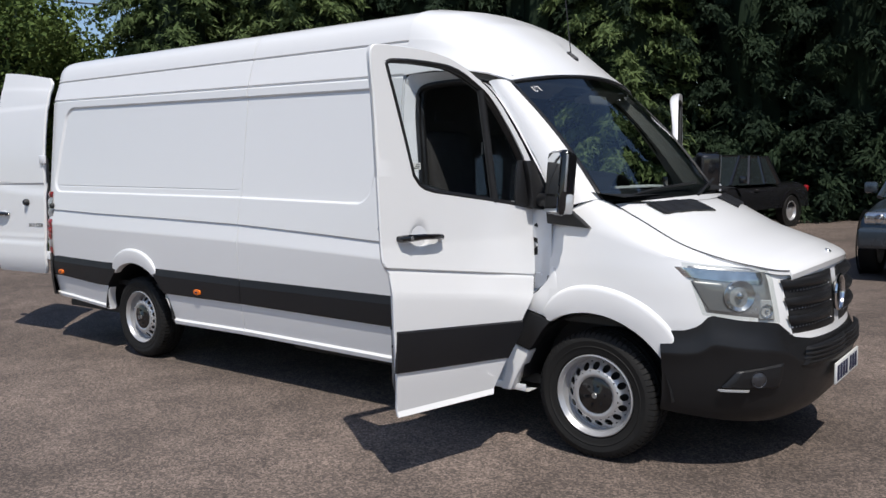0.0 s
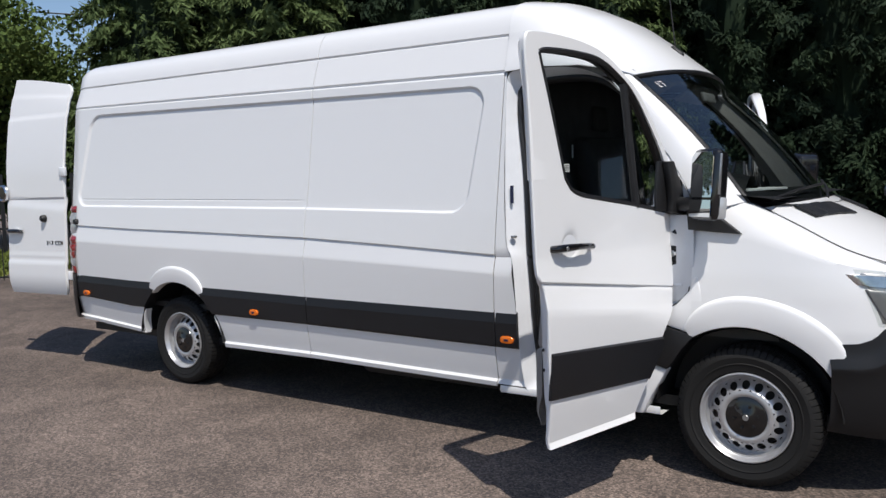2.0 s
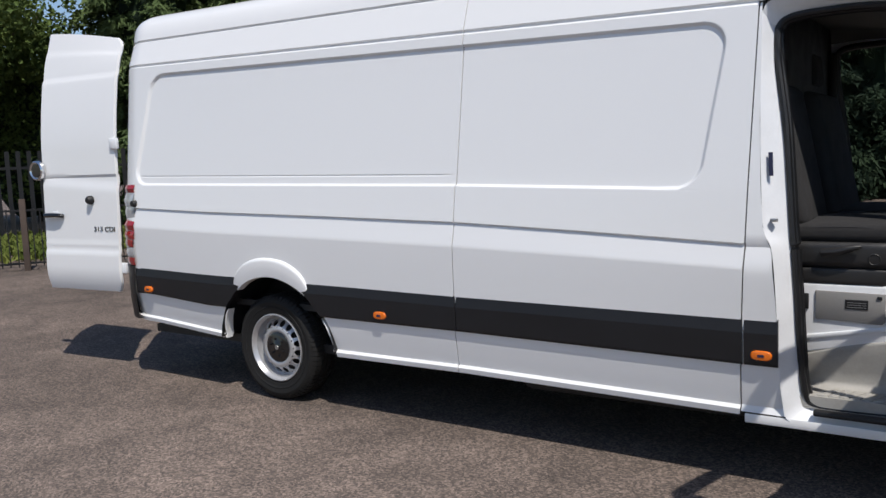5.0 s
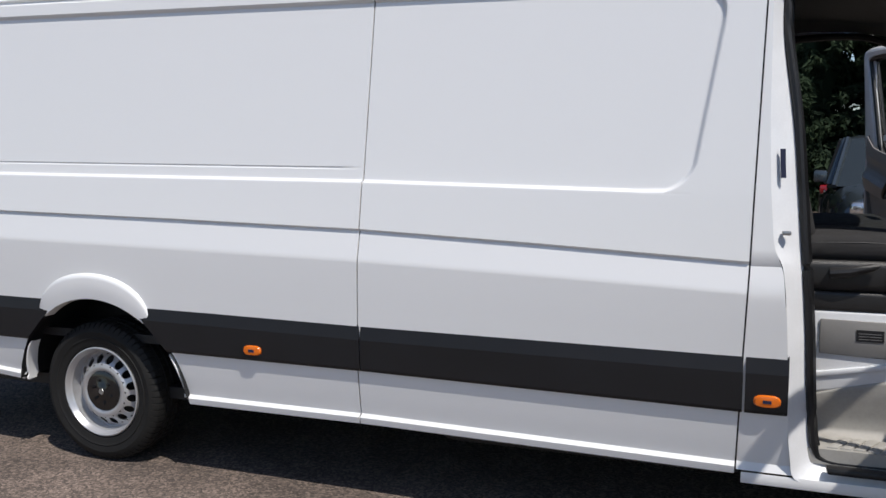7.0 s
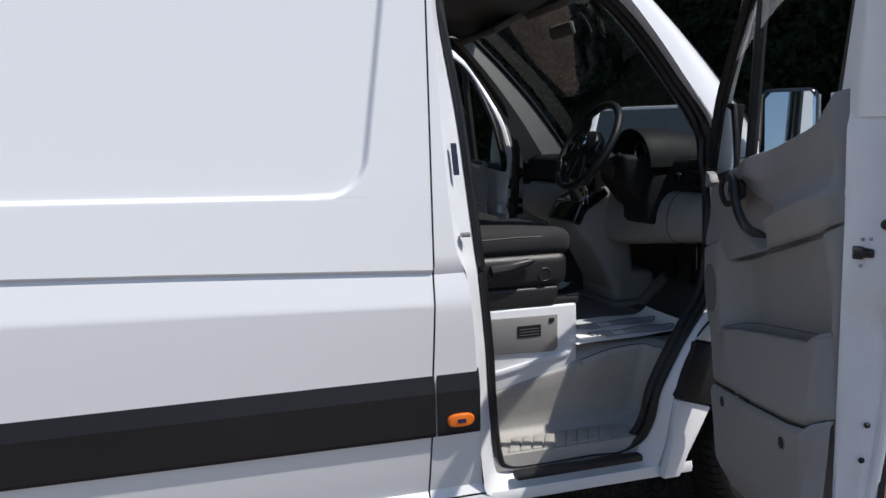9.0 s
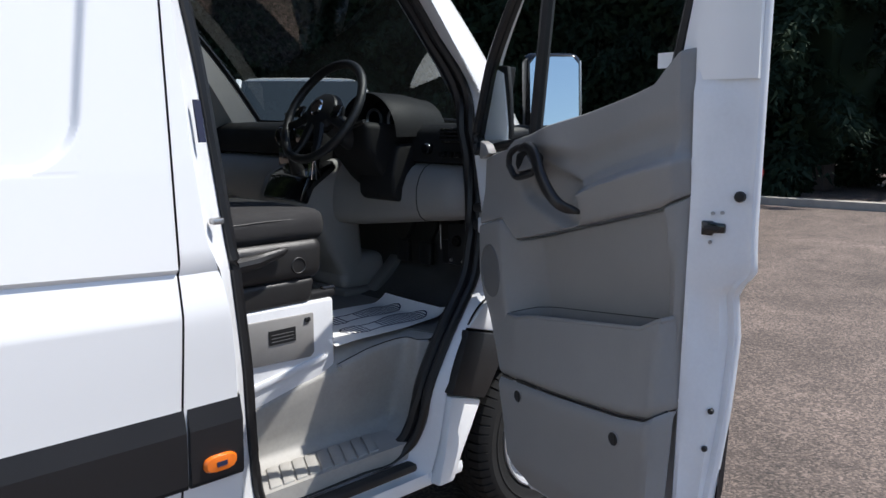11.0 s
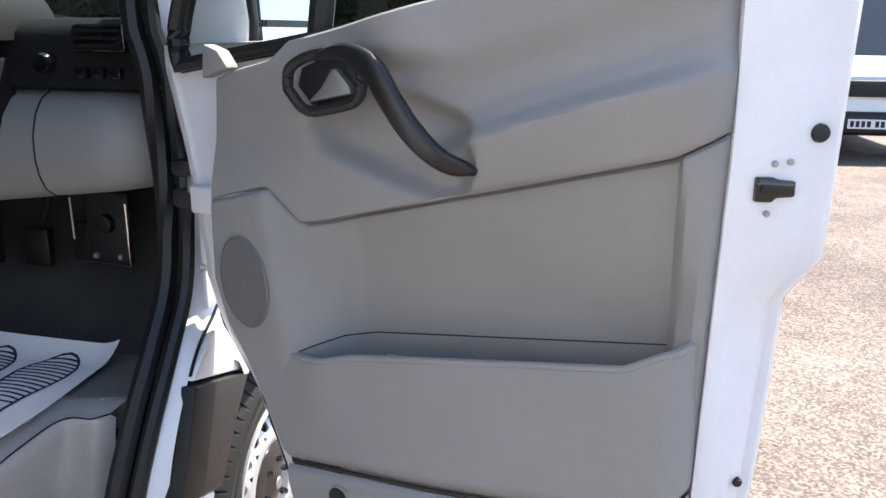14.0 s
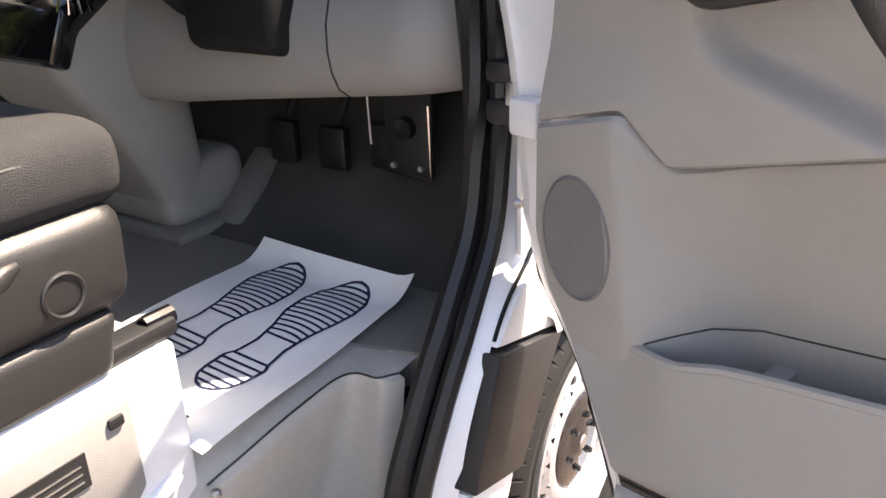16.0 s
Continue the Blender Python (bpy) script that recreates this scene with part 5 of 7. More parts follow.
# ---- door openings ----
OPEN = [  # outer edge (x, z), rubber edge (x, z)
    ((2.99, 2.10), (3.03, 2.03)), ((2.99, 1.90), (3.035, 1.88)), ((2.995, 1.60), (3.075, 1.60)), ((3.005, 1.36), (3.097, 1.36)), ((3.02, 1.17), (3.112, 1.17)), ((3.055, 1.08), (3.122, 1.06)),
    ((3.075, 0.85), (3.138, 0.85)), ((3.085, 0.60), (3.152, 0.60)), ((3.10, 0.42), (3.172, 0.44)), ((3.13, 0.335), (3.215, 0.392)), ((3.30, 0.325), (3.32, 0.385)), ((3.50, 0.325), (3.52, 0.388)),
    ((3.68, 0.318), (3.645, 0.385)), ((3.75, 0.335), (3.715, 0.42)), ((3.785, 0.44), (3.750, 0.50)), ((3.806, 0.57), (3.768, 0.60)), ((3.830, 0.68), (3.802, 0.68)), ((3.878, 0.785), (3.860, 0.785)),
    ((3.93, 0.85), (3.908, 0.853)), ((4.00, 0.895), (3.962, 0.93)), ((4.06, 0.96), (3.988, 1.02)), ((4.080, 1.15), (4.005, 1.2)), ((4.084, 1.27), (4.005, 1.38)), ((4.06, 1.42), (3.985, 1.56)), ((3.93, 1.63), (3.86, 1.76)), ((3.80, 1.82), (3.73, 1.92)),
    ((3.66, 1.99), (3.60, 2.03)), ((3.53, 2.085), (3.48, 2.08)), ((3.35, 2.135), (3.34, 2.095)), ((3.12, 2.145), (3.14, 2.09)), ((3.02, 2.14), (3.06, 2.07))]


def lean(z):
    return lin(z, [0.3, 0.45, 0.8, 1.1, 2.15], [0.05, 0.035, 0.015, 0.02, 0.128])


def shallow(p):
    low = min(1, max(0, (p.x - 3.70) / 0.06)) * min(1, max(0, (1.55 - p.z) / 0.2))
    return max(low, 0.75 * min(1, max(0, (p.x - 3.90) / 0.10)))


def depth(p):
    return 0.075 - 0.040 * shallow(p)


for side in (1, -1):
    o = spline([(a[0], 0, a[1]) for a, b in OPEN + OPEN[:1]], 141)[:-1]
    i = spline([(b[0], 0, b[1]) for a, b in OPEN + OPEN[:1]], 141)[:-1]
    rows = []
    for a, b in zip(o, i):
        k = shallow(b)
        m = a.lerp(b, 0.55 + 0.1 * k)
        g = depth(b)
        rows.append([other(p, side) for p in ((a.x, lean(a.z), a.z), (a.x + (b.x - a.x) * 0.12, lean(a.z) + 0.006, a.z + (b.z - a.z) * 0.12), (m.x, lean(m.z) + (0.6 - 0.2 * k) * g, m.z), (b.x, lean(b.z) + g, b.z))])
    rows.append(rows[0])
    verts, faces = loft(rows, flip=side > 0)
    raw("door_opening", verts, faces, JAMB, van, label="white painted door opening with a black rubber seal", angle=40)
    inw = []
    for k in range(len(i)):
        tg = i[(k + 1) % len(i)] - i[k - 1]
        nn = Vector((-tg.z, 0, tg.x)).normalized()
        inw.append(nn * (0.011 if nn.dot(Vector((3.5, 0, 1.2)) - i[k]) > 0 else -0.011))
    part("rubber_seal", tube([other((p.x + q.x, lean(p.z) + depth(p) - 0.003, p.z + q.z), side) for p, q in zip(i, inw)], 0.015, 8, True), RUBBER, van)
    part("inner_rubber", tube([other((p.x + 1.3 * q.x, lean(p.z) + depth(p) + 0.034, p.z + 1.3 * q.z), side) for p, q in zip(i, inw)], 0.019, 8, True), RUBBER, van)
    # skin behind the door: pillar, sill
    rows = []
    for z in [0.352] + list(np.linspace(0.38, 2.14, 60)):
        n = lin(z, [0.352, 0.576, 0.787, 1.10, 1.337, 2.08, 2.143], NOM[:7])
        x0 = seam_front(n) + 0.003
        x1 = lin(z, [0.35, 0.42, 0.6, 0.85, 1.08, 1.17, 1.36, 1.6, 2.14], [3.11, 3.10, 3.085, 3.075, 3.055, 3.02, 3.005, 2.995, 2.99])
        x1 = max(x1, x0 + 0.006)
        rows.append([other((x, skin(x, n)[1], z), side) for x in np.linspace(x0, x1, 6)])
    verts, faces = loft(rows, flip=side < 0)
    raw("door_pillar", verts, faces, WHITE, van, angle=25)
    verts, faces = loft([[other((x, y, z), side) for y, z in ((0.05, 0.345), (0.045, 0.325), (0.05, 0.305), (0.075, 0.298), (0.16, 0.30))] for x in np.linspace(2.94, 3.90, 12)], flip=side > 0)
    raw("sill", verts, faces, WHITE, van)
    # windscreen pillar
    rows = []
    for t in np.linspace(0, 1, 20):
        p = screen(t, -1)
        q = Vector((lin(t, [0, 0.3, 0.6, 0.85, 1], [3.60, 3.78, 3.96, 4.07, 4.10]), lin(t, [0, 1], [0.145, 0.035]), lin(t, [0, 0.3, 0.6, 0.85, 1], [2.06, 1.85, 1.61, 1.42, 1.33])))
        m = p.lerp(q, 0.5) + Vector((0.02, -0.022, 0.012))
        rows.append([other(p, side), other(p.lerp(m, 0.5) + Vector((0.006, -0.008, 0.004)), side), other(m, side), other(m.lerp(q, 0.5) + Vector((0.004, -0.008, 0.004)), side), other(q, side)])
    verts, faces = loft(rows, flip=side < 0)
    thicken(raw("windscreen_pillar", verts, faces, WHITE, van, angle=50), 0.01)
    # hinge pillar furniture
    line = [p for p in o if p.x > 3.87 and 0.79 < p.z < 0.985]
    part("wing_seam", tube([other((p.x + 0.002, lean(p.z) - 0.001, p.z), side) for p in line], 0.0035, 6), RUBBER, van)
    for bm, m, nm in ((box(3.968, 4.05, 0.026, 0.07, 1.095, 1.132, 0.010), BLACK, "door_check"), (box(3.968, 4.05, 0.026, 0.07, 1.152, 1.184, 0.010), BLACK, "check_cover"),
                      (box(3.965, 4.03, 0.022, 0.030, 1.134, 1.152, 0.002), CHROME, "check_strap"), (box(3.962, 3.985, 0.018, 0.034, 1.126, 1.158, 0.003), DULLMETAL, "check_pin"),
                      (lathe([(0.0, -0.008), (0.007, -0.008), (0.011, 0.0)], 14, "y", (3.983, 0.024, 0.985)), DULLMETAL, "hinge_bolt"), (box(3.992, 4.03, 0.010, 0.02, 0.978, 0.993, 0.003), JAMB, "lower_hinge"),
                      (prism([(3.978, 0.905), (4.012, 0.905), (4.088, 0.99), (4.088, 1.335), (3.972, 1.335), (3.966, 1.185), (4.0, 1.18), (4.0, 1.09), (3.978, 1.085)], 0.016, 0.024, 0.002), JAMB, "wing_edge"),
                      (tube([(4.05, 0.075, 1.34), (4.025, 0.06, 1.315), (4.005, 0.045, 1.28), (3.988, 0.034, 1.24)], 0.024, 10), RUBBER, "cable_boot"),
                      (box(3.045, 3.075, 0.028, 0.052, 1.205, 1.22, 0.004), DULLMETAL, "door_striker")):
        for v in bm.verts:
            v.co = Vector(other(v.co, side))
        part(nm, bm, m, van)
    bm = prism([(3.035, 1.40), (3.052, 1.40), (3.047, 1.50), (3.03, 1.50)], 0.060, 0.068)
    for v in bm.verts:
        v.co = Vector(other((v.co.x, v.co.y + (v.co.z - 1.45) * 0.1, v.co.z), side))
    part("pillar_label", bm, INK, van)

# ---- the cab's inside ----
# floor, step well and seat box
part("cab_floor", prism([(2.99, 0.31), (3.56, 0.31), (3.62, 0.285), (3.78, 0.262), (3.85, 0.245), (3.88, 0.12), (4.06, 0.10), (4.06, 1.75), (3.88, 1.87), (3.85, 1.748), (3.78, 1.731), (3.62, 1.708), (3.56, 1.683), (2.99, 1.683)], 0.70, 0.762, plane="xy"), FLOORMAT, van, "grey moulded cab floor")
CARPET = material("dark_carpet", (0.065, 0.062, 0.057), 0.9, 0, 0.3, 10, 0.8, 500)
part("toe_board", prism([(4.04, 0.755), (4.12, 0.775), (4.20, 0.83), (4.34, 0.95), (4.44, 1.25), (4.46, 1.25), (4.46, 0.72), (4.04, 0.72)], 0.13, 1.86, 0.0), CARPET, van)
for side in (1, -1):
    # a well with a sloping rim, a rounded front corner and a ribbed step
    rim = [(3.13, 0.25, 0.59), (3.263, 0.245, 0.631), (3.40, 0.243, 0.665), (3.52, 0.238, 0.688), (3.60, 0.215, 0.718), (3.66, 0.203, 0.736), (3.745, 0.198, 0.745), (3.783, 0.193, 0.746), (3.799, 0.180, 0.746), (3.803, 0.165, 0.745), (3.808, 0.148, 0.743), (3.835, 0.130, 0.742)]
    low = [(3.13, 0.280), (3.26, 0.280), (3.40, 0.280), (3.52, 0.280), (3.60, 0.280), (3.67, 0.278), (3.735, 0.276), (3.762, 0.268), (3.774, 0.245), (3.776, 0.20), (3.777, 0.165), (3.790, 0.135)]
    ledge = [(3.13, 0.31), (3.263, 0.31), (3.40, 0.31), (3.52, 0.32), (3.61, 0.30), (3.68, 0.285), (3.785, 0.27), (3.85, 0.26), (3.872, 0.22), (3.885, 0.18), (3.895, 0.16), (3.90, 0.13)]
    r3 = spline(rim, 67)
    l3 = spline([(x, y, 0) for x, y in low], 67)
    g3 = spline([(x, y, 0) for x, y in ledge], 67)
    rows = []
    for a, b in zip(r3, l3):
        row = [other((a.x, a.y + 0.012, a.z + 0.005), side)]
        for t in (0.0, 0.012, 0.03, 0.06, 0.3, 0.6, 0.84, 0.90, 0.94, 0.97, 0.99, 1.0):
            z = a.z - t * (a.z - 0.444)
            e = 0.010 * ((0.06 - t) / 0.06) ** 2 if t < 0.06 else 0.0
            p = a.lerp(b, t)
            f = 0.045 * max(0.0, (t - 0.84) / 0.16) ** 2
            fx, fy = (0.0, f) if b.y > 0.268 else (f, 0.0)
            row.append(other((p.x - fx, p.y - fy + e * (b.y > 0.25), z), side))
        rows.append(row)
    verts, faces = loft(rows, flip=side > 0)
    raw("step_well", verts, faces, STEPGREY, van, label="grey moulded step well", angle=60)
    rows = []
    for a, c in zip(r3, g3):
        zc = min(0.757, a.z + 0.06)
        rows.append([other((a.x + (c.x - a.x) * t, a.y + 0.012 * (1 - t) + (c.y - a.y) * t, a.z + 0.005 + (zc - a.z - 0.005) * min(1.0, 1.6 * t)), side) for t in (0, 0.15, 0.4, 0.7, 1.0)])
    verts, faces = loft(rows, flip=side < 0)
    raw("floor_ledge", verts, faces, STEPGREY, van, angle=60)
    part_line = [other((a.x, a.y + 0.011, a.z + 0.0055), side) for a in r3[20:]]
    part("ledge_seam", tube(part_line, 0.0016, 6), RUBBER, van)
    bm = prism([(3.12, 0.10), (3.79, 0.10), (3.80, 0.31), (3.12, 0.31)], 0.39, 0.445, plane="xy")
    for v in bm.verts:
        v.co = Vector(other(v.co, side))
    step = part("entry_step", bm, STEPGREY, van, "ribbed grey plastic entry step")
    for k in range(9):
        x = 3.222 + k * 0.0435
        bm = box(x, x + 0.037, 0.115, 0.236, 0.440, 0.4515, 0.003)
        for v in bm.verts:
            v.co.x += 0.5 * (v.co.y - 0.115)
            v.co = Vector(other(v.co, side))
        part("tread_rib", bm, STEPGREY, step)
    bm = box(3.22, 3.70, 0.040, 0.085, 0.372, 0.398, 0.010)
    for v in bm.verts:
        v.co = Vector(other(v.co, side))
    part("sill_plate", bm, BLACK, van)
    for fx, fy, fz in ((3.872, 0.178, 0.758), (3.548, 0.225, 0.702), (3.764, 0.252, 0.758)):
        bm = lathe([(0.0, 0.003), (0.004, 0.003), (0.007, 0.0), (0.007, -0.006)], 12, "z", (fx, fy, fz))
        for v in bm.verts:
            v.co = Vector(other(v.co, side))
        part("floor_fixing", bm, DULLMETAL, van)
    bm = box(3.0, 3.055, 0.20, 0.25, 0.66, 2.05, 0.02)
    for v in bm.verts:
        v.co = Vector(other(v.co, side))
    part("pillar_trim", bm, BLACK, van)

# white seat box with its grey cover
sb = part("seat_box", prism([(3.02, 0.556), (3.572, 0.676), (3.572, 0.905), (3.02, 0.905)], 0.293, 0.86, 0.010, 3), JAMB, van, "white painted steel seat box")
part("box_flange", prism([(3.05, 0.628), (3.530, 0.716), (3.545, 0.728), (3.530, 0.737), (3.05, 0.650)], 0.284, 0.30, 0.005), JAMB, sb)
cov = part("box_cover", prism([(3.215, 0.748), (3.478, 0.738), (3.492, 0.752), (3.492, 0.872), (3.215, 0.876)], 0.284, 0.294, 0.004), TRIM, sb, "grey plastic access cover")
part("cover_label", box(3.335, 3.425, 0.2815, 0.2835, 0.800, 0.842, 0.0), BLACK, cov)
for k in range(3):
    part("label_bar", box(3.343, 3.417, 0.2805, 0.2812, 0.808 + k * 0.010, 0.810 + k * 0.010), DULLMETAL, cov)
part("cover_clip", box(3.458, 3.478, 0.279, 0.285, 0.848, 0.862, 0.003), BLACK, cov)
part("box_switch", box(3.165, 3.188, 0.283, 0.294, 0.79, 0.86, 0.004), BLACK, sb)
part("seat_rail", box(3.10, 3.585, 0.300, 0.34, 0.905, 0.928, 0.006), BLACK, sb)
part("rail_end", tube([(3.55, 0.32, 0.925), (3.59, 0.318, 0.925)], 0.012, 10), GLOSSBLACK, sb)
sb.location = (-0.022, -0.042, 0.010)


def pad(name, x0, x1, y0, y1, z0, z1, bev, mat, parent, lean=0.0, bow=0.0, label=""):
    """A stuffed pad with soft edges."""
    bm = bmesh.new()
    bmesh.ops.create_cube(bm, size=1.0, matrix=Matrix.LocRotScale(((x0 + x1) / 2, (y0 + y1) / 2, (z0 + z1) / 2), None, (x1 - x0, y1 - y0, z1 - z0)))
    bmesh.ops.bevel(bm, geom=bm.edges[:], offset=bev, segments=4, profile=0.5, affect="EDGES")
    bmesh.ops.subdivide_edges(bm, edges=[e for e in bm.edges if e.calc_length() > 0.12], cuts=5, use_grid_fill=True)
    for v in bm.verts:
        tx, ty = (v.co.x - (x0 + x1) / 2) / (x1 - x0) * 2, (v.co.y - (y0 + y1) / 2) / (y1 - y0) * 2
        v.co.z += bow * (1 - tx * tx) * (1 - ty * ty)
        v.co.x += lean * (v.co.z - z0)
    return part(name, bm, mat, parent, label, angle=60)


def seat(y0, y1, kind):
    st = new(kind)
    st.parent = van
    pad("seat_skirt", 3.10, 3.490, y0 + 0.006, y1 - 0.006, 0.902, 0.978, 0.016, SEATVINYL, st, 0.25)
    pad("seat_side", 3.08, 3.535, y0, y1, 0.972, 1.096, 0.035, SEATVINYL, st, 0.06)
    pad("seat_cushion", 3.06, 3.560, y0 + 0.008, y1 - 0.008, 1.082, 1.178, 0.038, SEATCLOTH, st, 0.0, 0.014)
    pad("backrest", 3.06, 3.20, y0 + 0.01, y1 - 0.01, 1.14, 1.80, 0.055, SEATCLOTH, st, -0.20)
    pad("headrest", 2.95, 3.03, (y0 + y1) / 2 - 0.13, (y0 + y1) / 2 + 0.13, 1.84, 2.02, 0.035, SEATCLOTH, st, -0.1)
    for dy in (-0.06, 0.06):
        part("headrest_post", tube([(2.93, (y0 + y1) / 2 + dy, 1.76), (2.97, (y0 + y1) / 2 + dy, 1.88)], 0.006, 8), CHROME, st)
    return st


ds = seat(0.285, 0.80, "driver_seat")
ds.location = (-0.022, -0.042, 0.010)
tagged(ds, "black cloth driver's seat with plastic side panel")
lever = part("seat_lever", tube([(3.24, 0.276, 1.045), (3.30, 0.268, 1.052), (3.375, 0.262, 1.072), (3.395, 0.266, 1.076)], [0.020, 0.020, 0.013, 0.006], 10, squash=1.0), SEATVINYL, ds)
part("side_emblem", lathe([(0.020, -0.0015), (0.0225, -0.003), (0.025, -0.0015), (0.025, 0.002)], 28, "y", (3.445, 0.285, 1.02)), SEATVINYL, ds)
part("cushion_seam", tube([(3.10, 0.297, 1.150), (3.35, 0.296, 1.156), (3.53, 0.30, 1.152), (3.556, 0.34, 1.150), (3.556, 0.74, 1.150)], 0.0025, 6), RUBBER, ds)
part("belt_stalk", tube([(3.16, 0.31, 1.02), (3.14, 0.30, 1.09), (3.13, 0.295, 1.13)], 0.012, 8), BLACK, ds)
ps = seat(0.98, 1.72, "passenger_bench")
part("bench_box", box(3.02, 3.50, 0.98, 1.72, 0.765, 0.905, 0.012), SEATVINYL, ps)

# dashboard
DP = [(4.32, 1.03), (4.16, 1.045), (4.05, 1.048), (4.015, 1.054), (3.995, 1.070), (3.985, 1.10), (3.984, 1.14), (3.990, 1.19), (4.008, 1.24), (4.035, 1.275), (4.07, 1.292)]


def dash_row(y):
    """The lower dashboard's section: it rises towards the doors and rolls away at the ends."""
    e = min(y, 2 * MID - y)
    back = 0.055 * max(0.0, (0.225 - e) / 0.09) ** 1.4
    mid = 0.05 * math.exp(-((y - 0.98) / 0.22) ** 2)
    lift = 0.115 * max(0.0, 0.72 - e)
    return [(x + back - mid * (z > 1.04), y, z + lift * min(1.0, max(0.0, (1.292 - z) / 0.2))) for x, z in DP]


rows = [dash_row(y) for y in [0.135, 0.14, 0.15, 0.165, 0.18, 0.195, 0.21, 0.225] + list(np.linspace(0.25, 1.743, 46)) + [1.768, 1.783, 1.798, 1.813, 1.828, 1.843, 1.853, 1.858]]
verts, faces = loft(rows)
low = raw("dash_lower", verts, faces, DASHGREY, van, label="grey plastic lower dashboard and knee panel", angle=50)
part("panel_line", tube([Vector(p) + Vector((-0.0003, 0, 0)) for p in [dash_row(0.336 + 0.004 * k)[2 + k] for k in range(9)]], 0.0018, 6), RUBBER, low)
UP = [(4.085, 1.288), (4.04, 1.30), (4.045, 1.34), (4.055, 1.40), (4.09, 1.425), (4.22, 1.43), (4.44, 1.40)]
rows = []
for y in [0.135, 0.145] + list(np.linspace(0.17, 1.82, 42)) + [1.848, 1.858]:
    end = 0.03 if y in (0.135, 1.858) else 0.0
    mid = 0.10 * math.exp(-((y - 0.98) / 0.17) ** 4)
    rows.append([(x + end - mid * (x < 4.1), y, z) for x, z in UP])
verts, faces = loft(rows)
DASHTOP = material("dash_top_black", (0.012, 0.012, 0.012), 0.62, 0, 0.1, 9, 0.3, 700, spec=0.22)
dash = raw("dash_upper", verts, faces, DASHTOP, van, label="black plastic upper dashboard", angle=50)
# instrument binnacle
rows = []
for k in range(21):
    a = math.pi * k / 20
    rows.append([(x, 0.58 - (0.165 - d) * math.cos(a), 1.385 + (0.165 - d) * math.sin(a) * 0.95) for x, d in ((4.22, 0.03), (4.10, 0.008), (3.965, 0.0), (3.955, 0.004), (3.965, 0.014), (4.05, 0.03))])
verts, faces = loft(rows, flip=True)
raw("instrument_hood", verts, faces, DASHTOP, dash, angle=50)
bm = prism([(0.43, 1.385)] + [(0.58 - 0.145 * math.cos(math.pi * k / 16), 1.385 + 0.135 * math.sin(math.pi * k / 16)) for k in range(17)], 4.045, 4.055, plane="yz")
clock = part("instrument_panel", bm, GLOSSBLACK, dash)
for cy, r in ((0.525, 0.045), (0.645, 0.045)):
    part("dial", lathe([(r, 4.046), (r, 4.040), (r - 0.006, 4.038), (r - 0.010, 4.044)], 28, "x", (0, cy, 1.44)), DULLMETAL, clock)
# side vent and switches
part("side_vent", box(4.028, 4.06, 0.175, 0.285, 1.365, 1.415, 0.008), GLOSSBLACK, dash)
for k in range(3):
    part("vent_blade", box(4.022, 4.034, 0.182, 0.278, 1.375 + k * 0.013, 1.380 + k * 0.013), DASHTOP, dash)
part("light_switch", lathe([(0.0, 4.022), (0.016, 4.022), (0.02, 4.03), (0.02, 4.05)], 20, "x", (0, 0.35, 1.345)), GLOSSBLACK, dash)
for k in range(3):
    part("dash_switch", box(4.028, 4.05, 0.19 + k * 0.035, 0.215 + k * 0.035, 1.318, 1.338, 0.003), GLOSSBLACK, dash)
part("dash_console", box(3.925, 4.06, 0.83, 1.13, 1.13, 1.43, 0.03), DASHTOP, dash)
for k in range(2):
    part("centre_vent", box(3.915, 3.935, 0.85 + k * 0.135, 0.975 + k * 0.135, 1.355, 1.41, 0.006), GLOSSBLACK, dash)
part("radio", box(3.917, 3.935, 0.86, 1.10, 1.265, 1.335, 0.004), GLOSSBLACK, dash)
part("glovebox_line", box(4.035, 4.047, 1.22, 1.76, 1.165, 1.17), RUBBER, low)
# steering column cowl below the wheel
bm = prism([(3.86, 1.44), (4.10, 1.42), (4.10, 1.20), (4.0, 1.20), (3.95, 1.24), (3.875, 1.33)], 0.47, 0.69, 0.025, 3)
part("column_cowl", bm, DASHTOP, dash)
bm = prism([(4.06, 1.36), (4.06, 1.16), (3.972, 1.158), (3.948, 1.178), (3.945, 1.25), (3.975, 1.36)], 0.43, 0.625, 0.014, 3)
part("knee_cover", bm, DASHTOP, dash)

# steering wheel
wh = new("steering_wheel")
wh.parent = van
R = 0.185
part("wheel_rim", tube([(R * math.cos(k * math.tau / 48), R * math.sin(k * math.tau / 48), 0) for k in range(48)], 0.0155, 12, True), GRIP, wh, "black leather wheel rim")
bm = lathe([(0.0, 0.028), (0.045, 0.024), (0.075, 0.012), (0.085, -0.01), (0.07, -0.04)], 28, "z")
for v in bm.verts:
    v.co.y *= 0.8
part("wheel_hub", bm, BLACK, wh)
part("hub_emblem", lathe([(0.0, 0.030), (0.022, 0.030), (0.026, 0.033), (0.030, 0.028)], 24, "z"), CHROME, wh)
for a in (200, 340, 250, 290):
    c, s_ = math.cos(radians(a)), math.sin(radians(a))
    part("wheel_spoke", tube([(0.06 * c, 0.05 * s_, 0.005), (0.13 * c, 0.13 * s_, -0.006), (0.195 * c, 0.195 * s_, 0)], [0.024, 0.018, 0.014], 8, squash=0.6), BLACK, wh)
for sx in (-1, 1):
    part("wheel_button", box(sx * 0.105 - 0.022, sx * 0.105 + 0.022, -0.035, 0.01, 0.012, 0.022, 0.005), GLOSSBLACK, wh)
nw = Vector((-0.86, 0.0, 0.51)).normalized()
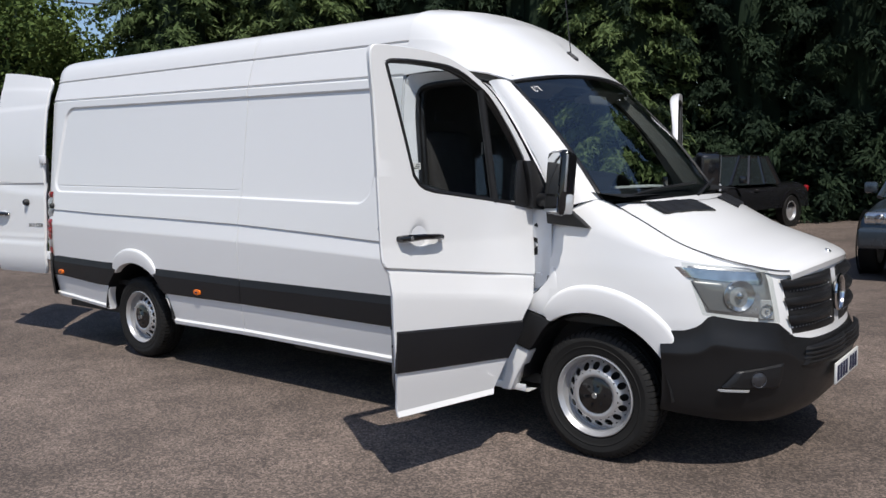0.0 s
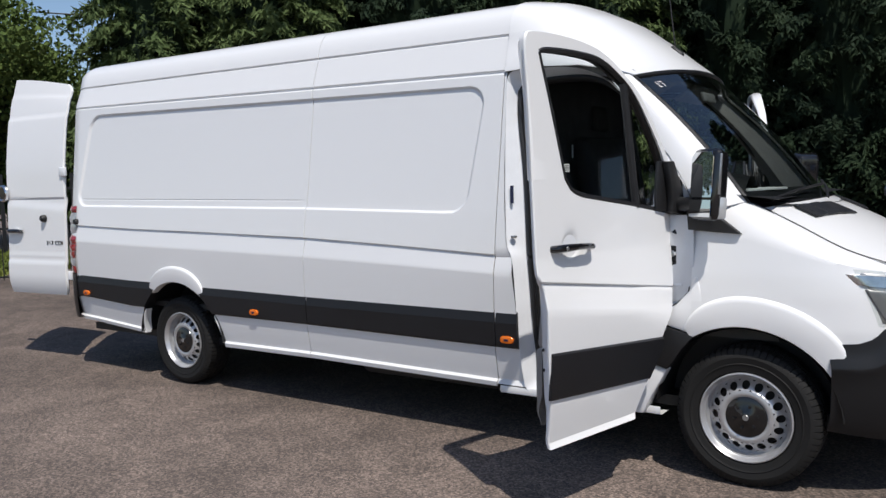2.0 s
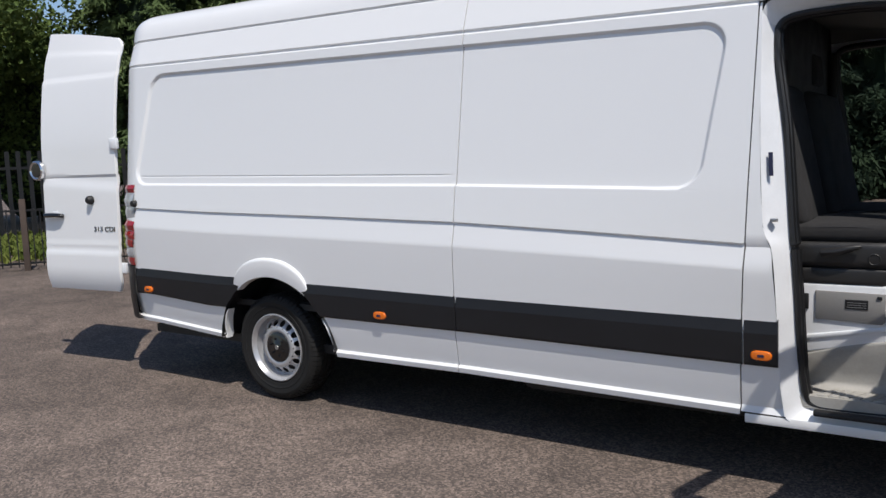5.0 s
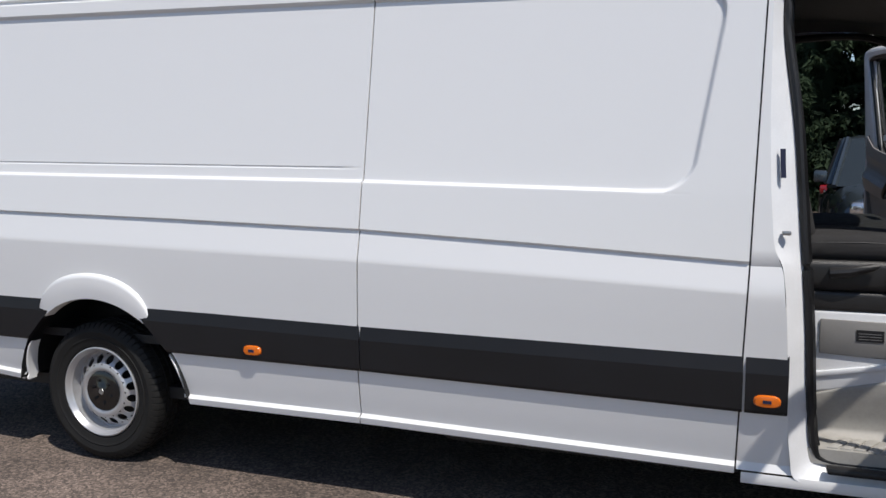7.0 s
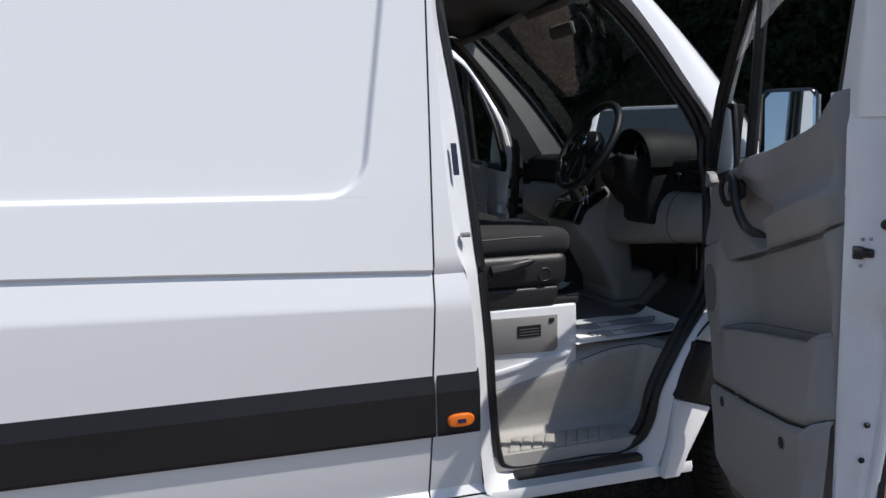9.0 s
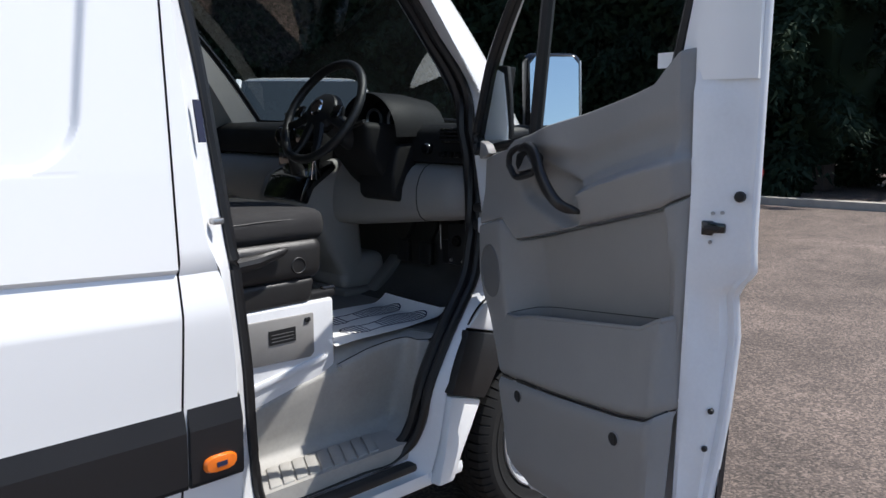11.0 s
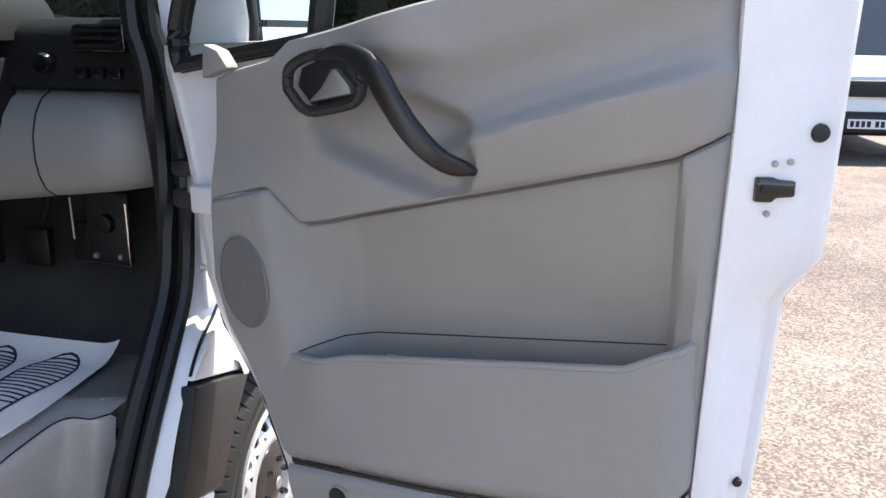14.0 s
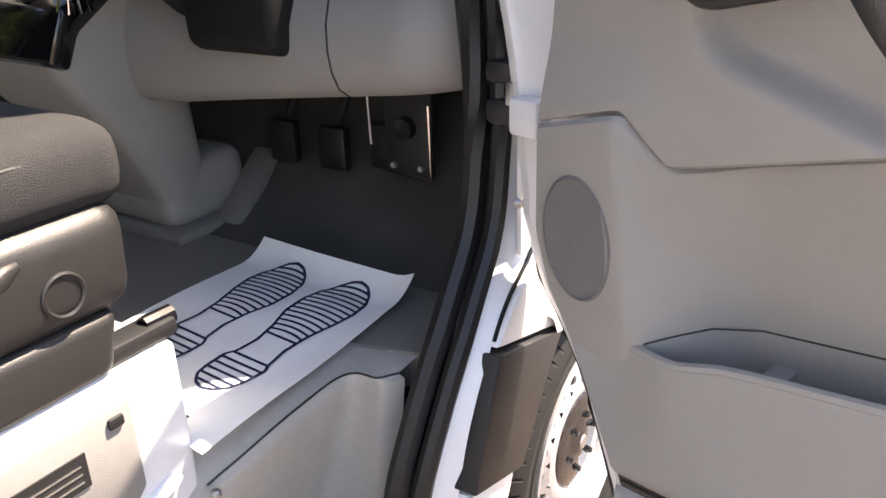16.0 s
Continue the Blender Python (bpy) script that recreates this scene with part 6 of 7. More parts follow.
yw = Vector((0.51, 0.0, 0.86))
xw = yw.cross(nw).normalized()
wh.matrix_basis = Matrix(((xw.x, yw.x, nw.x, 3.77), (xw.y, yw.y, nw.y, 0.585), (xw.z, yw.z, nw.z, 1.475), (0, 0, 0, 1)))
part("steering_column", tube([(3.80, 0.585, 1.44), (4.05, 0.585, 1.28)], 0.045, 14), BLACK, wh).matrix_parent_inverse = wh.matrix_basis.inverted()
for dy in (-0.15, 0.15):
    part("column_stalk", tube([(3.86, 0.585, 1.41), (3.83, 0.585 + dy, 1.44)], [0.010, 0.007], 8), BLACK, dash)

# gear lever on the centre console, keys in the lock
con = part("gear_console", prism([(3.80, 1.14), (3.84, 1.23), (3.97, 1.30), (4.08, 1.30), (4.12, 0.80), (4.03, 0.78), (3.93, 0.98)], 0.80, 1.10, 0.035, 3), DASHGREY, van, "grey centre console")
part("gear_plate", prism([(3.80, 1.15), (3.84, 1.235), (3.96, 1.295), (3.98, 1.26), (3.87, 1.19), (3.84, 1.13)], 0.79, 1.05, 0.012), GLOSSBLACK, con)
part("gear_lever", tube([(3.88, 0.90, 1.24), (3.83, 0.885, 1.32), (3.80, 0.88, 1.365)], [0.03, 0.014, 0.012], 12), BLACK, con)
bm = bmesh.new()
bmesh.ops.create_uvsphere(bm, u_segments=18, v_segments=12, radius=0.028, matrix=Matrix.Translation((3.795, 0.878, 1.385)) @ Matrix.Diagonal((1, 0.85, 1.25, 1)))
part("gear_knob", bm, GLOSSBLACK, con)
key = thing("key_bunch", pose(3.86, 0.765, 1.32), "bunch of metal keys hanging from the ignition", "keys")
part("key_fob", box(-0.012, 0.03, -0.012, 0.012, -0.01, 0.03, 0.006), BLACK, key)
for k in range(4):
    bm = prism([(-0.008, -0.015), (0.008, -0.015), (0.006, -0.045), (0.003, -0.05), (0.003, -0.095), (-0.003, -0.095), (-0.004, -0.05), (-0.007, -0.045)], -0.001, 0.0015)
    bm.transform(Matrix.Rotation(radians(-14 + 11 * k), 4, "Y") @ Matrix.Rotation(radians(30 * k), 4, "Z") @ Matrix.Translation((0, 0.003 * k, 0)))
    part("key", bm, CHROME, key)
part("key_ring", tube([(0.011 * math.cos(k * math.tau / 16), 0.0, -0.014 + 0.011 * math.sin(k * math.tau / 16)) for k in range(16)], 0.0014, 6, True), CHROME, key)

# pedals
part("heater_duct", box(4.0, 4.22, 0.80, 1.12, 0.775, 0.915, 0.04, 4), DASHGREY, van)
part("duct_foot", box(3.985, 4.24, 0.775, 1.15, 0.755, 0.785, 0.012), FLOORMAT, van)
for py, pz, nm in ((0.42, 0.95, "accelerator_pedal"), (0.55, 0.93, "brake_pedal"), (0.68, 0.93, "clutch_pedal")):
    pd = part(nm, box(4.20, 4.225, py - 0.035, py + 0.035, pz - 0.04, pz + 0.05, 0.008), RUBBER, van)
    part("pedal_arm", tube([(4.22, py, pz + 0.03), (4.26, py, 1.02), (4.30, py, 1.18)], 0.010, 8), BLACK, pd)
fr = part("fuse_plate", box(4.185, 4.20, 0.30, 0.405, 0.915, 1.07, 0.006), BLACK, van, "black fuse box plate with a metal edge")
part("plate_edge", tube([(4.183, 0.40, 0.918), (4.183, 0.303, 0.912), (4.183, 0.306, 1.05)], 0.003, 6), CHROME, fr)
part("plate_rod", tube([(4.17, 0.425, 0.97), (4.17, 0.428, 1.06)], 0.0022, 6), DULLMETAL, fr)
part("plate_boss", lathe([(0.0, 4.172), (0.018, 4.172), (0.022, 4.186)], 16, "x", (0, 0.355, 1.005)), GLOSSBLACK, fr)
for py in (0.325, 0.385):
    part("plate_screw", lathe([(0.0, 4.178), (0.005, 4.178), (0.007, 4.186)], 12, "x", (0, py, 0.932)), DULLMETAL, fr)
part("foot_rest", prism([(4.10, 0.775), (4.24, 0.90), (4.26, 0.89), (4.14, 0.765)], 0.735, 0.80, 0.006), FLOORMAT, van)
part("wiring_loom", tube(spline([(4.19, 0.17, 1.08), (4.17, 0.20, 0.98), (4.12, 0.19, 0.88), (4.15, 0.22, 0.80), (4.18, 0.30, 0.79)], 24), 0.012, 8), RUBBER, van)

# linings overhead and on the pillars
rows = []
for k in np.linspace(0.02, 0.985, 14):
    rows.append([other(cab_roof(k, w) + Vector((-0.02 * k, 0.035 * (1 - w), -0.035)), 1) for w in np.linspace(0, 1, 14)] + [other(cab_roof(k, w) + Vector((-0.02 * k, 0.035 * (1 - w), -0.035)), -1) for w in np.linspace(0.93, 0, 13)])
verts, faces = loft(rows)
raw("headliner", verts, faces, HEADLINER, van, label="grey cab headlining")
shelf = part("roof_shelf", prism([(2.99, 2.19), (3.55, 2.13), (3.70, 2.07), (3.71, 2.09), (3.56, 2.16), (2.99, 2.22)], 0.24, 1.75, 0.006), HEADLINER, van, "overhead shelf in the cab")
for y0 in (0.30, 1.15):
    bm = box(-0.015, 0.015, 0, 0.50, -0.16, 0.0, 0.012)
    bm.transform(Matrix.Translation((3.74, y0, 2.075)) @ Matrix.Rotation(radians(62), 4, "Y"))
    part("sun_visor", bm, HEADLINER, van)
for side in (1, -1):
    rows = []
    for t in np.linspace(0.0, 1, 12):
        p = screen(t, -1) + Vector((-0.03, 0.035, -0.015))
        q = Vector((lin(t, [0, 0.3, 0.6, 0.85, 1], [3.57, 3.74, 3.91, 4.01, 4.04]), lin(t, [0, 1], [0.235, 0.125]), lin(t, [0, 0.3, 0.6, 0.85, 1], [2.05, 1.85, 1.61, 1.44, 1.38])))
        rows.append([other(p, side), other(p.lerp(q, 0.5) + Vector((-0.012, 0.03, -0.005)), side), other(q, side)])
    verts, faces = loft(rows)
    raw("pillar_lining", verts, faces, DASHGREY, van)
bm = box(-0.012, 0.012, -0.11, 0.11, -0.03, 0.03, 0.012)
bm.transform(Matrix.Translation((3.86, MID, 1.98)) @ Matrix.Rotation(radians(-15), 4, "Y"))
part("map_light", bm, HEADLINER, van)


# ---- paper floor mats ----
def paper_mat(name, c00, c10, c11, c01, z):
    """A printed paper mat: corners back-near, front-near, front-far, back-far in plan."""
    a, b, c, d = (Vector((*p, 0)) for p in (c00, c10, c11, c01))

    def at(s, t, lift=0.0):
        p = (a * (1 - s) + b * s) * (1 - t) + (d * (1 - s) + c * s) * t
        curl = 0.03 * max(0, (s - 0.86) / 0.14) ** 2 + 0.012 * max(0, (0.08 - t) / 0.08) * s + 0.002 * math.sin(9 * s + 3 * t)
        return Vector((p.x, p.y, z + curl + 0.003 + lift))
    mat_ob = thing(name, pose(a.x, a.y, z), "white paper floor mat printed with navy shoe soles", "floor mat", "paper mats in the cab")
    inv = mat_ob.matrix_world.inverted()
    verts, faces = loft([[inv @ at(s, t) for t in np.linspace(0, 1, 20)] for s in np.linspace(0, 1, 72)])
    thicken(raw("paper_sheet", verts, faces, PAPER, mat_ob), 0.0008)

    def line(pts, w=0.0042):
        rows = []
        for i, p in enumerate(pts):
            q0, q1 = Vector(pts[max(i - 1, 0)]), Vector(pts[min(i + 1, len(pts) - 1)])
            t = q1 - q0
            n = Vector((-t.y * 1.6, t.x / 1.6)).normalized() if t.length else Vector((0, 1))
            n = Vector((n.x * w / 0.52, n.y * w / 0.34)) * 0.5
            rows.append([inv @ at(p[0] + n.x, p[1] + n.y, 0.0018), inv @ at(p[0] - n.x, p[1] - n.y, 0.0018)])
        return rows

    def sole(t0, sgn):
        verts, faces = [], []

        def put(rows):
            k = len(verts)
            v, f = loft(rows)
            verts.extend(v)
            faces.extend([[i + k for i in q] for q in f])

        def half(s):
            return lin(s, [0.12, 0.135, 0.17, 0.22, 0.30, 0.33, 0.42, 0.52, 0.62, 0.72, 0.80, 0.86, 0.895, 0.905], [0.0, 0.055, 0.095, 0.112, 0.120, 0.098, 0.082, 0.098, 0.135, 0.150, 0.136, 0.095, 0.048, 0.0])

        def mid(s):
            return t0 + sgn * lin(s, [0.1, 0.35, 0.6, 0.9], [0.0, 0.012, 0.0, 0.03])
        ss = np.linspace(0.12, 0.905, 60)
        rs = lambda q: 0.19 + (q - 0.12) * 0.96
        put(line([(rs(s), mid(s) - half(s)) for s in ss], 0.006))
        put(line([(rs(s), mid(s) + half(s)) for s in ss], 0.006))
        for s in (0.325, 0.475):
            put(line([(rs(s), mid(s) + half(s) * q) for q in np.linspace(-1, 1, 8)], 0.006))
        for s in list(np.arange(0.15, 0.32, 0.034)) + list(np.arange(0.50, 0.89, 0.030)):
            put(line([(rs(s) + 0.012 * (1 - q * q) * (s > 0.4), mid(s) + half(s) * q * 0.97) for q in np.linspace(-1, 1, 9)], 0.0058))
        raw("sole_print", verts, faces, INK, mat_ob, smooth=False)
    sole(0.30, -1)
    sole(0.66, 1)
    for k, w in enumerate((0.012, 0.020, 0.014)):
        s0, t0 = 0.055, 0.19 + 0.055 * k
        put = [inv @ at(s0 + ds, t0 + dt, 0.0012) for ds, dt in ((0, 0), (0.026, 0), (0.026, 0.04), (0, 0.04))]
        raw("print_bar", put, [[0, 1, 2, 3]], INK, mat_ob, smooth=False)
    return mat_ob


paper_mat("paper_mat", (3.536, 0.222), (4.02, 0.235), (4.045, 0.60), (3.575, 0.60), 0.765)
paper_mat("paper_mat", (3.62, 1.25), (4.0, 1.22), (4.02, 1.66), (3.63, 1.66), 0.766)

# a painted mark on the windscreen, papers on the dash
for t0, t1, w0, w1 in ((0.070, 0.115, -0.885, -0.880), (0.112, 0.117, -0.885, -0.858), (0.070, 0.095, -0.862, -0.857), (0.070, 0.075, -0.850, -0.826), (0.070, 0.117, -0.830, -0.825)):
    verts, faces = loft([[screen(t, w) + Vector((0.003, -0.001, 0.003)) for w in (w0, w1)] for t in (t0, t1)])
    raw("glass_mark", verts, faces, PAPER, ws, smooth=False)
book = thing("dash_papers", pose(4.20, 0.78, 1.432, 0, 0, 74), "pale papers lying on top of the dashboard", "papers")
part("paper_stack", box(-0.21, 0.21, -0.06, 0.06, 0.0, 0.012, 0.002), PAPER, book)
part("top_sheet", box(-0.205, 0.19, -0.055, 0.06, 0.0125, 0.014), PAPER, book)

# white strips imitate daylight coming through slots in the bulkhead
for y, z in ((0.361, 1.70), (0.517, 1.70), (0.915, 1.66), (1.069, 1.66)):
    part("bulkhead_slot", box(3.0005, 3.006, y, y + 0.012, z, z + 0.085), JAMB, van)

# ---- trees ----
def leaf_material(name, dark, light):
    m = bpy.data.materials.new(name)
    m.use_nodes = True
    nt = m.node_tree
    p = nt.nodes["Principled BSDF"]
    geo = nt.nodes.new("ShaderNodeNewGeometry")
    tc = nt.nodes.new("ShaderNodeTexCoord")
    nz = nt.nodes.new("ShaderNodeTexNoise")
    nz.inputs["Scale"].default_value, nz.inputs["Detail"].default_value = 0.5, 3
    nt.links.new(tc.outputs["Object"], nz.inputs["Vector"])
    ad = nt.nodes.new("ShaderNodeMath")
    ad.operation = "MULTIPLY_ADD"
    ad.inputs[1].default_value = 0.28
    nt.links.new(geo.outputs["Random Per Island"], ad.inputs[0])
    mr = nt.nodes.new("ShaderNodeMapRange")
    mr.inputs["From Min"].default_value, mr.inputs["From Max"].default_value = 0.3, 0.7
    mr.inputs["To Min"].default_value, mr.inputs["To Max"].default_value = -0.1, 0.6
    nt.links.new(nz.outputs["Fac"], mr.inputs["Value"])
    nt.links.new(mr.outputs[0], ad.inputs[2])
    rp = nt.nodes.new("ShaderNodeValToRGB")
    rp.color_ramp.elements[0].color, rp.color_ramp.elements[1].color = (*dark, 1), (*light, 1)
    nt.links.new(ad.outputs[0], rp.inputs[0])
    nt.links.new(rp.outputs[0], p.inputs["Base Color"])
    p.inputs["Roughness"].default_value = 0.75
    p.inputs["Specular IOR Level"].default_value = 0.12
    return m


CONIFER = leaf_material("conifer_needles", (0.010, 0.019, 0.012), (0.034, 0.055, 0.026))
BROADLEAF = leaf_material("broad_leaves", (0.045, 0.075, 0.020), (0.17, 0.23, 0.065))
BARK = material("bark", (0.07, 0.05, 0.04), 0.9, 0, 0.3, 5, 1.0, 60)


def leaves(rng, pts, size, droop, stretch=1.6):
    """Small bent leaves at the places given."""
    n = len(pts)
    d = rng.normal(size=(n, 3))
    d[:, 2] -= droop
    d /= np.linalg.norm(d, axis=1)[:, None]
    s = rng.normal(size=(n, 3))
    s -= d * (s * d).sum(1)[:, None]
    s /= np.linalg.norm(s, axis=1)[:, None]
    L = size * rng.uniform(0.6, 1.3, n)[:, None]
    a, b = pts - d * L * stretch * 0.5, pts + d * L * stretch * 0.5
    nrm = np.cross(d, s)
    m1, m2 = pts + s * L * 0.5 + nrm * L * 0.12, pts - s * L * 0.5 + nrm * L * 0.12
    verts = np.stack([a, m1, b, m2], 1).reshape(-1, 3)
    faces = [(4 * i, 4 * i + 1, 4 * i + 2, 4 * i + 3) for i in range(n)]
    return verts, faces


def needles(rng, pts, ways, size):
    """Slim pointed sprays that lie along their boughs."""
    n = len(pts)
    d = rng.normal(size=(n, 3)) * 0.5 + ways
    d[:, 2] -= 0.2
    d /= np.linalg.norm(d, axis=1)[:, None]
    s = rng.normal(size=(n, 3))
    s -= d * (s * d).sum(1)[:, None]
    s /= np.linalg.norm(s, axis=1)[:, None]
    L = size * rng.uniform(0.6, 1.4, n)[:, None]
    verts = np.stack([pts - d * L * 0.3 - s * L * 0.17, pts - d * L * 0.3 + s * L * 0.17, pts + d * L * 0.7], 1).reshape(-1, 3)
    return verts, [(3 * i, 3 * i + 1, 3 * i + 2) for i in range(n)]


def flat_mesh(name, verts, faces, mat, parent):
    me = bpy.data.meshes.new(name)
    me.from_pydata([tuple(v) for v in verts], [], faces)
    me.materials.append(mat)
    ob = new(name, me)
    ob.parent = parent
    return ob


def conifer(seed, h, r, mat):
    """A tall dense conifer: trunk, tiers of hanging boughs and sprays of needles."""
    rng = np.random.default_rng(seed)
    t = new("conifer_tree")
    part("trunk", tube([(0, 0, 0), (0.1, 0, h * 0.3), (0, 0.1, h * 0.7), (0, 0, h * 0.95)], [0.28, 0.22, 0.12, 0.03], 10), BARK, t)
    pts, ways = [], []
    for k in range(150):
        z = h * (0.02 + 0.95 * (k / 150))
        reach = r * (0.98 - 0.62 * (z / h) ** 1.5) * rng.uniform(0.55, 1.2)
        az = k * 2.4 + rng.uniform(-0.4, 0.4)
        out = np.array([math.cos(az), math.sin(az), 0.0])
        across = np.array([-out[1], out[0], 0.0])
        # a bough that rises, then hangs at its tip, with side shoots in one flat fan
        for q in range(17):
            f = 0.22 + 0.80 * (q + rng.uniform(0, 1)) / 17
            base = out * reach * f + np.array([0, 0, z + 0.25 * reach * f - 0.42 * reach * f ** 2.2])
            side = -1 if q % 2 else 1
            way = out * 0.75 + across * side * rng.uniform(0.35, 1.0) + np.array([0, 0, -0.15 - 0.55 * f + 0.2 * rng.normal()])
            way /= np.linalg.norm(way)
            length = (0.30 + 0.55 * (1.1 - f)) * rng.uniform(0.6, 1.2)
            m = 25
            g = np.linspace(0.05, 1.0, m)[:, None]
            p = base + way * length * g + np.array([0, 0, -0.22]) * length * g ** 2
            p += rng.normal(size=(m, 3)) * 0.06
            pts.append(p)
            ways.append(np.repeat(way[None, :], m, 0))
    pts, ways = np.concatenate(pts), np.concatenate(ways)
    ok = pts[:, 2] > 0.05
    verts, faces = needles(rng, pts[ok], ways[ok], 0.21)
    flat_mesh("crown", verts, faces, mat, t)
    # solid core in dark green, standing in for the shade deep in the crown
    bm = bmesh.new()
    bmesh.ops.create_icosphere(bm, subdivisions=4, radius=1.0)
    for v in bm.verts:
        q = v.co.copy()
        k = 0.44 + 0.20 * noise.noise(q * 3 + Vector((seed, 0, 0)))
        z = h * (0.49 + 0.47 * q.z)
        v.co = Vector((q.x * r * k * (1 - 0.35 * z / h), q.y * r * k * (1 - 0.35 * z / h), max(z, 0.0)))
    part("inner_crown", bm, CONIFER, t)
    return t


def broadleaf(seed, h, r):
    rng = np.random.default_rng(seed)
    t = new("broadleaf_tree")
    part("trunk", tube([(0, 0, 0), (0.08, 0.05, h * 0.25), (0, 0, h * 0.55)], [0.22, 0.17, 0.09], 10), BARK, t)
    pts = []
    for k in range(46):
        az, el = rng.uniform(0, math.tau), math.asin(rng.uniform(-0.75, 1))
        rr = rng.uniform(0.45, 0.95)
        c = np.array([r * rr * math.cos(el) * math.cos(az), r * rr * math.cos(el) * math.sin(az), h * 0.60 + h * 0.36 * rr * math.sin(el)])
        if k < 14:
            part("limb", tube([(0, 0, h * 0.30), tuple(c * 0.5 + np.array([0, 0, h * 0.2])), tuple(c)], [0.07, 0.045, 0.015], 6), BARK, t)
        q = rng.normal(size=(800, 3))
        q /= np.linalg.norm(q, axis=1)[:, None]
        q *= (rng.uniform(0.3, 1.0, 800) ** 0.4)[:, None] * r * 0.36
        q[:, 2] *= 0.8
        pts.append(c + q)
    verts, faces = leaves(rng, np.concatenate(pts), 0.105, 0.2, 1.3)
    flat_mesh("crown", verts, faces, BROADLEAF, t)
    # core in dark conifer green paints in the shade among the leaves
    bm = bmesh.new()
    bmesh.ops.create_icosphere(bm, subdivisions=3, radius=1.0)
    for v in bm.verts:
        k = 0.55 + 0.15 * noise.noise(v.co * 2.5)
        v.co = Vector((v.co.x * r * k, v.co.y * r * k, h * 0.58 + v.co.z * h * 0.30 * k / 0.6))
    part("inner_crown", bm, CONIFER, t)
    return t


LIGHTNEEDLE = leaf_material("pale_needles", (0.045, 0.072, 0.026), (0.15, 0.20, 0.075))
ca, cb = conifer(3, 17.0, 3.2, CONIFER), conifer(8, 15.5, 3.0, CONIFER)
cc = conifer(21, 13.0, 2.6, LIGHTNEEDLE)
tagged(cc, "bright green conifer with feathery hanging boughs", "tree", "conifers round the yard")
cc.matrix_basis = pose(-14.8, 10.9, 0, 0, 0, 40)
copy_thing(cc, pose(-11.9, 13.2, -1.0, 0, 0, 200))
# here the paler needle colour stands in for sun on the boughs
copy_thing(cc, pose(-4.4, 18.3, -1.5, 0, 0, 110))
for o in (ca, cb):
    tagged(o, "tall dense dark green conifer in the boundary row", "tree", "conifers round the yard")
row = [(-15.0, 12.9), (-12.3, 15.0), (-9.6, 16.8), (-7.0, 18.3), (-4.2, 19.6), (-1.6, 20.8), (1.2, 21.8), (4.0, 22.4), (6.8, 22.4), (9.4, 21.4), (11.8, 19.6), (13.6, 17.4), (15.0, 15.0), (16.2, 12.4), (17.0, 9.8), (17.6, 7.0), (18.0, 4.6)]
rng = random.Random(5)
for i, (x, y) in enumerate(row):
    m = pose(x, y, 0, 0, 0, rng.uniform(0, 360))
    src = ca if i % 2 == 0 else cb
    if i < 2:
        src.matrix_basis = m
    else:
        copy_thing(src, m)
copy_thing(cb, pose(19.7, 3.5, 0, 0, 0, 70) @ Matrix.Diagonal((0.7, 0.7, 0.8, 1)))
# second row behind, filling the gaps
for x, y in ((-13.5, 17.0), (-8.0, 20.5), (-2.5, 23.5), (3.0, 25.0), (8.5, 24.8), (13.2, 21.8), (16.8, 17.2), (19.4, 12.0), (20.6, 7.4), (-18.0, 16.5)):
    copy_thing(cb, pose(x, y, 0, 0, 0, rng.uniform(0, 360)) @ Matrix.Diagonal((1.25, 1.25, 1.25, 1)))
ba = broadleaf(4, 8.6, 3.4)
tagged(ba, "leafy green broadleaf tree beyond the railings", "tree")
ba.matrix_basis = pose(-18.6, 6.6, 0, 0, 0, 20)
for x, y, a in ((-21.5, 1.5, 80), (-24.0, -5.0, 140), (-21.0, 11.0, 210)):
    copy_thing(ba, pose(x, y, 0 if y < 10 else -2.5, 0, 0, a))

# low undergrowth along the row
rngn = np.random.default_rng(11)
pts = []
for (x0, y0), (x1, y1) in zip(row, row[1:]):
    n = 4200 if x0 < 8 else 8000
    f = rngn.uniform(0, 1, n)
    px, py = x0 + (x1 - x0) * f, y0 + (y1 - y0) * f
    nx, ny = (y1 - y0), -(x1 - x0)
    L = math.hypot(nx, ny)
    off = rngn.uniform(-0.3, 1.7, n)
    hz = rngn.uniform(0.0, 1, n) ** 1.3 * (2.4 + 3.0 * sm(8.0, 14.0, x0))
    sgn = 1 if True else -1
    pts.append(np.stack([px + nx / L * off, py + ny / L * off, hz], 1))
verts, faces = leaves(rngn, np.concatenate(pts), 0.13, 0.3, 1.8)
hedge = flat_mesh("undergrowth", verts, faces, CONIFER, None)
tagged(hedge, "dark green undergrowth at the foot of the conifers", "hedge", kind="stuff")

# ---- railings, verge, kerb ----
IRON = material("black_iron", (0.014, 0.014, 0.015), 0.5, 0.3, 0.2, 12)
rail = thing("railings", pose(-8.98, 3.08, 0, 0, 0, 54), "black iron railings with thin upright bars", "fence")
part("top_rail", box(-4.5, 5.5, -0.02, 0.02, 0.93, 0.96), IRON, rail)
part("bottom_rail", box(-4.5, 5.5, -0.02, 0.02, 0.10, 0.13), IRON, rail)
first = None
for k in range(84):
    x = -4.45 + k * 0.118
    if first is None:
        first = part("bar", box(x, x + 0.016, -0.008, 0.008, 0.06, 0.97), IRON, rail)
        me0, x00 = first.data, x
    else:
        b = new("bar", me0)
        b.parent = rail
        b.location.x = x - x00
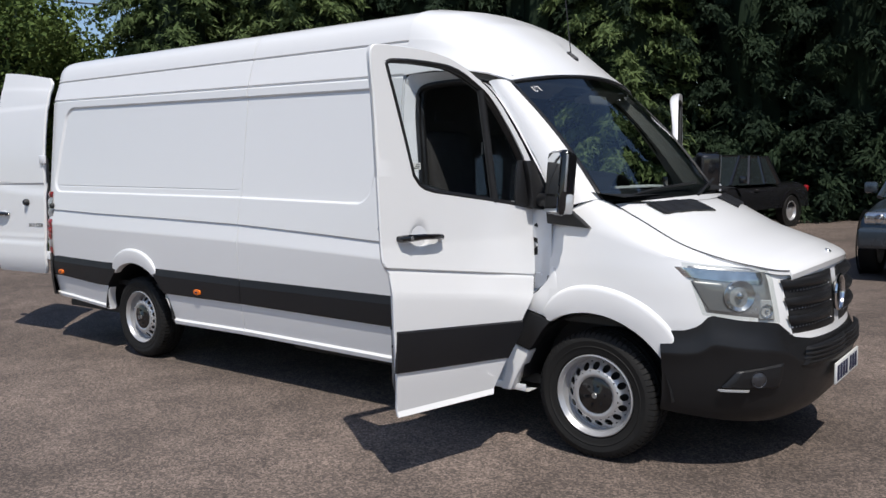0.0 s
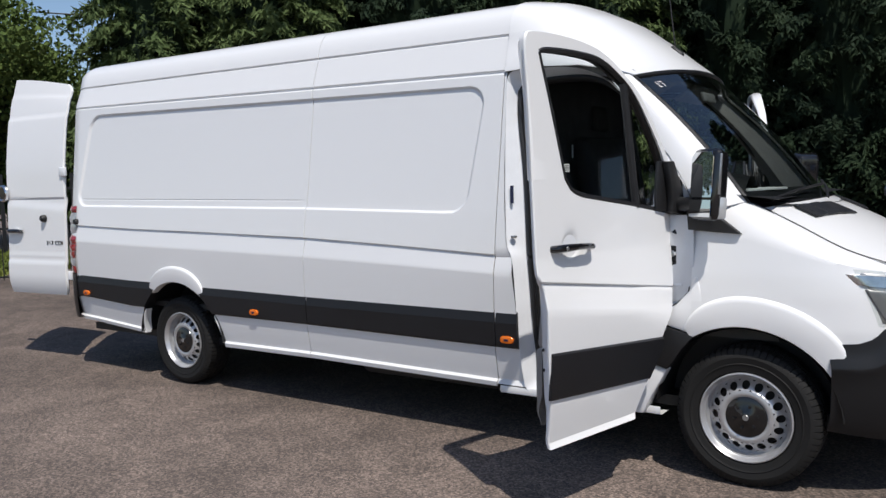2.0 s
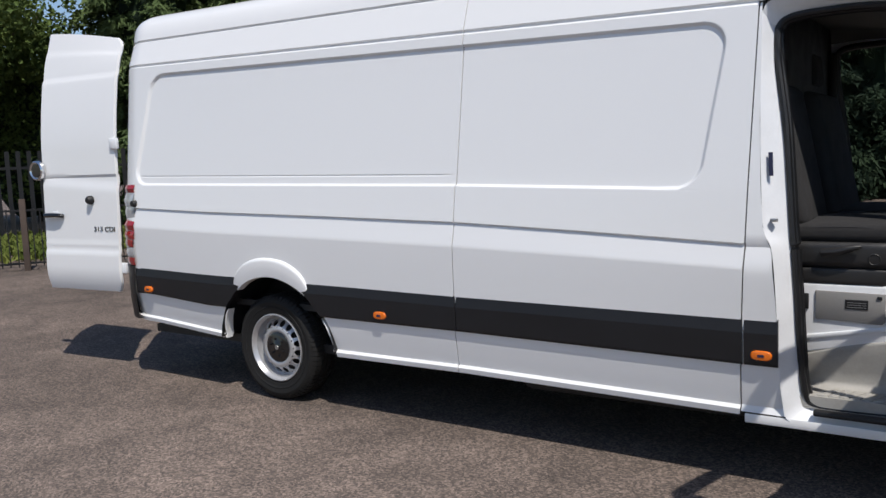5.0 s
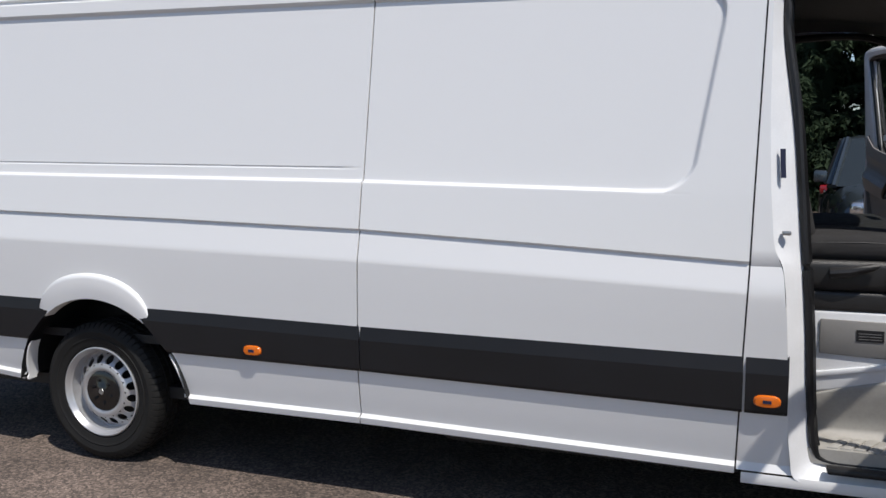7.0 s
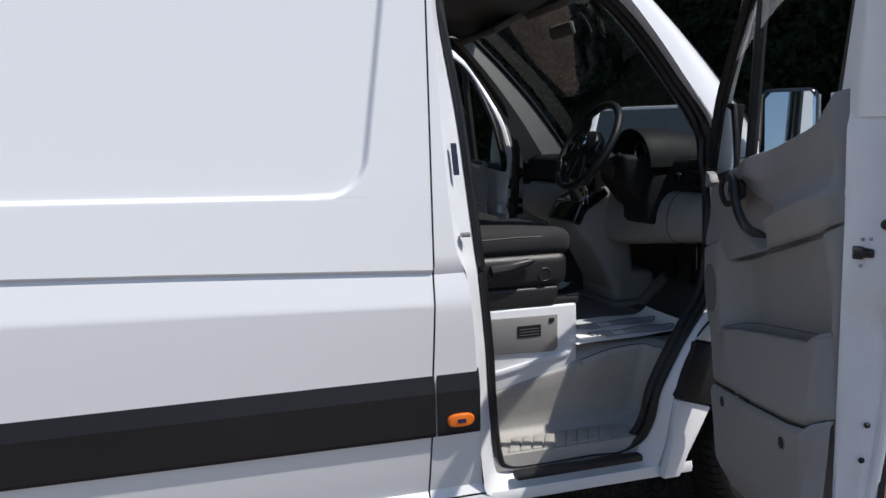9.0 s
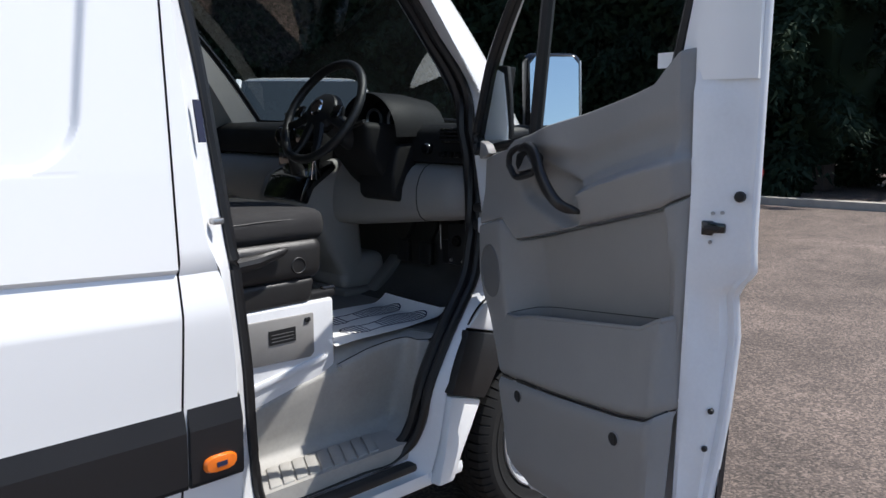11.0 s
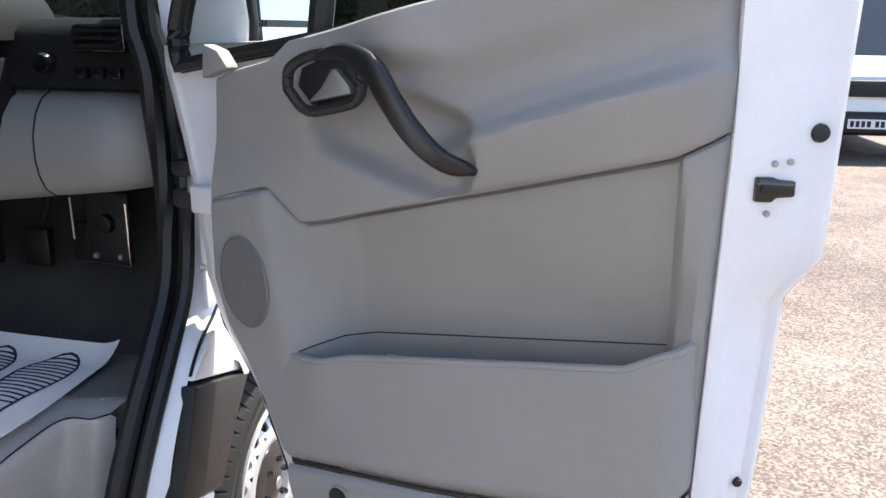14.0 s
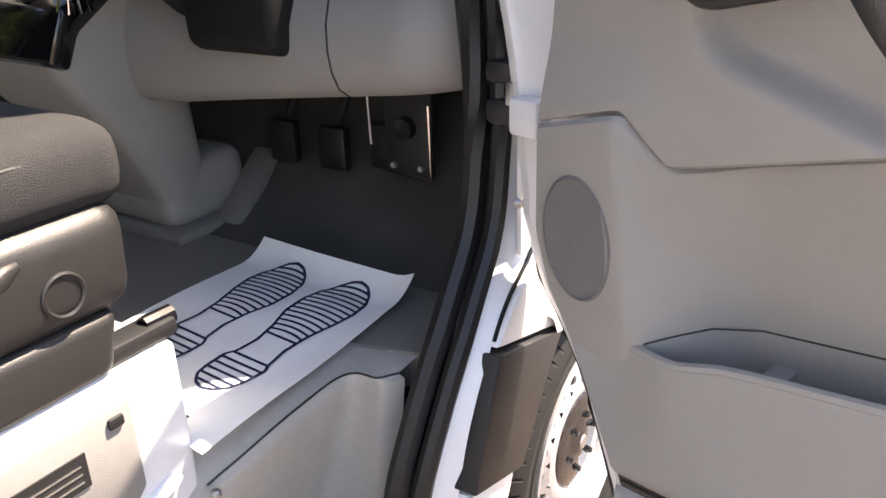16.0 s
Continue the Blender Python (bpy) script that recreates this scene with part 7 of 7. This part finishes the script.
for k in range(5):
    x = -4.4 + k * 2.2 + 0.35
    part("post", box(x, x + 0.09, -0.045, 0.045, 0.0, 1.12, 0.006), BARK, rail)
GRASS = leaf_material("grass", (0.05, 0.08, 0.015), (0.22, 0.24, 0.06))
n = 9000
q = np.stack([rngn.uniform(-15.5, -9.8, n), rngn.uniform(-2, 9, n), np.zeros(n)], 1)
q = q[(q[:, 0] + 8.98) * 0.81 - (q[:, 1] - 3.08) * 0.588 < -1.2]
q[:, 2] = 0.08
verts, faces = leaves(rngn, q, 0.10, -1.5, 2.0)
tagged(flat_mesh("grass_verge", verts, faces, GRASS, None), "sunlit rough grass beyond the railings", "grass", kind="stuff")
pal = thing("palisade_fence", pose(-15.5, 4.0, 0, 0, 0, 62), "dark tall palisade fence before the trees", "fence")
for k in range(60):
    x = -6.5 + k * 0.22
    part("pale", box(x, x + 0.09, -0.01, 0.01, 0.0, 2.0), IRON, pal) if k == 0 else None
    if k:
        b = new("pale", pal.children[0].data)
        b.parent = pal
        b.location.x = k * 0.22
part("pale_rail", box(-6.6, 6.8, 0.012, 0.05, 1.6, 1.66), IRON, pal)
wire = part("overhead_cable", tube([(-24.0, 0.5, 7.3), (-18.8, 9.6, 6.9), (-14.5, 17.0, 6.75)], 0.022, 6), IRON, None)
tagged(wire, "thin dark overhead cable between the trees", "cable")
KERB = material("kerb_concrete", (0.38, 0.35, 0.30), 0.85, 0, 0.2, 6, 0.6, 60)
kerb = part("kerb", prism([(15.2, 1.5), (15.4, 1.5), (14.4, 9.0), (11.8, 14.5), (11.6, 14.4), (14.2, 9.0)], 0.0, 0.12, 0.0, plane="xy"), KERB, None)
tagged(kerb, "pale concrete kerb along the yard's edge", "kerb", kind="structure")


# ---- parked vehicles ----
def car(name, label, category, paint, m, L, W, base, bonnet, cab, roof_z, belt, tail_z, wheel_r, axles, plate, bumper_mat, boxy=0.0, tail=None):
    """A parked vehicle, nose to +x: base height, bonnet (end x, height), cab (front foot, roof front, roof back, back foot)."""
    v = thing(name, m, label, category)
    h = W / 2
    nose, rear = L / 2, -L / 2
    top = [(rear, base + 0.18, 0.92), (rear + 0.05, tail_z - 0.08, 0.96), (rear + 0.15, tail_z, 0.98), (cab[3], tail_z + 0.01, 1.0), (0.0, belt, 1.0), (cab[0], belt + 0.02, 1.0), (bonnet[0], bonnet[1], 0.97), (nose - 0.12, bonnet[1] - 0.10, 0.90), (nose - 0.02, bonnet[1] - 0.22, 0.84), (nose, base + 0.2, 0.82)]
    rows = []
    xs = np.linspace(rear, nose, 49)
    for x in xs:
        zt = lin(x, [p[0] for p in top], [p[1] for p in top])
        w = h * lin(x, [p[0] for p in top], [p[2] for p in top])
        arch = 0.0
        row = []
        for a in np.linspace(0, 1, 25):
            th = math.pi * a
            c, s = math.cos(th), math.sin(th)
            y = -w * math.copysign(abs(c) ** 0.35, c)
            z = base + (zt - base) * min(1.0, abs(s) ** 0.55)
            if abs(c) > 0.5 and z < base + 0.02:
                z = base
            row.append((x, y, z))
        rows.append(row)
    verts, faces = loft(rows, flip=True)
    n = 25
    faces += [list(range(n)), [48 * n + k for k in range(n)][::-1]]
    body = raw("body", verts, faces, paint, v, angle=40)
    # cabin
    hw, hr = h * 0.93, h * (0.72 + 0.12 * boxy)
    zr = roof_z
    foot = belt - 0.03
    def sec(x, z, w):
        return [(x, -w, z), (x, w, z)]
    rows = [sec(cab[3], max(tail_z - 0.02, foot - 0.05), hw), sec(cab[2], zr - 0.03, hr), sec((cab[1] + cab[2]) / 2, zr - 0.02, hr), sec(cab[1], zr - 0.03, hr), sec(cab[0], foot, hw)]
    a, b, c, d, e = rows
    verts = a + b + c + d + e
    raw("windscreen", verts[6:10], [[0, 1, 3, 2]], CARGLASS, v, smooth=False)
    raw("rear_window", verts[0:4], [[0, 1, 3, 2]], CARGLASS, v, smooth=False)
    for s in (0, 1):
        f0, f1, r0, r1 = verts[8 + s], verts[0 + s], verts[6 + s], verts[2 + s]
        raw("side_window", [f0, f1, r1, r0], [[0, 1, 2, 3]], CARGLASS, v, smooth=False)
        for t in (0.36, 0.70) if cab[0] - cab[3] > 2 else (0.5,):
            p, q = Vector(f0).lerp(Vector(f1), t), Vector(r0).lerp(Vector(r1), t)
            part("door_pillar", tube([p, q], 0.045, 6), paint, v)
        part("front_pillar", tube([f0, r0], 0.04, 6), paint, v)
        part("rear_pillar", tube([f1, r1], 0.06, 6), paint, v)
    rows = []
    for t in np.linspace(0, 1, 9):
        x = cab[1] + (cab[2] - cab[1]) * t
        rows.append([(x, hr * 1.03 * q, zr + 0.03 * (1 - q ** 4) - 0.035 * (abs(q) > 0.99) - 0.03 * (2 * t - 1) ** 4) for q in np.linspace(-1, 1, 11)])
    verts, faces = loft(rows)
    thicken(raw("roof", verts, faces, paint, v), 0.05)
    for ax in axles:
        for s in (-1, 1):
            w = new("road_wheel")
            w.parent = v
            w.location = (ax, s * (h - 0.10), wheel_r)
            part("tyre", lathe([(wheel_r * 0.62, -0.10), (wheel_r * 0.95, -0.11), (wheel_r, -0.07), (wheel_r, 0.07), (wheel_r * 0.95, 0.11), (wheel_r * 0.62, 0.10)], 28), TYRE, w)
            part("rim", lathe([(0.0, -0.10 * 1), (wheel_r * 0.2, -0.10), (wheel_r * 0.3, -0.07), (wheel_r * 0.5, -0.06), (wheel_r * 0.60, -0.105), (wheel_r * 0.63, -0.10), (wheel_r * 0.63, 0.10), (wheel_r * 0.60, 0.105), (wheel_r * 0.5, 0.06), (wheel_r * 0.3, 0.07), (0.0, 0.10)], 28), STEEL, w)
            part("wheel_arch", lathe([(wheel_r * 1.02, 0.114 * s), (wheel_r * 1.22, 0.114 * s)], 28, "y", (ax, s * (h - 0.10), wheel_r + 0.03)), RUBBER, v)
    for s in (-1, 1):
        y = s * h * 0.62
        bm = box(nose - 0.26, nose + 0.005, y - 0.17, y + 0.17, bonnet[1] - 0.34, bonnet[1] - 0.17, 0.05, 3)
        part("headlight", bm, REFLECTOR, v)
        bm = lathe([(0.0, 0.02), (0.05, 0.015), (0.065, 0.0)], 16, "x", (nose, y - s * 0.02, bonnet[1] - 0.255))
        part("headlight_lens", bm, CHROME, v)
        part("tail_light", box(rear - 0.012, rear + 0.10, s * h * 0.80 - 0.17, s * h * 0.80 + 0.10, tail_z - 0.26, tail_z - 0.10, 0.03) if tail is None else box(rear - 0.012, rear + 0.12, s * h * 0.76 - 0.20, s * h * 0.76 + 0.16, tail_z - 0.28, tail_z - 0.13, 0.05), RED, v)
        mx = cab[0] - 0.25
        part("wing_mirror", box(mx - 0.05, mx + 0.05, s * (h + 0.10) - 0.09, s * (h + 0.10) + 0.09, belt + 0.02, belt + 0.19, 0.035), tail or paint, v)
        part("door_handle", box(0.0, 0.16, s * (h + 0.005) - 0.012, s * (h + 0.005) + 0.012, belt - 0.15, belt - 0.12, 0.005), CHROME, v)
    part("front_bumper", box(nose - 0.16, nose + 0.06, -h * 0.88, h * 0.88, base - 0.02, base + 0.26, 0.06, 3), bumper_mat, v)
    part("rear_bumper", box(rear - 0.06, rear + 0.16, -h * 0.90, h * 0.90, base - 0.02, base + 0.22, 0.06, 3), paint if tail else bumper_mat, v)
    gr = part("grille", box(nose - 0.10, nose + 0.012, -h * 0.40, h * 0.40, bonnet[1] - 0.36, bonnet[1] - 0.17, 0.02), BLACK, v)
    for k in range(3):
        part("grille_bar", box(nose + 0.008, nose + 0.022, -h * 0.38, h * 0.38, bonnet[1] - 0.335 + k * 0.055, bonnet[1] - 0.315 + k * 0.055, 0.004), CHROME if boxy < 0.9 else BUMPER, gr)
    for x, mat in ((nose + 0.062, PLATEWHITE), (rear - 0.074, PLATEYELLOW)):
        zc = base + 0.12 if x > 0 else (base + 0.12 if tail is None else tail_z - 0.33)
        pl = part("number_plate", box(x, x + 0.012, -0.26, 0.26, zc - 0.055, zc + 0.055), mat, v)
        xs = x + 0.0125 if x > 0 else x - 0.0025
        for k in range(7):
            y0 = -0.235 + k * 0.062 + (0.03 if k > 3 else 0)
            part("plate_bar", box(xs, xs + 0.002, y0, y0 + 0.042, zc - 0.036, zc + 0.036), INK, pl)
    return v


CARGLASS = material("car_glass", (0.02, 0.026, 0.028), 0.05, 0, 0.1, 3, coat=0.5)
BLACKPAINT = material("black_car_paint", (0.012, 0.012, 0.014), 0.2, 0, 0.08, 3, coat=0.8)
GREYPAINT = material("grey_car_paint", (0.055, 0.07, 0.085), 0.3, 0.4, 0.08, 3, coat=0.8)
BLUEPAINT = material("blue_car_paint", (0.006, 0.018, 0.085), 0.22, 0.2, 0.08, 3, coat=0.8)
VANBLUE = material("bright_blue_paint", (0.02, 0.16, 0.50), 0.3, 0.0, 0.08, 3, coat=0.6)

car("pickup_truck", "black double-cab pickup truck parked before the trees", "pickup truck", BLACKPAINT, pose(-0.60, 16.2, 0, 0, 0, 258), 5.2, 1.85, 0.48, (1.75, 1.10), (1.15, 0.45, -0.75, -1.0), 1.76, 1.10, 1.10, 0.39, (1.6, -1.55), PLATEWHITE, BLACKPAINT)
car("pickup_truck", "dark grey pickup truck with chrome grille bars", "pickup truck", GREYPAINT, pose(4.9, 10.55, 0, 0, 0, 268), 5.1, 1.85, 0.45, (1.75, 1.08), (1.15, 0.45, -0.75, -1.0), 1.74, 1.08, 1.05, 0.39, (1.6, -1.5), PLATEWHITE, GREYPAINT)
car("convertible_car", "dark blue two-door car seen from behind", "car", BLUEPAINT, pose(12.23, 4.37, 0, 0, 0, 35), 4.5, 1.84, 0.28, (1.2, 0.86), (0.75, 0.15, -0.85, -1.45), 1.38, 0.95, 1.00, 0.33, (1.35, -1.25), PLATEYELLOW, BLUEPAINT, tail=BLUEPAINT)
car("parked_car", "white parked car facing the van", "car", WHITE, pose(8.25, 7.3, 0, 0, 0, 237), 4.5, 1.90, 0.32, (1.6, 0.98), (1.15, 0.40, -1.5, -2.0), 1.90, 1.05, 1.08, 0.34, (1.4, -1.35), PLATEWHITE, BUMPER, boxy=0.6)
car("small_van", "bright blue panel van parked across the yard", "van", VANBLUE, pose(20.9, -1.35, 0, 0, 0, 135), 4.9, 1.95, 0.35, (1.9, 1.20), (1.45, 0.75, -2.3, -2.43), 2.05, 1.28, 1.30, 0.35, (1.6, -1.5), PLATEWHITE, BUMPER, boxy=1.0)
car("small_van", "white van with black bumper and grille facing the camera", "van", WHITE, pose(15.75, -3.45, 0, 0, 0, 183), 4.9, 1.90, 0.33, (1.9, 1.12), (1.45, 0.75, -2.3, -2.43), 2.0, 1.2, 1.22, 0.34, (1.6, -1.5), PLATEWHITE, BUMPER, boxy=1.0)

# ---- ground ----
def asphalt():
    m = bpy.data.materials.new("asphalt")
    m.use_nodes = True
    nt = m.node_tree
    p = nt.nodes["Principled BSDF"]
    tc = nt.nodes.new("ShaderNodeTexCoord")
    vor = nt.nodes.new("ShaderNodeTexVoronoi")
    vor.inputs["Scale"].default_value = 95
    vor2 = nt.nodes.new("ShaderNodeTexVoronoi")
    vor2.inputs["Scale"].default_value = 95
    vor2.feature = "DISTANCE_TO_EDGE"
    big = nt.nodes.new("ShaderNodeTexNoise")
    big.inputs["Scale"].default_value, big.inputs["Detail"].default_value = 0.45, 6
    fine = nt.nodes.new("ShaderNodeTexNoise")
    fine.inputs["Scale"].default_value, fine.inputs["Detail"].default_value = 30, 4
    for n in (vor, vor2, big, fine):
        nt.links.new(tc.outputs["Object"], n.inputs["Vector"])
    ramp = nt.nodes.new("ShaderNodeValToRGB")
    e = ramp.color_ramp.elements
    e[0].position, e[0].color = 0.0, (0.058, 0.047, 0.040, 1)
    e[1].position, e[1].color = 1.0, (0.255, 0.195, 0.160, 1)
    k = e.new(0.55)
    k.color = (0.130, 0.100, 0.083, 1)
    sep = nt.nodes.new("ShaderNodeSeparateColor")
    nt.links.new(vor.outputs["Color"], sep.inputs[0])
    nt.links.new(sep.outputs[0], ramp.inputs[0])
    mr = nt.nodes.new("ShaderNodeMapRange")
    mr.inputs["From Min"].default_value, mr.inputs["From Max"].default_value = 0.3, 0.7
    mr.inputs["To Min"].default_value, mr.inputs["To Max"].default_value = 0.68, 1.30
    nt.links.new(big.outputs["Fac"], mr.inputs["Value"])
    mul = nt.nodes.new("ShaderNodeVectorMath")
    mul.operation = "SCALE"
    nt.links.new(ramp.outputs[0], mul.inputs[0])
    nt.links.new(mr.outputs[0], mul.inputs["Scale"])
    # scuffs and dark oily patches
    mid = nt.nodes.new("ShaderNodeTexNoise")
    mid.inputs["Scale"].default_value, mid.inputs["Detail"].default_value, mid.inputs["Roughness"].default_value = 2.2, 7, 0.7
    nt.links.new(tc.outputs["Object"], mid.inputs["Vector"])
    sc = nt.nodes.new("ShaderNodeMapRange")
    sc.inputs["From Min"].default_value, sc.inputs["From Max"].default_value = 0.35, 0.68
    sc.inputs["To Min"].default_value, sc.inputs["To Max"].default_value = 0.72, 1.28
    nt.links.new(mid.outputs["Fac"], sc.inputs["Value"])
    mul2 = nt.nodes.new("ShaderNodeVectorMath")
    mul2.operation = "SCALE"
    nt.links.new(mul.outputs[0], mul2.inputs[0])
    nt.links.new(sc.outputs[0], mul2.inputs["Scale"])
    nt.links.new(mul2.outputs[0], p.inputs["Base Color"])
    p.inputs["Roughness"].default_value = 0.85
    b = nt.nodes.new("ShaderNodeBump")
    b.inputs["Strength"].default_value, b.inputs["Distance"].default_value = 0.8, 0.006
    nt.links.new(vor2.outputs["Distance"], b.inputs["Height"])
    nt.links.new(b.outputs[0], p.inputs["Normal"])
    return m


ASPHALT = asphalt()
bm = bmesh.new()
bmesh.ops.create_grid(bm, x_segments=60, y_segments=60, size=600)
for v in bm.verts:
    v.co.z = 0.0
ground = part("ground", bm, ASPHALT, None, smooth=False)
tagged(ground, "worn brownish-grey asphalt yard with embedded chippings", "ground", kind="structure")
